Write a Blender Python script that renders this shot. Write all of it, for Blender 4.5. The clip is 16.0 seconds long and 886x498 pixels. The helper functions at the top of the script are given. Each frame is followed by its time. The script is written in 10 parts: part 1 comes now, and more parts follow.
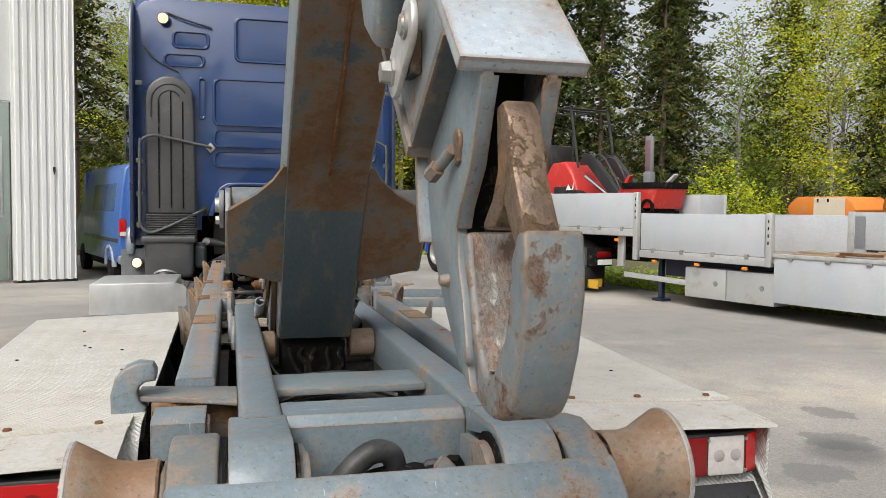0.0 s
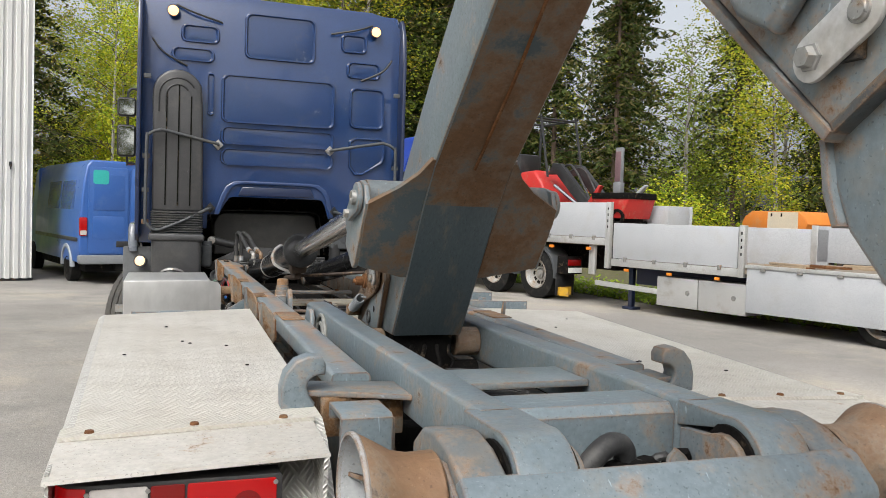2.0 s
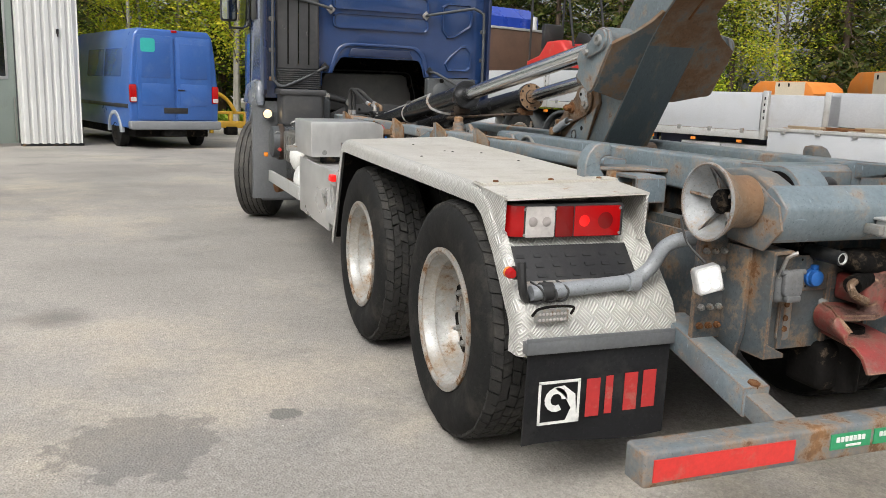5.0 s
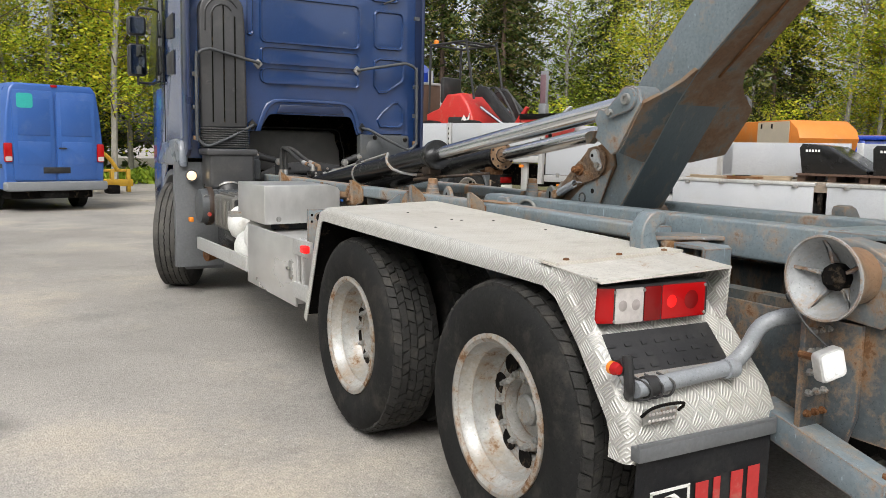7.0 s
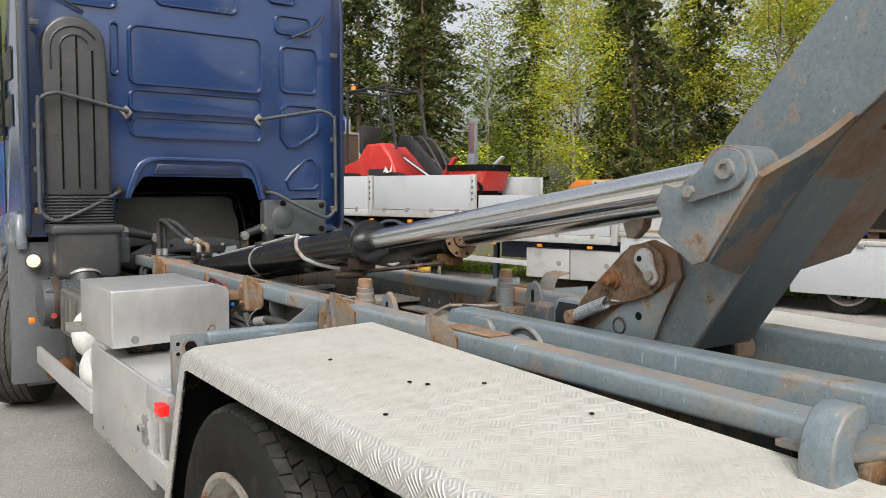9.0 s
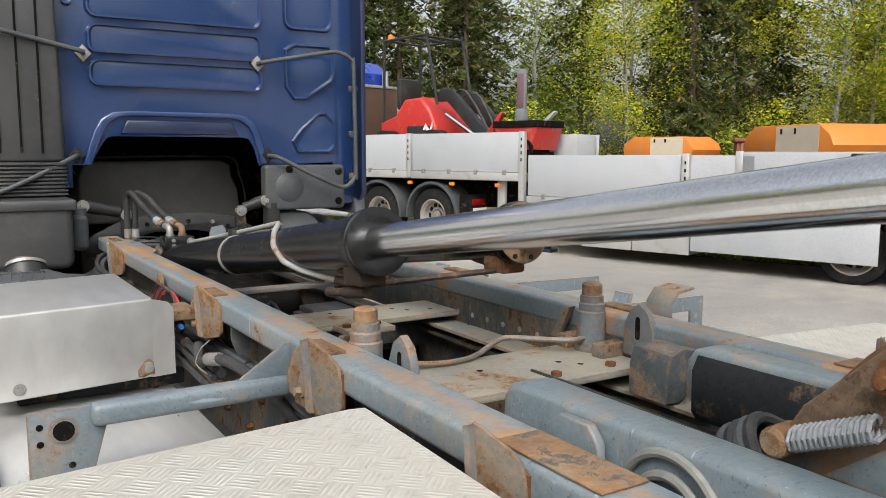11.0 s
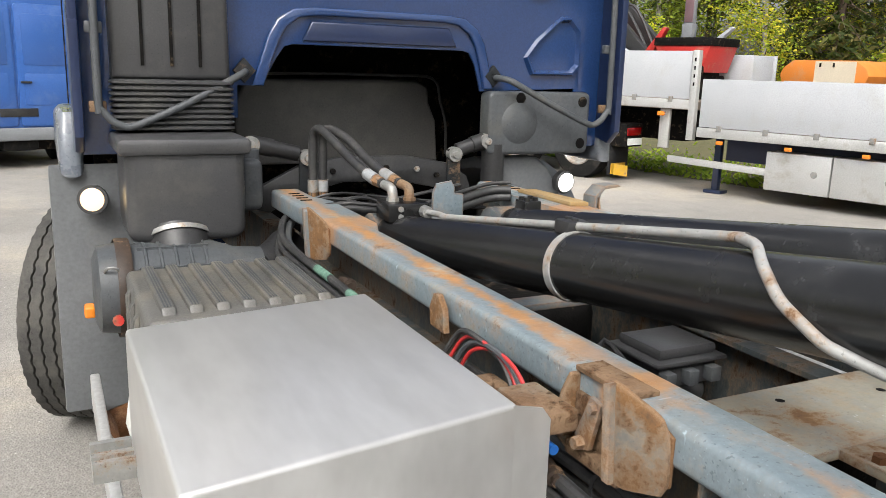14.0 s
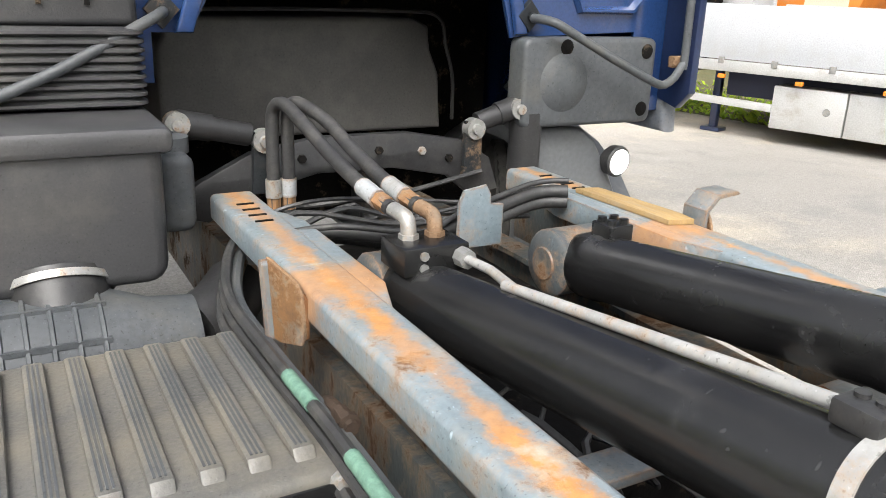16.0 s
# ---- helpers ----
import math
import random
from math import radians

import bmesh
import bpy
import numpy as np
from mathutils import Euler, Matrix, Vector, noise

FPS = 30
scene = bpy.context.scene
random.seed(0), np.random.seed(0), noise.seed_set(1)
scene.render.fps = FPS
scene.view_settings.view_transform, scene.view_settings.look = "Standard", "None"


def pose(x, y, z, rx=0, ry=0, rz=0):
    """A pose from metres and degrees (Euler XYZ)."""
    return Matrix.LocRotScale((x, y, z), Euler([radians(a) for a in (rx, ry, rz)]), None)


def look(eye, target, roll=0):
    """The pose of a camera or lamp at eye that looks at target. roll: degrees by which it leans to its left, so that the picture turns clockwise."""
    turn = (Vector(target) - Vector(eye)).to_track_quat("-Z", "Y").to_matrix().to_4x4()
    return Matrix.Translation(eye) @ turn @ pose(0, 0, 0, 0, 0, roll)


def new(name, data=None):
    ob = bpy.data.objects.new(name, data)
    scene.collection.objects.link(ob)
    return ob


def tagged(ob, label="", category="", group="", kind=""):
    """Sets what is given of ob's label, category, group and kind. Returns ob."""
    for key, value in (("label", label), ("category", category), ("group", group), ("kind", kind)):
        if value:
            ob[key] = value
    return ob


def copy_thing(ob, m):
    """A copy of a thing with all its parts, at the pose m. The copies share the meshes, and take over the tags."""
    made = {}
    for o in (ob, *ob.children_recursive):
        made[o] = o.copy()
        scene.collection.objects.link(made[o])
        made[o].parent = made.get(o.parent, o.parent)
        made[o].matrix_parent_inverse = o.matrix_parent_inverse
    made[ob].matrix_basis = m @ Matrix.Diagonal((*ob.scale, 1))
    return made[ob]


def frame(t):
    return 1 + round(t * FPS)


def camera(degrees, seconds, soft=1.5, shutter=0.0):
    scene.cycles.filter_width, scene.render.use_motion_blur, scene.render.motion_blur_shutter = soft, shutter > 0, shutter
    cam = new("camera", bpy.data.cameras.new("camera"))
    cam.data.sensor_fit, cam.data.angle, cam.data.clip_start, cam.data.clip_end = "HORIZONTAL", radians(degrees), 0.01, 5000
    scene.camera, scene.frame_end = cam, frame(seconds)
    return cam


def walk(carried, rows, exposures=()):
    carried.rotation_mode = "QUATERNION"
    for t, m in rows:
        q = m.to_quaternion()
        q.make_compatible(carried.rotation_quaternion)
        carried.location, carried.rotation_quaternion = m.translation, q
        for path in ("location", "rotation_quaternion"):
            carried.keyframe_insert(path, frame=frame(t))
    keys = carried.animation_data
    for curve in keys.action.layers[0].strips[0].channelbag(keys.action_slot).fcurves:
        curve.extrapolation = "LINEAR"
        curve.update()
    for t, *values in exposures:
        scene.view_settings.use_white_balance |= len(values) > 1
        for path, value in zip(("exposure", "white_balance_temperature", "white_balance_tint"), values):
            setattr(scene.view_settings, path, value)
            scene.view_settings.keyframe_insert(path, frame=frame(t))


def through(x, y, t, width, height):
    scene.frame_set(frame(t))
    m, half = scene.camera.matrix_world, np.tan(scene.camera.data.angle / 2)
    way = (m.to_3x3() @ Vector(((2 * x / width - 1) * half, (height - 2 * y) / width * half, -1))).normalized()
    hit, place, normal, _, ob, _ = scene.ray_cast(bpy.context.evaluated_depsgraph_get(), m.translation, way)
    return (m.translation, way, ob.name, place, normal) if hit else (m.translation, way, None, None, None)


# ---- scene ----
cam = camera(57.3, 16.0, 0.3)
PATH = [
    (0, (-0.339, -2.477, 1.654), (0.168, -0.545, 1.552), 0.6),
    (0.5, (-0.539, -2.385, 1.641), (0.192, -0.525, 1.58), 0.7),
    (1, (-0.596, -2.36, 1.642), (0.198, -0.525, 1.622), 1.4),
    (1.5, (-0.7, -2.291, 1.665), (0.042, -0.434, 1.676), 1.9),
    (2, (-0.983, -2.269, 1.601), (-0.329, -0.38, 1.521), 1.9),
    (2.5, (-1.201, -2.473, 1.515), (-0.631, -0.575, 1.245), 1.5),
    (2.9, (-1.326, -2.688, 1.475), (-0.798, -0.799, 1.082), 1.5),
    (3, (-1.389, -2.748, 1.468), (-0.856, -0.864, 1.058), 1.9),
    (3.5, (-1.714, -3.036, 1.415), (-1.169, -1.166, 0.964), 2.7),
    (4, (-1.944, -3.111, 1.415), (-1.355, -1.245, 1.002), 2.6),
    (4.2, (-2.047, -3.084, 1.379), (-1.432, -1.226, 0.97), 2.4),
    (6.3, (-2.783, -2.886, 1.391), (-1.934, -1.099, 1.1), 1.6),
    (6.5, (-2.811, -2.731, 1.38), (-1.925, -0.96, 1.099), 1.4),
    (7, (-2.833, -2.356, 1.427), (-1.861, -0.626, 1.179), 1.2),
    (7.5, (-2.656, -1.967, 1.447), (-1.614, -0.274, 1.229), 0.5),
    (8, (-2.448, -1.575, 1.517), (-1.358, 0.092, 1.334), -0.0),
    (8.5, (-2.307, -1.171, 1.568), (-1.173, 0.471, 1.427), 0.2),
    (8.7, (-2.219, -1.027, 1.578), (-1.071, 0.605, 1.448), 0.3),
    (10.8, (-1.301, 0.261, 1.622), (-0.23, 1.936, 1.399), -0.1),
    (11, (-1.276, 0.352, 1.627), (-0.225, 2.037, 1.391), 0.1),
    (11.5, (-1.305, 0.63, 1.632), (-0.316, 2.348, 1.366), 0.4),
    (12, (-1.305, 0.913, 1.625), (-0.378, 2.659, 1.327), 0.8),
    (12.5, (-1.272, 1.187, 1.636), (-0.396, 2.955, 1.306), 1.0),
    (13, (-1.353, 1.474, 1.636), (-0.508, 3.249, 1.269), 1.3),
    (13.5, (-1.368, 1.779, 1.626), (-0.529, 3.549, 1.222), 1.5),
    (14, (-1.315, 2.12, 1.647), (-0.452, 3.87, 1.209), 1.7),
    (14.5, (-1.35, 2.444, 1.654), (-0.448, 4.165, 1.179), 1.9),
    (15, (-1.307, 2.777, 1.654), (-0.377, 4.471, 1.14), 1.9),
    (15.5, (-1.174, 3.075, 1.679), (-0.223, 4.744, 1.12), 1.9),
    (16, (-0.991, 3.22, 1.704), (-0.055, 4.873, 1.079), 2.3),
]
walk(cam, [(t, look(eye, target, roll)) for t, eye, target, roll in PATH],
     exposures=[(0, 0.54), (1.0, 0.64), (1.5, 0.62), (2.5, 0.50), (3.5, 0.44), (4.2, 0.46), (6.5, 0.55), (8.0, 0.60), (11.0, 0.64), (12.5, 0.82), (13.5, 0.88), (14.5, 0.93), (15.2, 1.02), (16.0, 1.36)])

# ---- world and light ----
world = bpy.data.worlds.new("overcast_sky")
scene.world = world
world.use_nodes = True
wn, wl = world.node_tree.nodes, world.node_tree.links
wn.clear()
sky = wn.new("ShaderNodeTexSky")
sky.sky_type, sky.sun_disc = "NISHITA", False
sky.sun_elevation, sky.sun_rotation = radians(48), radians(215)
sky.air_density, sky.dust_density, sky.ozone_density = 1.0, 6.0, 1.0
pale = wn.new("ShaderNodeHueSaturation")
pale.inputs["Saturation"].default_value = 0.30
wback = wn.new("ShaderNodeBackground")
wback.inputs["Strength"].default_value = 0.15
wout = wn.new("ShaderNodeOutputWorld")
wl.new(sky.outputs[0], pale.inputs["Color"])
wl.new(pale.outputs[0], wback.inputs["Color"])
wl.new(wback.outputs[0], wout.inputs["Surface"])
sun = new("sun", bpy.data.lights.new("sun", "SUN"))
sun.data.energy, sun.data.angle, sun.data.color = 1.3, radians(30), (0.98, 0.985, 0.95)
sun.matrix_basis = look((0, 0, 30), (0 + 12.0, 14.0, 30 - 20.0))


# ---- mesh helpers ----
def bbox(bm, x0, x1, y0, y1, z0, z1, bev=0.0, seg=2):
    vs = [bm.verts.new(p) for p in ((x0, y0, z0), (x1, y0, z0), (x1, y1, z0), (x0, y1, z0), (x0, y0, z1), (x1, y0, z1), (x1, y1, z1), (x0, y1, z1))]
    fs = [bm.faces.new([vs[i] for i in q]) for q in ((3, 2, 1, 0), (4, 5, 6, 7), (0, 1, 5, 4), (1, 2, 6, 5), (2, 3, 7, 6), (3, 0, 4, 7))]
    if bev:
        es = list({e for f in fs for e in f.edges})
        bmesh.ops.bevel(bm, geom=es, offset=bev, segments=seg, profile=0.5, affect="EDGES")
    return bm


def prism(bm, pts, a, b, axis="x", bev=0.0, seg=2):
    """A plate of the outline pts, between a and b along the axis. Outline: (y, z) for x, (x, z) for y, (x, y) for z."""
    put = {"x": lambda p, c: (c, p[0], p[1]), "y": lambda p, c: (p[0], c, p[1]), "z": lambda p, c: (p[0], p[1], c)}[axis]
    lo, hi = [bm.verts.new(put(p, a)) for p in pts], [bm.verts.new(put(p, b)) for p in pts]
    fs = [bm.faces.new(lo), bm.faces.new(hi[::-1])]
    n = len(pts)
    for i in range(n):
        fs.append(bm.faces.new((lo[i], hi[i], hi[(i + 1) % n], lo[(i + 1) % n])))
    bmesh.ops.recalc_face_normals(bm, faces=fs)
    if bev:
        es = list({e for f in fs[:2] for e in f.edges})
        bmesh.ops.bevel(bm, geom=es, offset=bev, segments=seg, profile=0.5, affect="EDGES")
    return bm


def ring_frame(d):
    d = Vector(d).normalized()
    u = d.cross(Vector((0, 0, 1)) if abs(d.z) < 0.9 else Vector((1, 0, 0))).normalized()
    return d, u, d.cross(u)


def lathe(bm, prof, origin, axis, seg=24):
    """Turns the profile (distance along the axis, radius) round it; closed where the radius is 0."""
    d, u, v = ring_frame(axis)
    o = Vector(origin)
    rings = []
    for h, r in prof:
        c = o + d * h
        if r < 1e-6:
            rings.append([bm.verts.new(c)])
        else:
            rings.append([bm.verts.new(c + (u * math.cos(2 * math.pi * k / seg) + v * math.sin(2 * math.pi * k / seg)) * r) for k in range(seg)])
    fs = []
    for A, B in zip(rings, rings[1:]):
        for k in range(seg):
            q = [A[k % len(A)], A[(k + 1) % len(A)], B[(k + 1) % len(B)], B[k % len(B)]]
            q = [w for i, w in enumerate(q) if w not in q[:i]]
            if len(q) > 2:
                fs.append(bm.faces.new(q))
    bmesh.ops.recalc_face_normals(bm, faces=fs)
    return bm


def cyl(bm, p0, p1, r0, r1=None, seg=20):
    p0, p1 = Vector(p0), Vector(p1)
    r1 = r0 if r1 is None else r1
    n = (p1 - p0).length
    return lathe(bm, [(0, 0), (0, r0), (n, r1), (n, 0)], p0, p1 - p0, seg)


def pipe(bm, pts, r, seg=8, step=4):
    """A round tube through the points, softly bent."""
    P = [Vector(p) for p in pts]
    path = []
    for i in range(len(P) - 1):
        a, b, c, d = P[max(i - 1, 0)], P[i], P[i + 1], P[min(i + 2, len(P) - 1)]
        for k in range(step):
            t = k / step
            path.append(0.5 * ((2 * b) + (c - a) * t + (2 * a - 5 * b + 4 * c - d) * t * t + (3 * b - a - 3 * c + d) * t ** 3))
    path.append(P[-1])
    d, u, v = ring_frame(path[1] - path[0])
    rings = []
    for i, p in enumerate(path):
        d = (path[min(i + 1, len(path) - 1)] - path[max(i - 1, 0)]).normalized()
        u = (u - d * u.dot(d)).normalized()
        v = d.cross(u)
        rings.append([bm.verts.new(p + (u * math.cos(2 * math.pi * k / seg) + v * math.sin(2 * math.pi * k / seg)) * r) for k in range(seg)])
    for A, B in zip(rings, rings[1:]):
        for k in range(seg):
            bm.faces.new((A[k], A[(k + 1) % seg], B[(k + 1) % seg], B[k]))
    bm.faces.new(rings[0][::-1]), bm.faces.new(rings[-1])
    return bm


def kinked(bm, pts, r, seg=8, bend=0.03):
    """A tube of straight runs with short bends."""
    P = [Vector(p) for p in pts]
    out = [P[0]]
    for a, b, c in zip(P, P[1:], P[2:]):
        k = min(bend, (b - a).length / 2.2, (c - b).length / 2.2)
        out += [b + (a - b).normalized() * k, b + (a - b).normalized() * k * 0.25 + (c - b).normalized() * k * 0.25, b + (c - b).normalized() * k]
    return pipe(bm, out + [P[-1]], r, seg, 2)


def rrect(x0, x1, z0, z1, r, n=4):
    out = []
    for cx, cz, a in ((x1 - r, z1 - r, 0), (x0 + r, z1 - r, 90), (x0 + r, z0 + r, 180), (x1 - r, z0 + r, 270)):
        out += [(cx + r * math.cos(radians(a + 90 * k / n)), cz + r * math.sin(radians(a + 90 * k / n))) for k in range(n + 1)]
    return out


def fan(cx, cz, r, a0, a1, n):
    return [(cx + r * math.cos(radians(a0 + (a1 - a0) * k / n)), cz + r * math.sin(radians(a0 + (a1 - a0) * k / n))) for k in range(n + 1)]


def to_mesh(name, bm, material, angle=38):
    bm.normal_update()
    for e in bm.edges:
        e.smooth = len(e.link_faces) == 2 and e.calc_face_angle(3.2) < radians(angle)
    uv = bm.loops.layers.uv.new("metres")
    for f in bm.faces:
        f.smooth = True
        n = f.normal
        k = max(range(3), key=lambda i: abs(n[i]))
        for lp in f.loops:
            c = lp.vert.co
            lp[uv].uv = ((c.y, c.z), (c.x, c.z), (c.x, c.y))[k]
    me = bpy.data.meshes.new(name)
    bm.to_mesh(me)
    bm.free()
    for m in (material if isinstance(material, (list, tuple)) else [material]):
        me.materials.append(m)
    return me


def part(name, bm, material, parent, label="", at=None, angle=38):
    """Links a bmesh (or a mesh) as one object under a thing or a part, in the thing's own space."""
    me = bm if isinstance(bm, bpy.types.Mesh) else to_mesh(name, bm, material, angle)
    ob = new(name, me)
    ob.parent = parent
    if at is not None:
        ob.matrix_basis = at
    return tagged(ob, label) if label else ob


def thing(name, label, category, m=None, group="", kind=""):
    ob = new(name)
    ob.empty_display_size = 0.2
    if m is not None:
        ob.matrix_basis = m
    return tagged(ob, label, category, group, kind)


def solid(name, bm, material, label, category, group="", kind="", m=None, angle=38):
    ob = new(name, to_mesh(name, bm, material, angle))
    if m is not None:
        ob.matrix_basis = m
    return tagged(ob, label, category, group, kind)


def NB():
    return bmesh.new()


# ---- materials ----
def nodes_of(name):
    m = bpy.data.materials.new(name)
    m.use_nodes = True
    nt = m.node_tree
    return m, nt.nodes, nt.links, nt.nodes["Principled BSDF"]


def tex_noise(n, l, vec, scale, detail=4.0, rough=0.6):
    t = n.new("ShaderNodeTexNoise")
    t.inputs["Scale"].default_value, t.inputs["Detail"].default_value, t.inputs["Roughness"].default_value = scale, detail, rough
    l.new(vec, t.inputs["Vector"])
    return t.outputs["Fac"]


def ramp(n, l, fac, lo, hi, a=0.0, b=1.0):
    r = n.new("ShaderNodeMapRange")
    r.inputs["From Min"].default_value, r.inputs["From Max"].default_value = lo, hi
    r.inputs["To Min"].default_value, r.inputs["To Max"].default_value = a, b
    l.new(fac, r.inputs["Value"])
    return r.outputs[0]


def mixc(n, l, fac, a, b):
    x = n.new("ShaderNodeMix")
    x.data_type = "RGBA"
    if isinstance(fac, float):
        x.inputs[0].default_value = fac
    else:
        l.new(fac, x.inputs[0])
    for i, c in ((6, a), (7, b)):
        if isinstance(c, tuple):
            x.inputs[i].default_value = (*c, 1)
        else:
            l.new(c, x.inputs[i])
    return x.outputs[2]


def calc(n, l, op, a, b=0.5):
    x = n.new("ShaderNodeMath")
    x.operation = op
    for i, c in ((0, a), (1, b)):
        if isinstance(c, (int, float)):
            x.inputs[i].default_value = c
        else:
            l.new(c, x.inputs[i])
    return x.outputs[0]


def bumped(n, l, bsdf, height, dist, strength=1.0):
    b = n.new("ShaderNodeBump")
    b.inputs["Distance"].default_value, b.inputs["Strength"].default_value = dist, strength
    l.new(height, b.inputs["Height"])
    l.new(b.outputs[0], bsdf.inputs["Normal"])


RUST_A, RUST_B = (0.29, 0.145, 0.052), (0.095, 0.050, 0.027)


def surf(name, col, col2, rough=0.5, metal=0.0, scale=5.0, fine=60.0, rust=0.0, rust_scale=7.0, bump=0.001, coat=0.0, dirt=0.0, dirt_col=(0.30, 0.25, 0.18), rust_cols=(RUST_A, RUST_B), stretch=(1, 1, 1), spec=0.5, edge=0.0, scuff=0.0):
    """Worn paint, metal or plastic: two tints, fine grain, rust patches, dirt and relief."""
    m, n, l, bsdf = nodes_of(name)
    tc = n.new("ShaderNodeTexCoord")
    mp = n.new("ShaderNodeMapping")
    mp.inputs["Scale"].default_value = stretch
    l.new(tc.outputs["Object"], mp.inputs["Vector"])
    vec = mp.outputs[0]
    big, small = tex_noise(n, l, vec, scale, 5.0), tex_noise(n, l, vec, fine, 3.0)
    c = mixc(n, l, ramp(n, l, big, 0.3, 0.7), col, col2)
    c = mixc(n, l, ramp(n, l, small, 0.35, 0.75, 0.0, 0.5), c, tuple(0.6 * v for v in col))
    if dirt > 0.2 or rust > 0.2:
        speck = tex_noise(n, l, vec, 130.0, 2.0, 0.5)
        c = mixc(n, l, ramp(n, l, speck, 0.64, 0.70, 0.0, 0.6), c, tuple(0.35 * v for v in col))
        c = mixc(n, l, ramp(n, l, speck, 0.33, 0.28, 0.0, 0.25), c, tuple(min(0.8, 1.5 * v + 0.03) for v in col2))
    r = ramp(n, l, big, 0.3, 0.7, rough * 0.85, min(1.0, rough * 1.2))
    met = None
    if dirt:
        d = ramp(n, l, tex_noise(n, l, vec, scale * 0.6 + 1.3, 6.0, 0.7), 0.62 - 0.35 * dirt, 0.85 - 0.25 * dirt, 0.0, 0.75)
        c = mixc(n, l, d, c, dirt_col)
        r = calc(n, l, "MAXIMUM", r, calc(n, l, "MULTIPLY", d, 0.9))
    if scuff:
        for sx in ((5, 70, 30), (90, 40, 6)):
            ms = n.new("ShaderNodeMapping")
            ms.inputs["Scale"].default_value, ms.inputs["Rotation"].default_value = sx, (0.3, 0.5, 0.4)
            l.new(tc.outputs["Object"], ms.inputs["Vector"])
            sc = ramp(n, l, tex_noise(n, l, ms.outputs[0], 1.0, 2.0), 0.70, 0.76, 0.0, scuff)
            c = mixc(n, l, sc, c, tuple(min(0.6, 2.0 * v + 0.06) for v in col))
        wash = ramp(n, l, tex_noise(n, l, vec, 2.4, 7.0, 0.7), 0.50, 0.68, 0.0, 0.6 * scuff)
        c = mixc(n, l, wash, c, tuple(0.5 * v for v in col))
    if rust:
        k = tex_noise(n, l, vec, rust_scale, 10.0, 0.74)
        halo = ramp(n, l, k, 0.60 - 0.26 * rust, 0.74 - 0.26 * rust, 0.0, 0.65)
        c = mixc(n, l, halo, c, tuple(0.55 * v + 0.45 * w for v, w in zip(rust_cols[0], (0.34, 0.27, 0.19))))
        mask = ramp(n, l, k, 0.67 - 0.26 * rust, 0.75 - 0.26 * rust)
        rc = mixc(n, l, ramp(n, l, tex_noise(n, l, vec, rust_scale * 4, 6.0, 0.7), 0.3, 0.7), rust_cols[0], rust_cols[1])
        c = mixc(n, l, mask, c, rc)
        r = calc(n, l, "MAXIMUM", r, calc(n, l, "MULTIPLY", mask, 0.85))
        if metal:
            met = calc(n, l, "MULTIPLY", calc(n, l, "SUBTRACT", 1.0, mask), metal)
        small = calc(n, l, "ADD", small, calc(n, l, "MULTIPLY", mask, calc(n, l, "MULTIPLY", k, 2.0)))
    if edge:
        bev = n.new("ShaderNodeBevel")
        bev.samples = 4
        bev.inputs["Radius"].default_value = 0.012
        geo = n.new("ShaderNodeNewGeometry")
        dot = n.new("ShaderNodeVectorMath")
        dot.operation = "DOT_PRODUCT"
        l.new(bev.outputs[0], dot.inputs[0]), l.new(geo.outputs["Normal"], dot.inputs[1])
        chip = calc(n, l, "MULTIPLY", ramp(n, l, dot.outputs["Value"], 0.992, 0.90), ramp(n, l, tex_noise(n, l, vec, 13.0, 6.0, 0.7), 0.62 - 0.25 * edge, 0.70 - 0.25 * edge))
        c = mixc(n, l, chip, c, mixc(n, l, ramp(n, l, small, 0.4, 0.6), (0.13, 0.066, 0.034), (0.24, 0.155, 0.095)))
    l.new(c, bsdf.inputs["Base Color"])
    l.new(r, bsdf.inputs["Roughness"])
    if met is not None:
        l.new(met, bsdf.inputs["Metallic"])
    else:
        bsdf.inputs["Metallic"].default_value = metal
    bsdf.inputs["Specular IOR Level"].default_value = spec
    if coat:
        bsdf.inputs["Coat Weight"].default_value, bsdf.inputs["Coat Roughness"].default_value = coat, 0.08
    if bump:
        bumped(n, l, bsdf, calc(n, l, "ADD", small, calc(n, l, "MULTIPLY", big, 2.0)), bump)
    return m


def glow(name, col, strength, base=(0.1, 0.1, 0.1)):
    m, n, l, bsdf = nodes_of(name)
    bsdf.inputs["Base Color"].default_value = (*base, 1)
    bsdf.inputs["Emission Color"].default_value, bsdf.inputs["Emission Strength"].default_value = (*col, 1), strength
    bsdf.inputs["Roughness"].default_value = 0.2
    return m


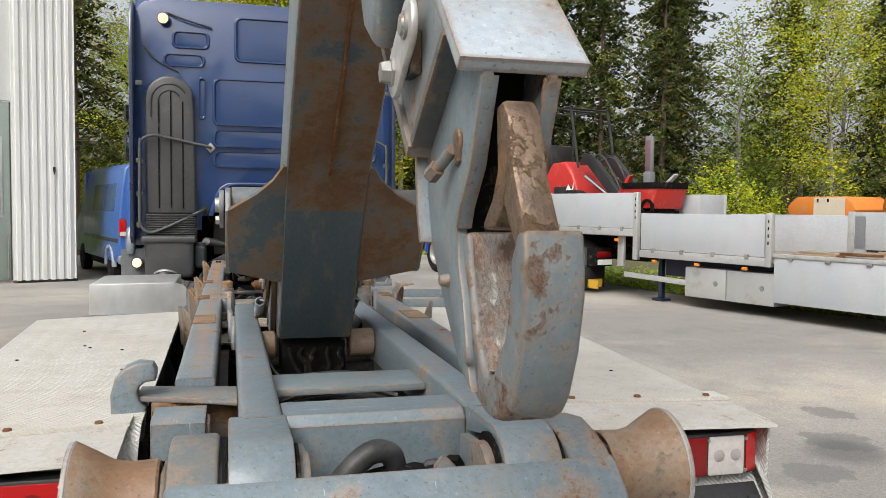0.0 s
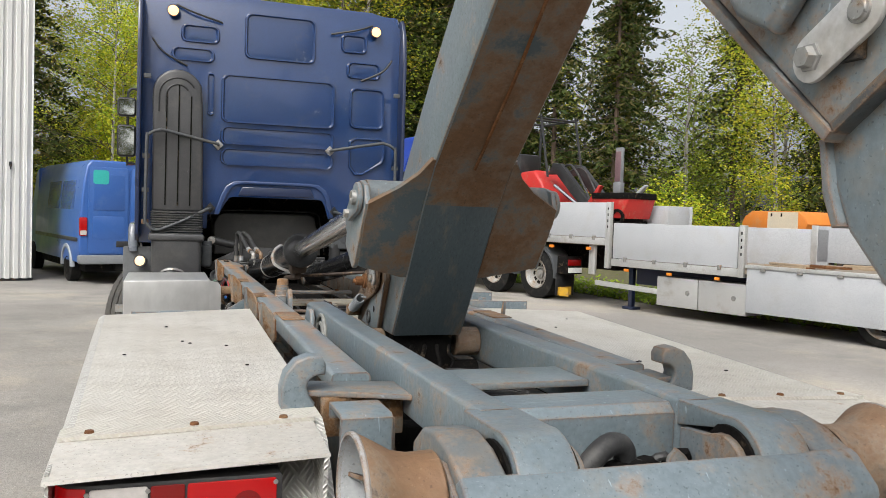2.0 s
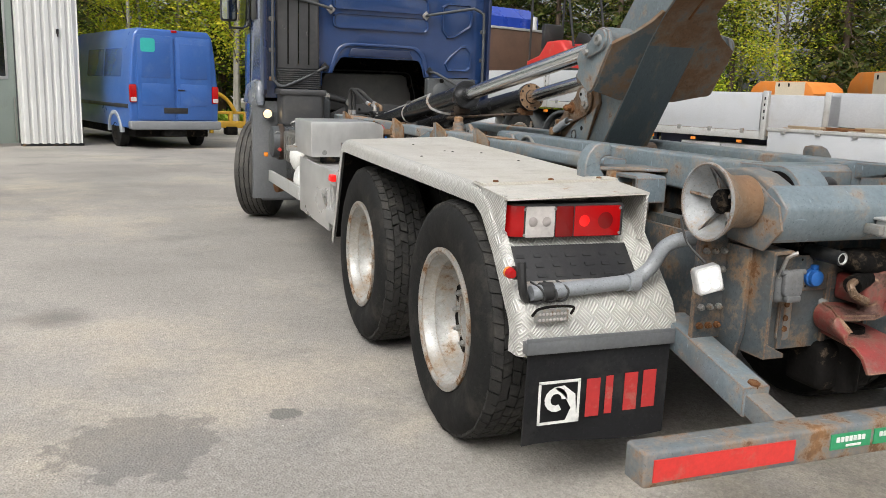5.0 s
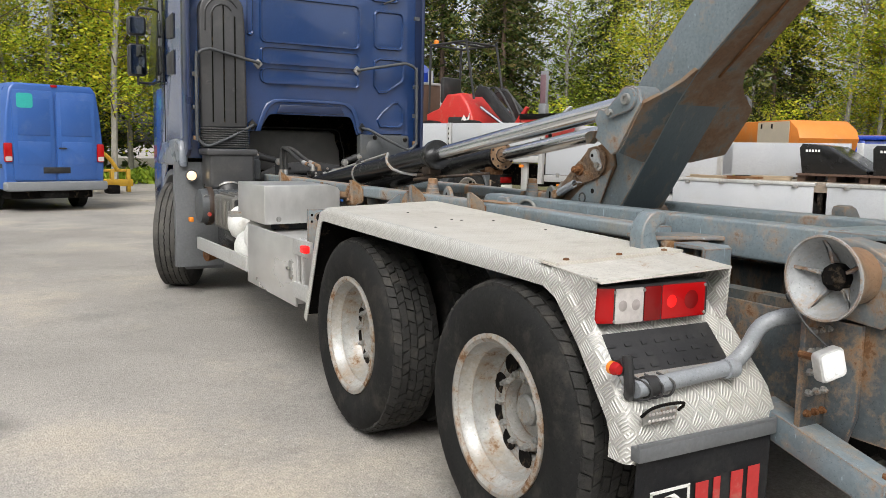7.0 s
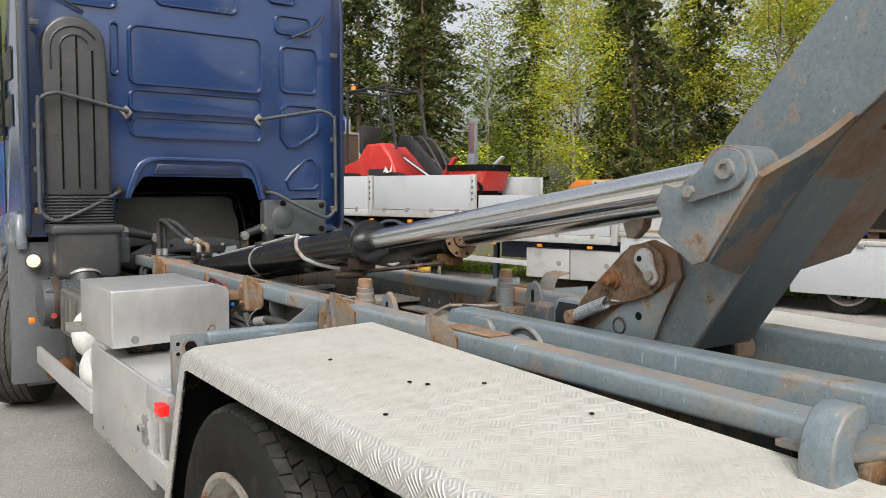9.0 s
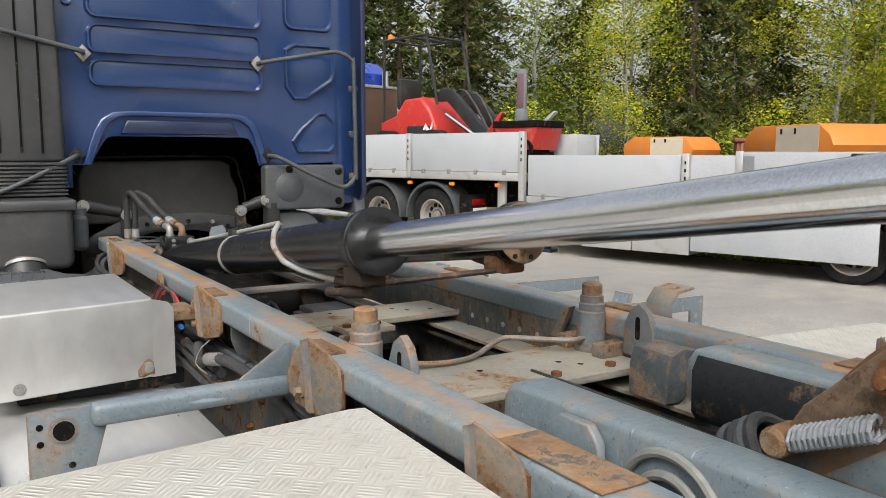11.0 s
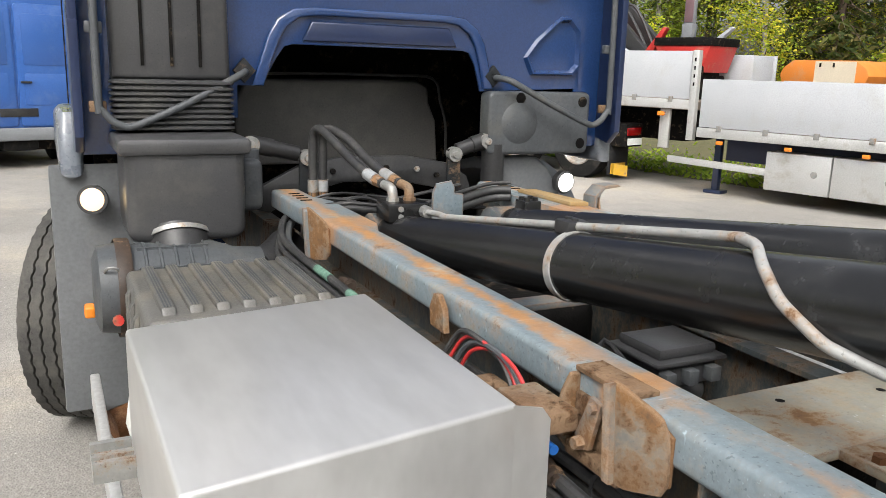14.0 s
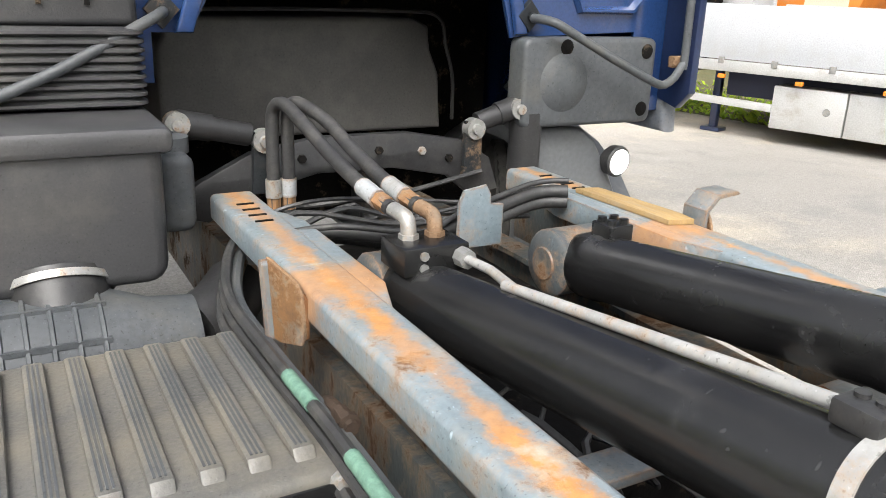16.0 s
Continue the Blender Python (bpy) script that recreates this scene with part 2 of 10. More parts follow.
def tread(name, col, dirt, tint, dust=0.0):
    """Aluminium plate rolled with groups of short bars in turn, in the plate's own metres."""
    m, n, l, bsdf = nodes_of(name)
    uv = n.new("ShaderNodeUVMap")
    uv.uv_map = "metres"
    sep = n.new("ShaderNodeSeparateXYZ")
    l.new(uv.outputs[0], sep.inputs[0])
    c = 0.052
    a = calc(n, l, "MULTIPLY", calc(n, l, "ADD", sep.outputs[0], sep.outputs[1]), 0.7071 / c)
    b = calc(n, l, "MULTIPLY", calc(n, l, "SUBTRACT", sep.outputs[0], sep.outputs[1]), 0.7071 / c)
    par = calc(n, l, "MODULO", calc(n, l, "ADD", calc(n, l, "ADD", calc(n, l, "FLOOR", a), calc(n, l, "FLOOR", b)), 4000.0), 2.0)
    fa, fb = calc(n, l, "FRACT", a), calc(n, l, "FRACT", b)

    def bars(along, across):
        s = calc(n, l, "FRACT", calc(n, l, "MULTIPLY", across, 5.0))
        hump = calc(n, l, "SUBTRACT", 1.0, calc(n, l, "MULTIPLY", calc(n, l, "ABSOLUTE", calc(n, l, "SUBTRACT", s, 0.5)), 3.0))
        end = calc(n, l, "MULTIPLY", calc(n, l, "SUBTRACT", 0.46, calc(n, l, "ABSOLUTE", calc(n, l, "SUBTRACT", along, 0.5))), 9.0)
        return calc(n, l, "MULTIPLY", calc(n, l, "MAXIMUM", hump, 0.0), calc(n, l, "MINIMUM", calc(n, l, "MAXIMUM", end, 0.0), 1.0))

    mixv = n.new("ShaderNodeMix")
    l.new(par, mixv.inputs[0]), l.new(bars(fa, fb), mixv.inputs[2]), l.new(bars(fb, fa), mixv.inputs[3])
    h = mixv.outputs[0]
    tc = n.new("ShaderNodeTexCoord")
    big = tex_noise(n, l, tc.outputs["Object"], 2.2, 6.0, 0.65)
    small = tex_noise(n, l, tc.outputs["Object"], 45.0, 4.0)
    if dust:
        film_ = tex_noise(n, l, tc.outputs["Object"], 1.1, 6.0, 0.7)
        h = calc(n, l, "MULTIPLY", h, ramp(n, l, film_, 0.38, 0.66, 1.0, 1.0 - dust))
    base = mixc(n, l, ramp(n, l, big, 0.35, 0.7, 0.0, 0.8), col, dirt)
    base = mixc(n, l, ramp(n, l, small, 0.55, 0.8, 0.0, 0.5), base, tuple(v * 0.5 for v in dirt))
    base = mixc(n, l, ramp(n, l, tex_noise(n, l, tc.outputs["Object"], 9.0, 6.0, 0.7), 0.55, 0.75, 0.0, 0.45), base, tuple(v * 0.62 for v in dirt))
    base = mixc(n, l, calc(n, l, "MULTIPLY", h, tint), base, (0.74, 0.735, 0.71))
    l.new(base, bsdf.inputs["Base Color"])
    bsdf.inputs["Metallic"].default_value = 0.22
    l.new(ramp(n, l, big, 0.3, 0.7, 0.42, 0.6), bsdf.inputs["Roughness"])
    bumped(n, l, bsdf, calc(n, l, "ADD", h, calc(n, l, "MULTIPLY", small, 0.15)), 0.0020 if dust else 0.0028)
    return m


GREY = surf("blue_grey_paint", (0.130, 0.166, 0.188), (0.185, 0.222, 0.243), 0.38, rust=0.28, rust_scale=5.0, dirt=0.24, dirt_col=(0.21, 0.19, 0.155), edge=1.0, scuff=0.7)
RAIL_BASE = surf("rail_paint", (0.140, 0.178, 0.202), (0.215, 0.252, 0.272), 0.40, rust=0.33, rust_scale=5.0, dirt=0.28, dirt_col=(0.24, 0.20, 0.145), edge=1.0, scuff=0.9)
GREY_WORN = surf("worn_grey_paint", (0.105, 0.130, 0.145), (0.165, 0.182, 0.190), 0.5, rust=0.50, rust_scale=7.0, dirt=0.45, dirt_col=(0.19, 0.15, 0.105), edge=1.0, scuff=0.7)
GREY_CLEAN = surf("grey_paint", (0.125, 0.158, 0.178), (0.172, 0.206, 0.222), 0.4, rust=0.20, rust_scale=8.0, dirt=0.25, dirt_col=(0.2, 0.185, 0.15), edge=0.9, scuff=0.6)
GREY_PALE = surf("pale_grey_paint", (0.31, 0.355, 0.395), (0.41, 0.45, 0.48), 0.4, rust=0.36, rust_scale=7.0, dirt=0.3, dirt_col=(0.24, 0.21, 0.17), edge=1.0, scuff=0.5)
RUST = surf("rusted_steel", (0.10, 0.043, 0.018), (0.17, 0.075, 0.03), 0.8, scale=9, rust=0.3, bump=0.002, spec=0.2)
RUST_OCHRE = surf("ochre_rust", (0.125, 0.072, 0.040), (0.205, 0.135, 0.082), 0.8, scale=11, rust=0.58, rust_scale=13, rust_cols=((0.22, 0.10, 0.035), (0.05, 0.032, 0.022)), bump=0.0025, dirt=0.3, dirt_col=(0.22, 0.20, 0.165), spec=0.2)
RUST_ORANGE = surf("orange_rust", (0.26, 0.135, 0.055), (0.15, 0.078, 0.038), 0.8, scale=14, rust=0.5, rust_scale=11, rust_cols=((0.21, 0.22, 0.215), (0.12, 0.085, 0.055)), bump=0.003, dirt=0.3, dirt_col=(0.24, 0.20, 0.14))
# the frame's grey again, shade of the rear put into its colour besides dirt
GREY_SHADED = surf("shaded_grey_paint", (0.046, 0.058, 0.066), (0.090, 0.104, 0.112), 0.45, scale=6, rust=0.42, rust_scale=6.5, dirt=0.35, dirt_col=(0.085, 0.068, 0.05), spec=0.4, edge=0.9, scuff=0.6)
CROSS = surf("dusty_cross_plate", (0.20, 0.212, 0.205), (0.275, 0.277, 0.258), 0.55, scale=4, rust=0.45, rust_scale=5, rust_cols=((0.30, 0.165, 0.062), (0.13, 0.07, 0.036)), dirt=0.75, dirt_col=(0.33, 0.275, 0.18), spec=0.35, edge=1.0, scuff=0.6)
GUARD = surf("grey_mudguard_plastic", (0.095, 0.10, 0.105), (0.13, 0.135, 0.14), 0.40, scale=3, dirt=0.2, dirt_col=(0.15, 0.145, 0.13), bump=0.0003)
BOARD = surf("weathered_yellow_timber", (0.36, 0.235, 0.085), (0.25, 0.165, 0.08), 0.8, scale=5, stretch=(8, 1, 1), bump=0.002, dirt=0.4, dirt_col=(0.25, 0.21, 0.15))
ARM_RUST = surf("rusted_arm_plate", (0.112, 0.058, 0.027), (0.15, 0.08, 0.038), 0.55, scale=4, rust=0.56, rust_scale=2.6, rust_cols=((0.050, 0.068, 0.077), (0.068, 0.088, 0.098)), bump=0.001, spec=0.35)
ARM_FOOT = surf("dark_grey_arm_paint", (0.055, 0.073, 0.083), (0.075, 0.095, 0.105), 0.45, scale=4, rust=0.36, rust_scale=3.0, rust_cols=((0.085, 0.055, 0.03), (0.11, 0.065, 0.035)), bump=0.0006, stretch=(2.4, 1, 0.6))
HOOK = surf("chipped_hook_paint", (0.120, 0.150, 0.166), (0.165, 0.192, 0.204), 0.45, scale=8, rust=0.52, rust_scale=20, bump=0.0015, rust_cols=((0.185, 0.085, 0.038), (0.075, 0.042, 0.027)), edge=1.0, scuff=1.0)
LATCH = surf("scuffed_rusty_steel", (0.085, 0.055, 0.038), (0.17, 0.115, 0.08), 0.42, metal=0.25, scale=12, rust=0.62, rust_scale=14, rust_cols=((0.26, 0.13, 0.045), (0.04, 0.03, 0.026)), bump=0.003, edge=1.0, scuff=0.9)
DUSTY = surf("dusty_plain_aluminium", (0.50, 0.485, 0.45), (0.42, 0.40, 0.36), 0.6, metal=0.1, scale=6, rust=0.14, rust_scale=14, dirt=0.35, dirt_col=(0.36, 0.32, 0.26), bump=0.0005)
CAB = surf("navy_cab_paint", (0.012, 0.035, 0.112), (0.0155, 0.042, 0.13), 0.20, scale=2.0, fine=140, bump=0.0002, coat=0.8, dirt=0.15, dirt_col=(0.05, 0.065, 0.105))
CAB_DARK = surf("dark_navy_paint", (0.010, 0.018, 0.055), (0.012, 0.022, 0.06), 0.3, scale=2.0, coat=0.4, bump=0.0002)
TREAD = tread("dusty_tread_plate", (0.545, 0.525, 0.475), (0.43, 0.395, 0.335), 0.30, 0.45)
TREAD_CLEAN = tread("bright_tread_plate", (0.41, 0.405, 0.385), (0.37, 0.35, 0.31), 0.62)
RUBBER = surf("tyre_rubber", (0.011, 0.011, 0.0115), (0.019, 0.019, 0.018), 0.72, scale=8, dirt=0.3, dirt_col=(0.06, 0.054, 0.046), bump=0.0008, spec=0.12)
RIM = surf("painted_rim", (0.30, 0.30, 0.29), (0.43, 0.428, 0.41), 0.40, metal=0.2, scale=7, rust=0.40, rust_scale=8, dirt=0.5, dirt_col=(0.21, 0.17, 0.12), rust_cols=((0.26, 0.15, 0.07), (0.14, 0.08, 0.04)), edge=1.0)
BLACK = surf("satin_black_paint", (0.007, 0.007, 0.0075), (0.012, 0.012, 0.012), 0.24, scale=6, dirt=0.1, dirt_col=(0.05, 0.05, 0.05), bump=0.0004, scuff=0.25)
PLASTIC = surf("black_plastic", (0.018, 0.018, 0.019), (0.030, 0.030, 0.031), 0.42, scale=5, dirt=0.3, dirt_col=(0.062, 0.058, 0.052), bump=0.0006, spec=0.4)
PLASTIC_GREY = surf("dark_grey_plastic", (0.05, 0.055, 0.06), (0.075, 0.08, 0.085), 0.5, scale=5, dirt=0.3, dirt_col=(0.10, 0.095, 0.08), bump=0.0006, spec=0.35)
LID = surf("dusty_plastic_lid", (0.072, 0.071, 0.067), (0.112, 0.108, 0.099), 0.44, scale=5, fine=120, dirt=0.5, dirt_col=(0.17, 0.15, 0.115), bump=0.0012)
CHASSIS = surf("rust_streaked_chassis_paint", (0.042, 0.052, 0.056), (0.075, 0.086, 0.088), 0.5, scale=5, rust=0.52, rust_scale=6, rust_cols=((0.15, 0.078, 0.032), (0.06, 0.034, 0.02)), dirt=0.3, dirt_col=(0.09, 0.072, 0.05), stretch=(1, 1.4, 0.8), spec=0.3)
# navy lightened to grey-blue: the sky's reflection is mixed into the colour
FENDER_SKY = surf("navy_paint_with_sky_sheen", (0.115, 0.13, 0.155), (0.15, 0.165, 0.19), 0.28, scale=3, coat=0.4, bump=0.0003, dirt=0.35, dirt_col=(0.17, 0.155, 0.13))
INTAKE = surf("grey_black_moulding", (0.038, 0.038, 0.040), (0.055, 0.055, 0.057), 0.32, scale=4, fine=160, dirt=0.3, dirt_col=(0.09, 0.086, 0.077), bump=0.0005, spec=0.6)
# dusty, and lightened further to make up for light missing in the cab opening
COVER_DUSTY_LIT = surf("dusty_lit_engine_cover", (0.070, 0.068, 0.066), (0.098, 0.095, 0.09), 0.5, scale=4, fine=120, dirt=0.35, dirt_col=(0.14, 0.132, 0.12), bump=0.0006)
FITTING = surf("dark_brown_fitting", (0.030, 0.021, 0.016), (0.058, 0.038, 0.026), 0.6, scale=14, rust=0.2, rust_scale=16, bump=0.0015, spec=0.3)
HOSE = surf("black_hose", (0.022, 0.022, 0.023), (0.038, 0.038, 0.038), 0.5, scale=20, dirt=0.35, dirt_col=(0.085, 0.08, 0.072), bump=0.0005, spec=0.4)
CHROME = surf("chromed_rod", (0.82, 0.83, 0.85), (0.76, 0.77, 0.79), 0.18, metal=1.0, scale=3, fine=200, bump=0)
STEEL = surf("brushed_stainless", (0.62, 0.615, 0.60), (0.53, 0.525, 0.51), 0.30, metal=0.6, scale=2.0, fine=7, stretch=(1.8, 0.5, 1.0), bump=0)
ALU = surf("plain_aluminium", (0.55, 0.55, 0.54), (0.62, 0.62, 0.61), 0.42, metal=0.6, scale=4, bump=0.0004, dirt=0.2)
ZINC = surf("zinc_plated", (0.27, 0.27, 0.26), (0.34, 0.335, 0.32), 0.45, metal=0.5, scale=20, rust=0.32, rust_scale=20, bump=0.0005)
WHITE_PIPE = surf("grey_pipe_paint", (0.25, 0.25, 0.247), (0.32, 0.318, 0.308), 0.5, scale=9, rust=0.30, rust_scale=11, bump=0.0006, dirt=0.2)
PIPE_GREY = surf("grey_plastic_pipe", (0.205, 0.220, 0.238), (0.25, 0.265, 0.282), 0.42, scale=5, fine=120, dirt=0.3, dirt_col=(0.17, 0.16, 0.145), bump=0.0003)
PLATE_RUST = surf("rust_bitten_grey_steel", (0.105, 0.108, 0.104), (0.165, 0.150, 0.125), 0.6, scale=9, rust=0.72, rust_scale=8, rust_cols=((0.25, 0.125, 0.045), (0.085, 0.048, 0.026)), bump=0.0016, dirt=0.15, dirt_col=(0.26, 0.19, 0.105), edge=1.0, spec=0.3)
ROLLER = surf("rusty_grey_roller", (0.185, 0.100, 0.050), (0.235, 0.165, 0.105), 0.55, scale=6, rust=0.46, rust_scale=6, rust_cols=((0.165, 0.165, 0.158), (0.085, 0.048, 0.03)), bump=0.0015, dirt=0.25, dirt_col=(0.23, 0.20, 0.155), edge=1.0, scuff=0.5)
ROLLER_IN = surf("pale_grey_roller_paint", (0.26, 0.275, 0.285), (0.35, 0.36, 0.365), 0.5, scale=8, rust=0.25, rust_scale=12, dirt=0.35, dirt_col=(0.15, 0.13, 0.105), edge=0.8)
SOCKET = surf("grey_socket_plastic", (0.115, 0.12, 0.124), (0.155, 0.158, 0.16), 0.5, scale=9, dirt=0.35, dirt_col=(0.09, 0.08, 0.07), bump=0.0006)
RUBBER_WORN = surf("worn_tread_rubber", (0.020, 0.0195, 0.019), (0.036, 0.035, 0.033), 0.75, scale=14, dirt=0.35, dirt_col=(0.075, 0.068, 0.058), bump=0.003, spec=0.2)
RUBBER_GREY = surf("dusty_tyre_rubber", (0.040, 0.039, 0.037), (0.062, 0.060, 0.056), 0.75, scale=8, dirt=0.5, dirt_col=(0.105, 0.098, 0.086), bump=0.0008, spec=0.2)
FRAME = surf("dirty_or_shaded_chassis_paint", (0.012, 0.014, 0.016), (0.026, 0.028, 0.030), 0.6, rust=0.28, rust_scale=8, dirt=0.3, dirt_col=(0.055, 0.046, 0.036), spec=0.15)
# near black for oily parts, and for shade painted into gaps, holes and cavities
GRIME_SHADE = surf("oily_or_shaded_metal", (0.005, 0.0048, 0.0046), (0.011, 0.010, 0.0095), 0.65, scale=14, rust=0.16, rust_scale=12, bump=0.002, rust_cols=((0.07, 0.04, 0.022), (0.025, 0.017, 0.011)), spec=0.06)
RED_PAINT = surf("red_paint", (0.42, 0.022, 0.018), (0.50, 0.03, 0.025), 0.42, scale=9, rust=0.18, dirt=0.15)
RED_DULL = surf("faded_red_paint", (0.25, 0.034, 0.030), (0.14, 0.020, 0.018), 0.55, scale=7, rust=0.52, rust_scale=7, rust_cols=((0.045, 0.03, 0.026), (0.10, 0.042, 0.032)), dirt=0.35, dirt_col=(0.17, 0.085, 0.065), edge=1.0, scuff=0.5)
RED_TAPE = surf("red_marking_tape", (0.62, 0.035, 0.03), (0.55, 0.03, 0.025), 0.4, scale=12, bump=0.0002, dirt=0.1)
WHITE_PAINT = surf("white_board", (0.375, 0.39, 0.41), (0.43, 0.44, 0.455), 0.4, scale=2, bump=0.0003, dirt=0.22, dirt_col=(0.32, 0.31, 0.285))
WHITE_TANK = surf("white_tank_paint", (0.68, 0.68, 0.66), (0.60, 0.60, 0.57), 0.4, scale=6, dirt=0.2)
GREEN_TAG = surf("green_sticker", (0.02, 0.25, 0.10), (0.025, 0.28, 0.12), 0.4, bump=0)
FLAP = surf("rubber_mudflap", (0.009, 0.0095, 0.011), (0.015, 0.015, 0.017), 0.55, scale=4, dirt=0.3, dirt_col=(0.045, 0.045, 0.041), bump=0.0006, spec=0.2)
MARK_RED = surf("red_print", (0.42, 0.025, 0.025), (0.36, 0.022, 0.022), 0.5, scale=14, bump=0, dirt=0.15)
MARK_WHITE = surf("white_print", (0.72, 0.72, 0.70), (0.65, 0.65, 0.63), 0.5, scale=14, bump=0, dirt=0.1)
BLUE_CAP = surf("blue_plastic", (0.015, 0.10, 0.36), (0.018, 0.12, 0.40), 0.4, bump=0)
VAN = surf("blue_van_paint", (0.026, 0.092, 0.31), (0.032, 0.105, 0.34), 0.32, scale=2, coat=0.4, bump=0.0003, dirt=0.2, dirt_col=(0.10, 0.16, 0.32))
BLUE_CAB = surf("bright_blue_paint", (0.012, 0.045, 0.33), (0.014, 0.05, 0.36), 0.28, scale=2, coat=0.5, bump=0.0002)
GLASS = surf("dark_glass", (0.012, 0.014, 0.016), (0.016, 0.018, 0.02), 0.06, scale=2, bump=0)
MIRROR = surf("mirror_glass", (0.62, 0.66, 0.65), (0.62, 0.66, 0.65), 0.03, metal=1.0, bump=0)
LENS_RED = glow("red_lamp_lens", (0.9, 0.004, 0.004), 0.085, (0.25, 0.003, 0.004))
LENS_LIT = glow("lit_red_lamp", (1.0, 0.010, 0.008), 0.55, (0.4, 0.01, 0.01))
LENS_DARK = glow("dark_red_lens", (0.5, 0.004, 0.004), 0.03, (0.14, 0.004, 0.004))
LENS_WHITE = surf("clear_lamp_lens", (0.46, 0.43, 0.41), (0.54, 0.51, 0.49), 0.22, scale=30, bump=0.0005)
LENS_GREY = surf("grey_lamp_bulb", (0.30, 0.27, 0.26), (0.36, 0.33, 0.31), 0.3, scale=30, bump=0)
LAMP_WHITE = glow("lit_white_lamp", (1.0, 0.98, 0.93), 3.5, (0.8, 0.8, 0.8))
LAMP_SOFT = glow("frosted_lamp_lens", (1.0, 0.98, 0.95), 0.16, (0.5, 0.5, 0.5))
LAMP_WARM = glow("lit_warm_lamp", (1.0, 0.50, 0.18), 2.2, (0.3, 0.2, 0.12))
LAMP_SIDE = glow("lit_yellow_white_lamp", (1.0, 0.70, 0.34), 1.25, (0.2, 0.16, 0.1))
AMBER = glow("amber_lens", (1.0, 0.28, 0.02), 0.12, (0.50, 0.16, 0.02))
ORANGE = surf("orange_container_paint", (0.62, 0.20, 0.03), (0.55, 0.17, 0.025), 0.5, scale=2, dirt=0.1, bump=0.0005)
YELLOW = surf("yellow_machine_paint", (0.55, 0.32, 0.02), (0.48, 0.27, 0.02), 0.5, scale=5, rust=0.25, bump=0.0005)
DECK = surf("dirty_deck_boards", (0.20, 0.16, 0.12), (0.28, 0.23, 0.18), 0.8, scale=3, dirt=0.3, stretch=(1, 8, 1))
PALLET = surf("pallet_wood", (0.34, 0.26, 0.17), (0.26, 0.20, 0.14), 0.8, scale=6, stretch=(1, 8, 8))
BROWN = surf("brown_headboard", (0.10, 0.055, 0.035), (0.08, 0.045, 0.03), 0.6, scale=3)
DOOR_GREEN = surf("grey_green_door_paint", (0.30, 0.36, 0.32), (0.34, 0.39, 0.35), 0.5, scale=2, dirt=0.15, dirt_col=(0.22, 0.24, 0.20))
CLAD = surf("white_steel_cladding", (0.60, 0.60, 0.585), (0.66, 0.66, 0.645), 0.45, scale=1.5, dirt=0.15, dirt_col=(0.44, 0.42, 0.38), bump=0.0003)
CREAM_HOSE = surf("pale_cable", (0.20, 0.20, 0.185), (0.15, 0.15, 0.138), 0.6, scale=20)
RED_WIRE = surf("red_wire", (0.45, 0.03, 0.03), (0.40, 0.025, 0.025), 0.5, bump=0)
GREEN_WIRE = surf("green_braid", (0.13, 0.24, 0.18), (0.07, 0.14, 0.105), 0.6, scale=60, fine=200)


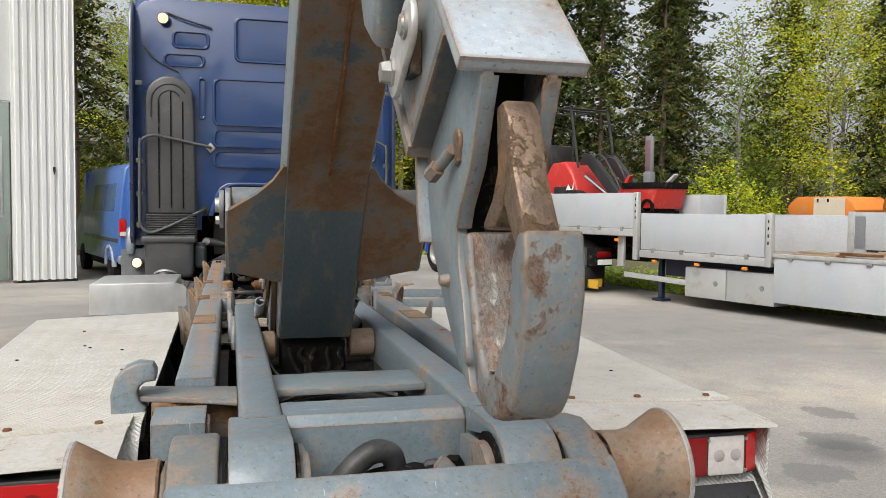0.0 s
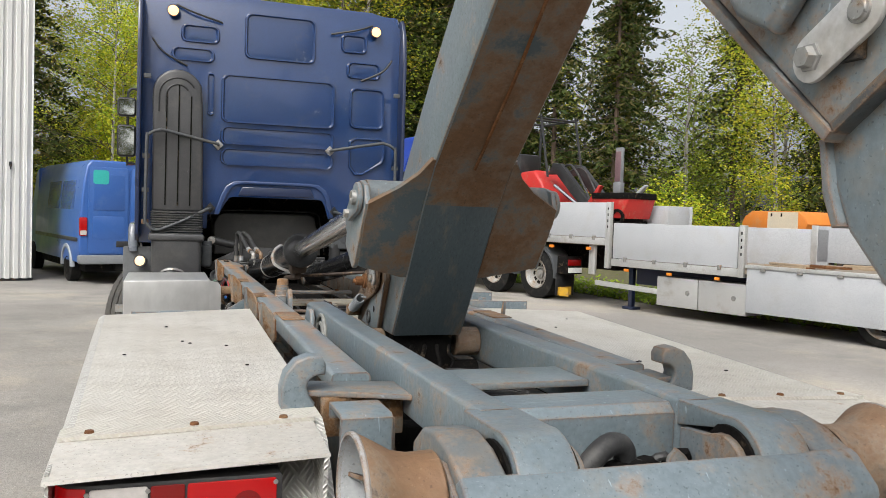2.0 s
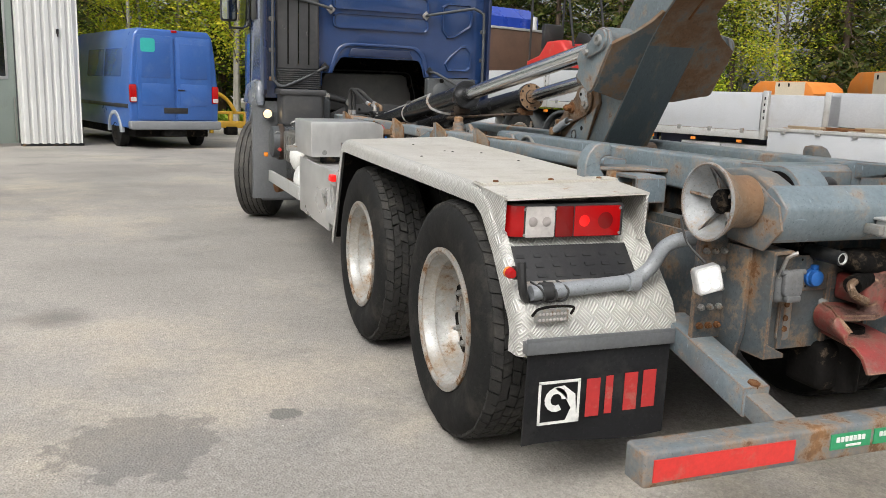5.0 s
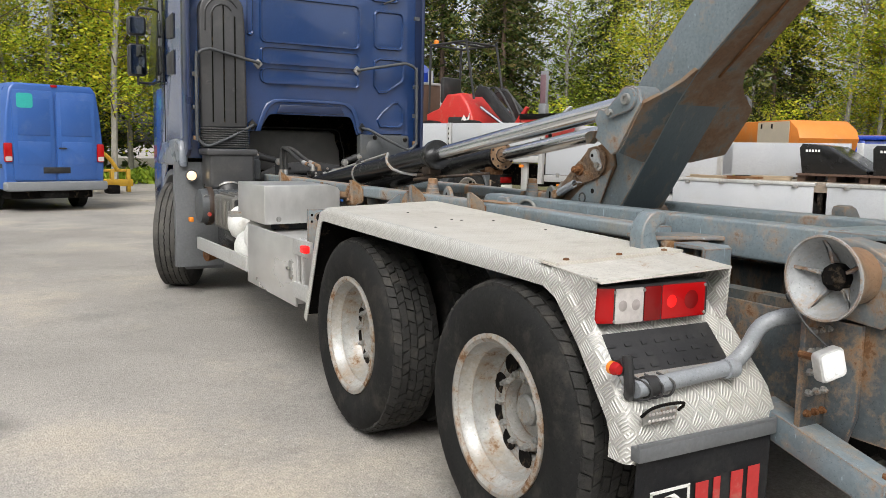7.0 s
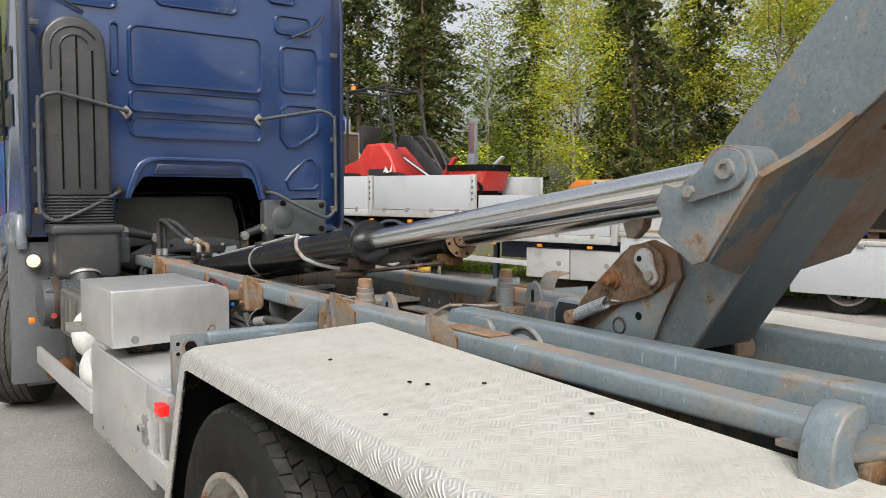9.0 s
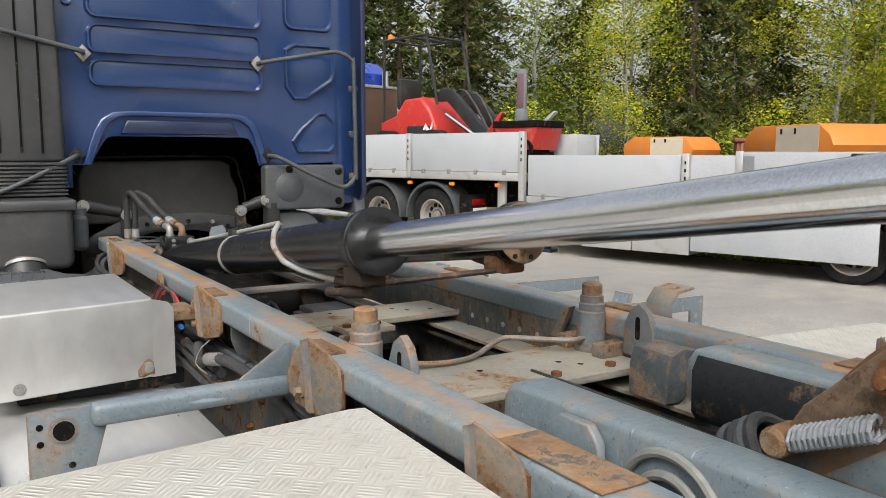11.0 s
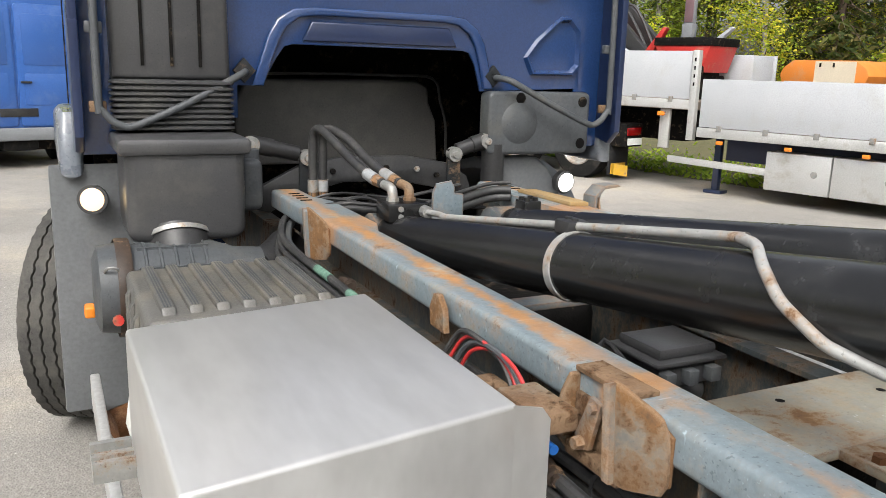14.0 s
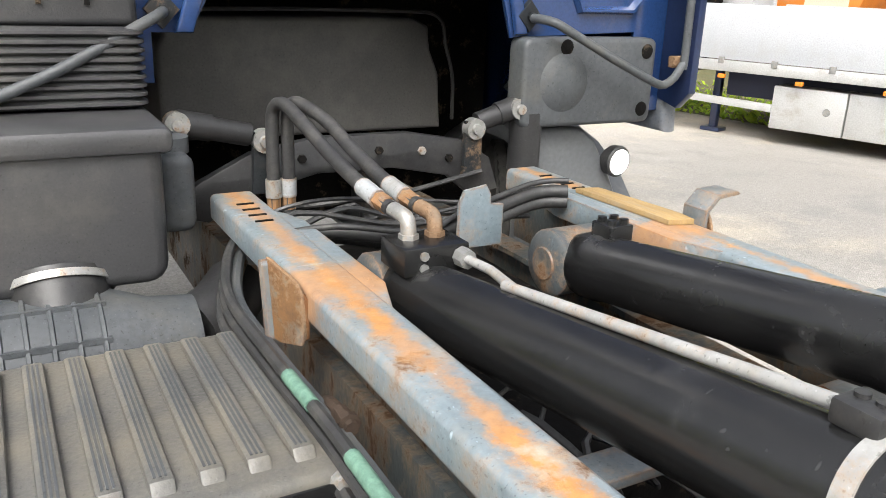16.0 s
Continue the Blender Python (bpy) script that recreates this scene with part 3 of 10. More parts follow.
def ground_material():
    m, n, l, bsdf = nodes_of("worn_asphalt")
    tc = n.new("ShaderNodeTexCoord")
    v = tc.outputs["Object"]
    grain = n.new("ShaderNodeTexVoronoi")
    grain.inputs["Scale"].default_value = 95.0
    l.new(v, grain.inputs["Vector"])
    big, mid, fine = tex_noise(n, l, v, 0.20, 5.0, 0.55), tex_noise(n, l, v, 1.3, 7.0, 0.68), tex_noise(n, l, v, 42.0, 4.0, 0.7)
    c = mixc(n, l, ramp(n, l, big, 0.42, 0.60), (0.228, 0.214, 0.196), (0.345, 0.320, 0.288))
    c = mixc(n, l, ramp(n, l, tex_noise(n, l, v, 0.42, 9.0, 0.68), 0.51, 0.68, 0.0, 0.60), c, (0.455, 0.390, 0.296))
    c = mixc(n, l, ramp(n, l, mid, 0.52, 0.70, 0.0, 0.55), c, (0.178, 0.175, 0.169))
    grainy = calc(n, l, "MULTIPLY", ramp(n, l, fine, 0.32, 0.70, 1.13, 0.77), ramp(n, l, grain.outputs["Color"], 0.1, 0.9, 0.89, 1.11))
    gm = n.new("ShaderNodeVectorMath")
    gm.operation = "SCALE"
    l.new(c, gm.inputs[0]), l.new(grainy, gm.inputs["Scale"])
    c = gm.outputs[0]
    speck = n.new("ShaderNodeTexVoronoi")
    speck.inputs["Scale"].default_value = 26.0
    l.new(v, speck.inputs["Vector"])
    c = mixc(n, l, calc(n, l, "MULTIPLY", ramp(n, l, speck.outputs["Distance"], 0.10, 0.16, 0.6, 0.0), ramp(n, l, tex_noise(n, l, v, 2.2, 4.0, 0.7), 0.52, 0.62)), c, (0.56, 0.54, 0.50))
    c = mixc(n, l, ramp(n, l, tex_noise(n, l, v, 0.75, 8.0, 0.62), 0.58, 0.66, 0.0, 0.38), c, (0.15, 0.147, 0.139))
    wob = tex_noise(n, l, v, 6.0, 7.0, 0.7)
    for px, py, r, dark in ((-2.44, 0.28, 0.34, 0.55), (-1.83, 0.44, 0.085, 0.8), (3.35, 1.95, 0.22, 0.6), (4.0, 2.5, 0.26, 0.6), (3.15, 1.27, 0.2, 0.6), (4.5, 3.2, 0.2, 0.6)):
        far_ = n.new("ShaderNodeVectorMath")
        far_.operation = "DISTANCE"
        l.new(v, far_.inputs[0])
        far_.inputs[1].default_value = (px, py, 0)
        off = calc(n, l, "ADD", far_.outputs["Value"], calc(n, l, "MULTIPLY", calc(n, l, "SUBTRACT", wob, 0.5), r * 2.2))
        c = mixc(n, l, ramp(n, l, off, r * 0.85, r, dark, 0.0), c, (0.115, 0.112, 0.108))
    oil = n.new("ShaderNodeTexVoronoi")
    oil.inputs["Scale"].default_value = 0.55
    warp = n.new("ShaderNodeMix")
    warp.data_type = "RGBA"
    warp.inputs[0].default_value = 0.12
    nz = n.new("ShaderNodeTexNoise")
    nz.inputs["Scale"].default_value = 2.5
    l.new(v, nz.inputs["Vector"])
    l.new(v, warp.inputs[6]), l.new(nz.outputs["Color"], warp.inputs[7])
    l.new(warp.outputs[2], oil.inputs["Vector"])
    spot = calc(n, l, "MULTIPLY", ramp(n, l, oil.outputs["Distance"], 0.10, 0.18, 1.0, 0.0), ramp(n, l, tex_noise(n, l, v, 0.3, 2.0), 0.52, 0.60))
    c = mixc(n, l, calc(n, l, "MULTIPLY", spot, 0.55), c, (0.055, 0.053, 0.052))
    l.new(c, bsdf.inputs["Base Color"])
    l.new(ramp(n, l, mid, 0.3, 0.7, 0.75, 0.92), bsdf.inputs["Roughness"])
    bumped(n, l, bsdf, calc(n, l, "ADD", grain.outputs["Distance"], fine), 0.003)
    return m


def leaf_material(name, stops, rough=0.6, through=0.25):
    m, n, l, bsdf = nodes_of(name)
    geo = n.new("ShaderNodeNewGeometry")
    cr = n.new("ShaderNodeValToRGB")
    cr.color_ramp.elements[0].color, cr.color_ramp.elements[1].color = (*stops[0], 1), (*stops[-1], 1)
    for i, s in enumerate(stops[1:-1]):
        e = cr.color_ramp.elements.new((i + 1) / (len(stops) - 1))
        e.color = (*s, 1)
    l.new(geo.outputs["Random Per Island"], cr.inputs[0])
    info = n.new("ShaderNodeObjectInfo")
    hs = n.new("ShaderNodeHueSaturation")
    l.new(ramp(n, l, info.outputs["Random"], 0, 1, 0.485, 0.515), hs.inputs["Hue"])
    l.new(ramp(n, l, info.outputs["Random"], 0, 1, 0.75, 1.25), hs.inputs["Value"])
    l.new(cr.outputs[0], hs.inputs["Color"])
    l.new(hs.outputs[0], bsdf.inputs["Base Color"])
    bsdf.inputs["Roughness"].default_value = rough
    bsdf.inputs["Specular IOR Level"].default_value = 0.18
    tr = n.new("ShaderNodeBsdfTranslucent")
    l.new(hs.outputs[0], tr.inputs["Color"])
    mx = n.new("ShaderNodeMixShader")
    mx.inputs[0].default_value = through
    l.new(bsdf.outputs[0], mx.inputs[1]), l.new(tr.outputs[0], mx.inputs[2])
    l.new(mx.outputs[0], n["Material Output"].inputs["Surface"])
    return m


ASPHALT = ground_material()
BIRCH_LEAF = leaf_material("autumn_birch_leaf", [(0.20, 0.31, 0.030), (0.36, 0.45, 0.040), (0.54, 0.56, 0.045), (0.70, 0.58, 0.05), (0.27, 0.37, 0.034)], 0.6, 0.5)
GREEN_LEAF = leaf_material("green_leaf", [(0.14, 0.22, 0.028), (0.23, 0.33, 0.038), (0.38, 0.46, 0.05), (0.19, 0.27, 0.032)], 0.6, 0.45)
NEEDLE = leaf_material("spruce_needles", [(0.024, 0.042, 0.011), (0.050, 0.075, 0.020), (0.10, 0.13, 0.03), (0.18, 0.15, 0.05)], 0.7, 0.35)
BARK_WHITE = surf("birch_bark", (0.42, 0.40, 0.36), (0.22, 0.20, 0.18), 0.8, scale=7, rust=0.4, rust_scale=9, rust_cols=((0.05, 0.045, 0.04), (0.09, 0.08, 0.07)), stretch=(1, 1, 0.35))
BARK_DARK = surf("conifer_bark", (0.085, 0.06, 0.045), (0.14, 0.095, 0.065), 0.9, scale=8, stretch=(1, 1, 0.3), bump=0.006)


def rail_material():
    """Blue-grey paint worn to ochre rust along the middle of the rail's top, where the body slides."""
    m = RAIL_BASE.copy()
    m.name = "worn_rail_paint"
    n, l = m.node_tree.nodes, m.node_tree.links
    bsdf = n["Principled BSDF"]
    old = bsdf.inputs["Base Color"].links[0].from_socket
    tc = n.new("ShaderNodeTexCoord")
    v = tc.outputs["Object"]
    sep = n.new("ShaderNodeSeparateXYZ")
    l.new(v, sep.inputs[0])
    off = calc(n, l, "ABSOLUTE", calc(n, l, "SUBTRACT", calc(n, l, "ABSOLUTE", sep.outputs[0]), 0.472))
    wob = calc(n, l, "ADD", calc(n, l, "MULTIPLY", calc(n, l, "SUBTRACT", tex_noise(n, l, v, 2.6, 3.0), 0.5), 0.10), calc(n, l, "MULTIPLY", calc(n, l, "SUBTRACT", tex_noise(n, l, v, 26.0, 6.0, 0.7), 0.5), 0.09))
    stripe = calc(n, l, "MULTIPLY", ramp(n, l, calc(n, l, "ADD", off, wob), 0.030, 0.006), calc(n, l, "MULTIPLY", ramp(n, l, sep.outputs[2], 1.122, 1.136), ramp(n, l, sep.outputs[1], 3.15, 3.6, 0.45, 1.0)))
    rc = mixc(n, l, ramp(n, l, tex_noise(n, l, v, 22.0, 6.0, 0.7), 0.35, 0.7), (0.44, 0.215, 0.07), (0.27, 0.13, 0.05))
    rc = mixc(n, l, ramp(n, l, tex_noise(n, l, v, 7.0, 6.0, 0.7), 0.54, 0.66), rc, (0.36, 0.32, 0.25))
    along = n.new("ShaderNodeMapping")
    along.inputs["Scale"].default_value = (0.1, 1.0, 0.1)
    l.new(v, along.inputs["Vector"])
    patch = ramp(n, l, tex_noise(n, l, along.outputs[0], 1.7, 3.0), 0.36, 0.50, 0.6, 1.0)
    c = mixc(n, l, calc(n, l, "MULTIPLY", stripe, patch), old, rc)
    for py, r in ((4.62, 0.17), (3.12, 0.06), (2.18, 0.08), (1.42, 0.07)):   # rust bled out round the guide plates
        near_ = calc(n, l, "ADD", calc(n, l, "ABSOLUTE", calc(n, l, "SUBTRACT", sep.outputs[1], py)), calc(n, l, "MULTIPLY", calc(n, l, "SUBTRACT", tex_noise(n, l, v, 9.0, 7.0, 0.7), 0.5), r * 2.4))
        c = mixc(n, l, ramp(n, l, near_, r * 0.75, r * 0.35, 0.0, 0.7), c, rc)
    l.new(c, bsdf.inputs["Base Color"])
    return m


RAIL = rail_material()

# ---- ground ----
bm = NB()
rings = []
for r in (0, 1.5, 3, 4, 5, 6, 7, 8, 9.5, 30, 400):
    dip = -0.056 * (1 - min(1.0, max(0.0, (r - 3) / 5.5))) ** 1.2   # the yard sinks a little under the truck
    rings.append([bm.verts.new((r * math.cos(2 * math.pi * i / 40), 0.5 + r * math.sin(2 * math.pi * i / 40), dip)) for i in range(40 if r else 1)])
for A, B in zip(rings, rings[1:]):
    for i in range(40):
        bm.faces.new([A[i], B[i], B[(i + 1) % 40], A[(i + 1) % 40]] if len(A) > 1 else [A[0], B[i], B[(i + 1) % 40]])
bmesh.ops.recalc_face_normals(bm, faces=bm.faces)
solid("ground", bm, ASPHALT, "pale worn asphalt yard with stains and sandy dust", "ground", kind="structure")

# ---- the hook lift truck: rear axle at y = 0, heading +y ----
truck = thing("hook_lift_truck", "three-axle truck with navy cab and rusty grey hook lift", "truck")


def mirrored(me_fn):
    """Builds a mesh once on the driver's side and once mirrored over the centre line."""
    for s in (-1, 1):
        me_fn(s)


# wheels ------------------------------------------------------------------
def tyre_mesh(R, w, rim_r, blocks, rows, name):
    """Tyre with shaped shoulders and raised tread blocks; axis x, outer face at x = 0, body towards +x."""
    bm = NB()
    lathe(bm, [(0.045, rim_r - 0.015), (0.022, rim_r), (0.014, rim_r + 0.018), (0.002, rim_r + 0.06), (-0.002, rim_r + 0.10), (0.002, R - 0.075), (0.012, R - 0.048), (0.028, R - 0.028), (0.052, R - 0.016),
               (w - 0.052, R - 0.016), (w - 0.028, R - 0.028), (w, rim_r + 0.12), (w - 0.02, rim_r), (w - 0.045, rim_r - 0.015)], (0, 0, 0), (1, 0, 0), 64)
    bmesh.ops.recalc_face_normals(bm, faces=bm.faces)
    body = to_mesh(name, bm, RUBBER, 30)
    bm = NB()
    gap = 0.13
    jit = random.Random(4)
    wd = (w - 0.056) / rows
    for j in range(rows):
        x0, x1 = 0.028 + wd * (j + gap / 2), 0.028 + wd * (j + 1 - gap / 2)
        for i in range(blocks):
            a0 = 2 * math.pi * (i + 0.5 * (j % 2) + 0.16 * (j % 3)) / blocks
            a1 = a0 + 2 * math.pi / blocks * 0.89
            sk = 0.14 * (a1 - a0) * (1 if j % 2 else -1)
            drop = 0.013 if j in (0, rows - 1) else 0.0
            vs = []
            for r in (R - 0.022, R - 0.003):
                for a, x, s2 in ((a0, x0, sk), (a1, x0, sk), (a1, x1, -sk), (a0, x1, -sk)):
                    rr = r - (drop if (j == 0 and x == x0) or (j == rows - 1 and x == x1) else 0)
                    ja, jx = jit.uniform(-0.008, 0.008), jit.uniform(-0.004, 0.004)
                    vs.append(bm.verts.new((x + jx, rr * math.cos(a + s2 + ja), rr * math.sin(a + s2 + ja))))
            for q in ((4, 5, 6, 7), (0, 1, 5, 4), (1, 2, 6, 5), (2, 3, 7, 6), (3, 0, 4, 7)):
                bm.faces.new([vs[k] for k in q])
    bmesh.ops.recalc_face_normals(bm, faces=bm.faces)
    return body, to_mesh("tread", bm, RUBBER_WORN, 30)


def ribbed_tyre(R, w, rim_r, name):
    """Steering tyre with wavy grooves round it."""
    bm = NB()
    prof = [(0.045, rim_r - 0.015), (0.012, rim_r), (0.0, rim_r + 0.03), (0.004, rim_r + 0.12), (0.010, R - 0.065), (0.022, R - 0.02)]
    n = 5
    for j in range(n):
        a, b = 0.03 + (w - 0.06) * j / n, 0.03 + (w - 0.06) * (j + 1) / n
        prof += [(a + 0.002, R - 0.016 if j else R - 0.012), (a + 0.005, R), (b - 0.005, R), (b - 0.002, R - 0.016)]
    prof += [(w - 0.022, R - 0.02), (w, rim_r + 0.12), (w - 0.02, rim_r), (w - 0.045, rim_r - 0.015)]
    lathe(bm, prof, (0, 0, 0), (1, 0, 0), 216)
    for v in bm.verts:
        r = math.hypot(v.co.y, v.co.z)
        if r > R - 0.018 and 0.035 < v.co.x < w - 0.035:
            v.co.x += 0.0045 * math.sin(54 * math.atan2(v.co.z, v.co.y) + 0.7)
    return to_mesh(name, bm, RUBBER_GREY, 30)


def rim_mesh(rim_r, depth):
    """Deep dished steel rim; outer edge at x = 0."""
    bm = NB()
    lathe(bm, [(0.03, rim_r + 0.004), (-0.004, rim_r + 0.012), (-0.008, rim_r - 0.004), (0.004, rim_r - 0.018), (0.03, rim_r - 0.024), (0.055, rim_r - 0.045), (depth - 0.03, rim_r - 0.052), (depth, rim_r - 0.07),
               (depth - 0.004, rim_r - 0.10), (depth + 0.02, 0.165), (depth - 0.02, 0.15), (depth - 0.025, 0.118), (depth + 0.03, 0.112), (depth + 0.03, 0)], (0, 0, 0), (1, 0, 0), 48)
    return to_mesh("rim", bm, RIM, 30)


def nut_mesh():
    bm = NB()
    lathe(bm, [(0, 0.018), (-0.006, 0.018), (-0.008, 0.0145), (-0.022, 0.014), (-0.025, 0.008), (-0.034, 0.008), (-0.034, 0)], (0, 0, 0), (1, 0, 0), 6)
    return to_mesh("wheel_nut", bm, ZINC)


def hole_mesh():
    bm = NB()
    lathe(bm, [(-0.001, 0.043), (-0.004, 0.041), (-0.003, 0.037), (-0.002, 0)], (0, 0, 0), (1, 0, 0), 16)
    return to_mesh("hand_hole", bm, GRIME_SHADE)


R_W, RIM_R = 0.508, 0.292
DRIVE_TYRE, BLOCKS = tyre_mesh(R_W, 0.30, RIM_R, 56, 6, "tyre")
STEER_TYRE = ribbed_tyre(0.52, 0.32, RIM_R, "tyre")
DISH, NUT, HOLE = rim_mesh(RIM_R, 0.15), nut_mesh(), hole_mesh()
bm = NB()
lathe(bm, [(-0.03, 0), (-0.03, 0.048), (-0.02, 0.060), (0.0, 0.064), (0.005, 0.092), (0.10, 0.096), (0.10, 0)], (0, 0, 0), (1, 0, 0), 28)
HUB = to_mesh("hub", bm, ZINC)
bm = NB()
lathe(bm, [(0.002, RIM_R - 0.019), (-0.009, RIM_R - 0.005), (-0.0055, RIM_R + 0.0125), (0.012, RIM_R + 0.0105)], (0, 0, 0), (1, 0, 0), 48)
LIP = to_mesh("rim_lip", bm, surf("rust_spotted_lip", (0.27, 0.265, 0.25), (0.36, 0.35, 0.33), 0.45, metal=0.2, scale=9, rust=0.62, rust_scale=10, rust_cols=((0.23, 0.12, 0.05), (0.11, 0.06, 0.03))))


def road_wheel(parent, x, y, z, flip, tyre, dual, depth=0.15, turn=0):
    at = pose(x, y, z, 0, 0, (180 if flip else 0) + turn)
    w = part("wheel", DISH, None, parent, at=at)
    part("tyre", tyre, None, w, at=pose(-0.012 if dual else 0, 0, 0))
    part("rim_lip", LIP, None, w)
    part("hub", HUB, None, w, at=pose(depth + 0.012, 0, 0))
    for i in range(10):
        a = 36 * i
        part("wheel_nut", NUT, None, w, at=pose(depth - 0.02, 0.135 * math.cos(radians(a)), 0.135 * math.sin(radians(a))))
        part("hand_hole", HOLE, None, w, at=pose(depth - 0.002, 0.187 * math.cos(radians(a + 18)), 0.187 * math.sin(radians(a + 18))))
    if dual:
        tagged(part("tread", BLOCKS, None, w, at=pose(-0.012, 0, 0)), "worn black tread blocks", kind="stuff")
        part("inner_tyre", tyre, None, w, at=pose(0.34, 0, 0))
        tagged(part("inner_tread", BLOCKS, None, w, at=pose(0.34, 0, 0)), "worn black tread blocks", kind="stuff")
    return w


for sx in (-1, 1):
    for y, z in ((0.075, 0.448), (1.455, 0.456)):
        road_wheel(truck, 1.235 * sx, y, z, sx > 0, DRIVE_TYRE, True)
    road_wheel(truck, 1.27 * sx, 6.20, 0.500, sx > 0, STEER_TYRE, False, turn=-27)
for y in (0.08, 1.455):
    bm = NB()
    cyl(bm, (-1.0, y, 0.5), (1.0, y, 0.5), 0.07)
    lathe(bm, [(-0.22, 0.07), (-0.16, 0.16), (0, 0.21), (0.16, 0.16), (0.22, 0.07)], (0, y, 0.5), (1, 0, 0), 20)
    part("axle", bm, GRIME_SHADE, truck)
bm = NB()
cyl(bm, (-0.9, 6.12, 0.45), (0.9, 6.12, 0.45), 0.06)
part("front_axle", bm, GRIME_SHADE, truck)

# chassis -------------------------------------------------------------------
for s in (-1, 1):
    bm = NB()
    prism(bm, [(s * 0.43, 0.63), (s * 0.43, 0.93), (s * 0.35, 0.93), (s * 0.35, 0.915), (s * 0.415, 0.915), (s * 0.415, 0.645), (s * 0.35, 0.645), (s * 0.35, 0.63)], -0.82, 7.3, "y")
    part("chassis_rail", bm, CHASSIS, truck, "grey rust-streaked chassis rail")
for y, z in ((-0.2, 0.72), (0.7, 0.70), (2.0, 0.72), (3.3, 0.72), (4.5, 0.70)):
    bm = NB()
    bbox(bm, -0.41, 0.41, y - 0.06, y + 0.06, z - 0.06, z + 0.1, 0.01)
    part("chassis_cross_member", bm, GRIME_SHADE, truck)
# drive line and clutter seen between the rails
bm = NB()
cyl(bm, (0.0, 1.5, 0.62), (0.0, 4.4, 0.72), 0.06)
part("drive_shaft", bm, GRIME_SHADE, truck)
bm = NB()
bbox(bm, -0.30, 0.30, 4.2, 5.5, 0.45, 0.92, 0.06, 3)
part("gearbox", bm, GRIME_SHADE, truck)
# sheet added to hide the ground and keep the space between the rails dark
bm = NB()
bbox(bm, -0.36, 0.36, -0.6, 4.2, 0.60, 0.615)
part("underside_shield", bm, GRIME_SHADE, truck)

# outer rails of the hook lift frame ------------------------------------------
RT, RB = 1.140, 1.066
FR = pose(0.030, 0, 0)   # the lift frame sits a little off the axle's middle
for s in (-1, 1):
    bm = NB()
    sec = rrect(min(s * 0.416, s * 0.534), max(s * 0.416, s * 0.534), RB, RT, 0.015, 4)
    prism(bm, sec, 1.2, 5.36, "y")
    prism(bm, sec, 0.08, 1.2, "y")
    for v_ in bm.verts:
        if v_.co.y < 0.2 and v_.co.z > 1.1:
            v_.co.z -= 0.012
    rail = part("frame_rail", bm, RAIL, truck, "blue-grey steel frame rail with rusty wear", at=FR)
    # thickened front end, widened inwards
    bm = NB()
    prism(bm, [(s * 0.426, 4.44), (s * 0.378, 4.58), (s * 0.378, 5.04), (s * 0.40, 5.12), (s * 0.426, 5.16)], RT - 0.07, RT - 0.002, "z", 0.004)
    part("rail_gusset", bm, RAIL, truck, at=FR)
    for k in range(4):
        bm = NB()
        bbox(bm, s * 0.475 - 0.022, s * 0.475 + 0.022, 5.06 + 0.055 * k, 5.068 + 0.055 * k, RT, RT + 0.003)
        part("slot", bm, GRIME_SHADE, rail)


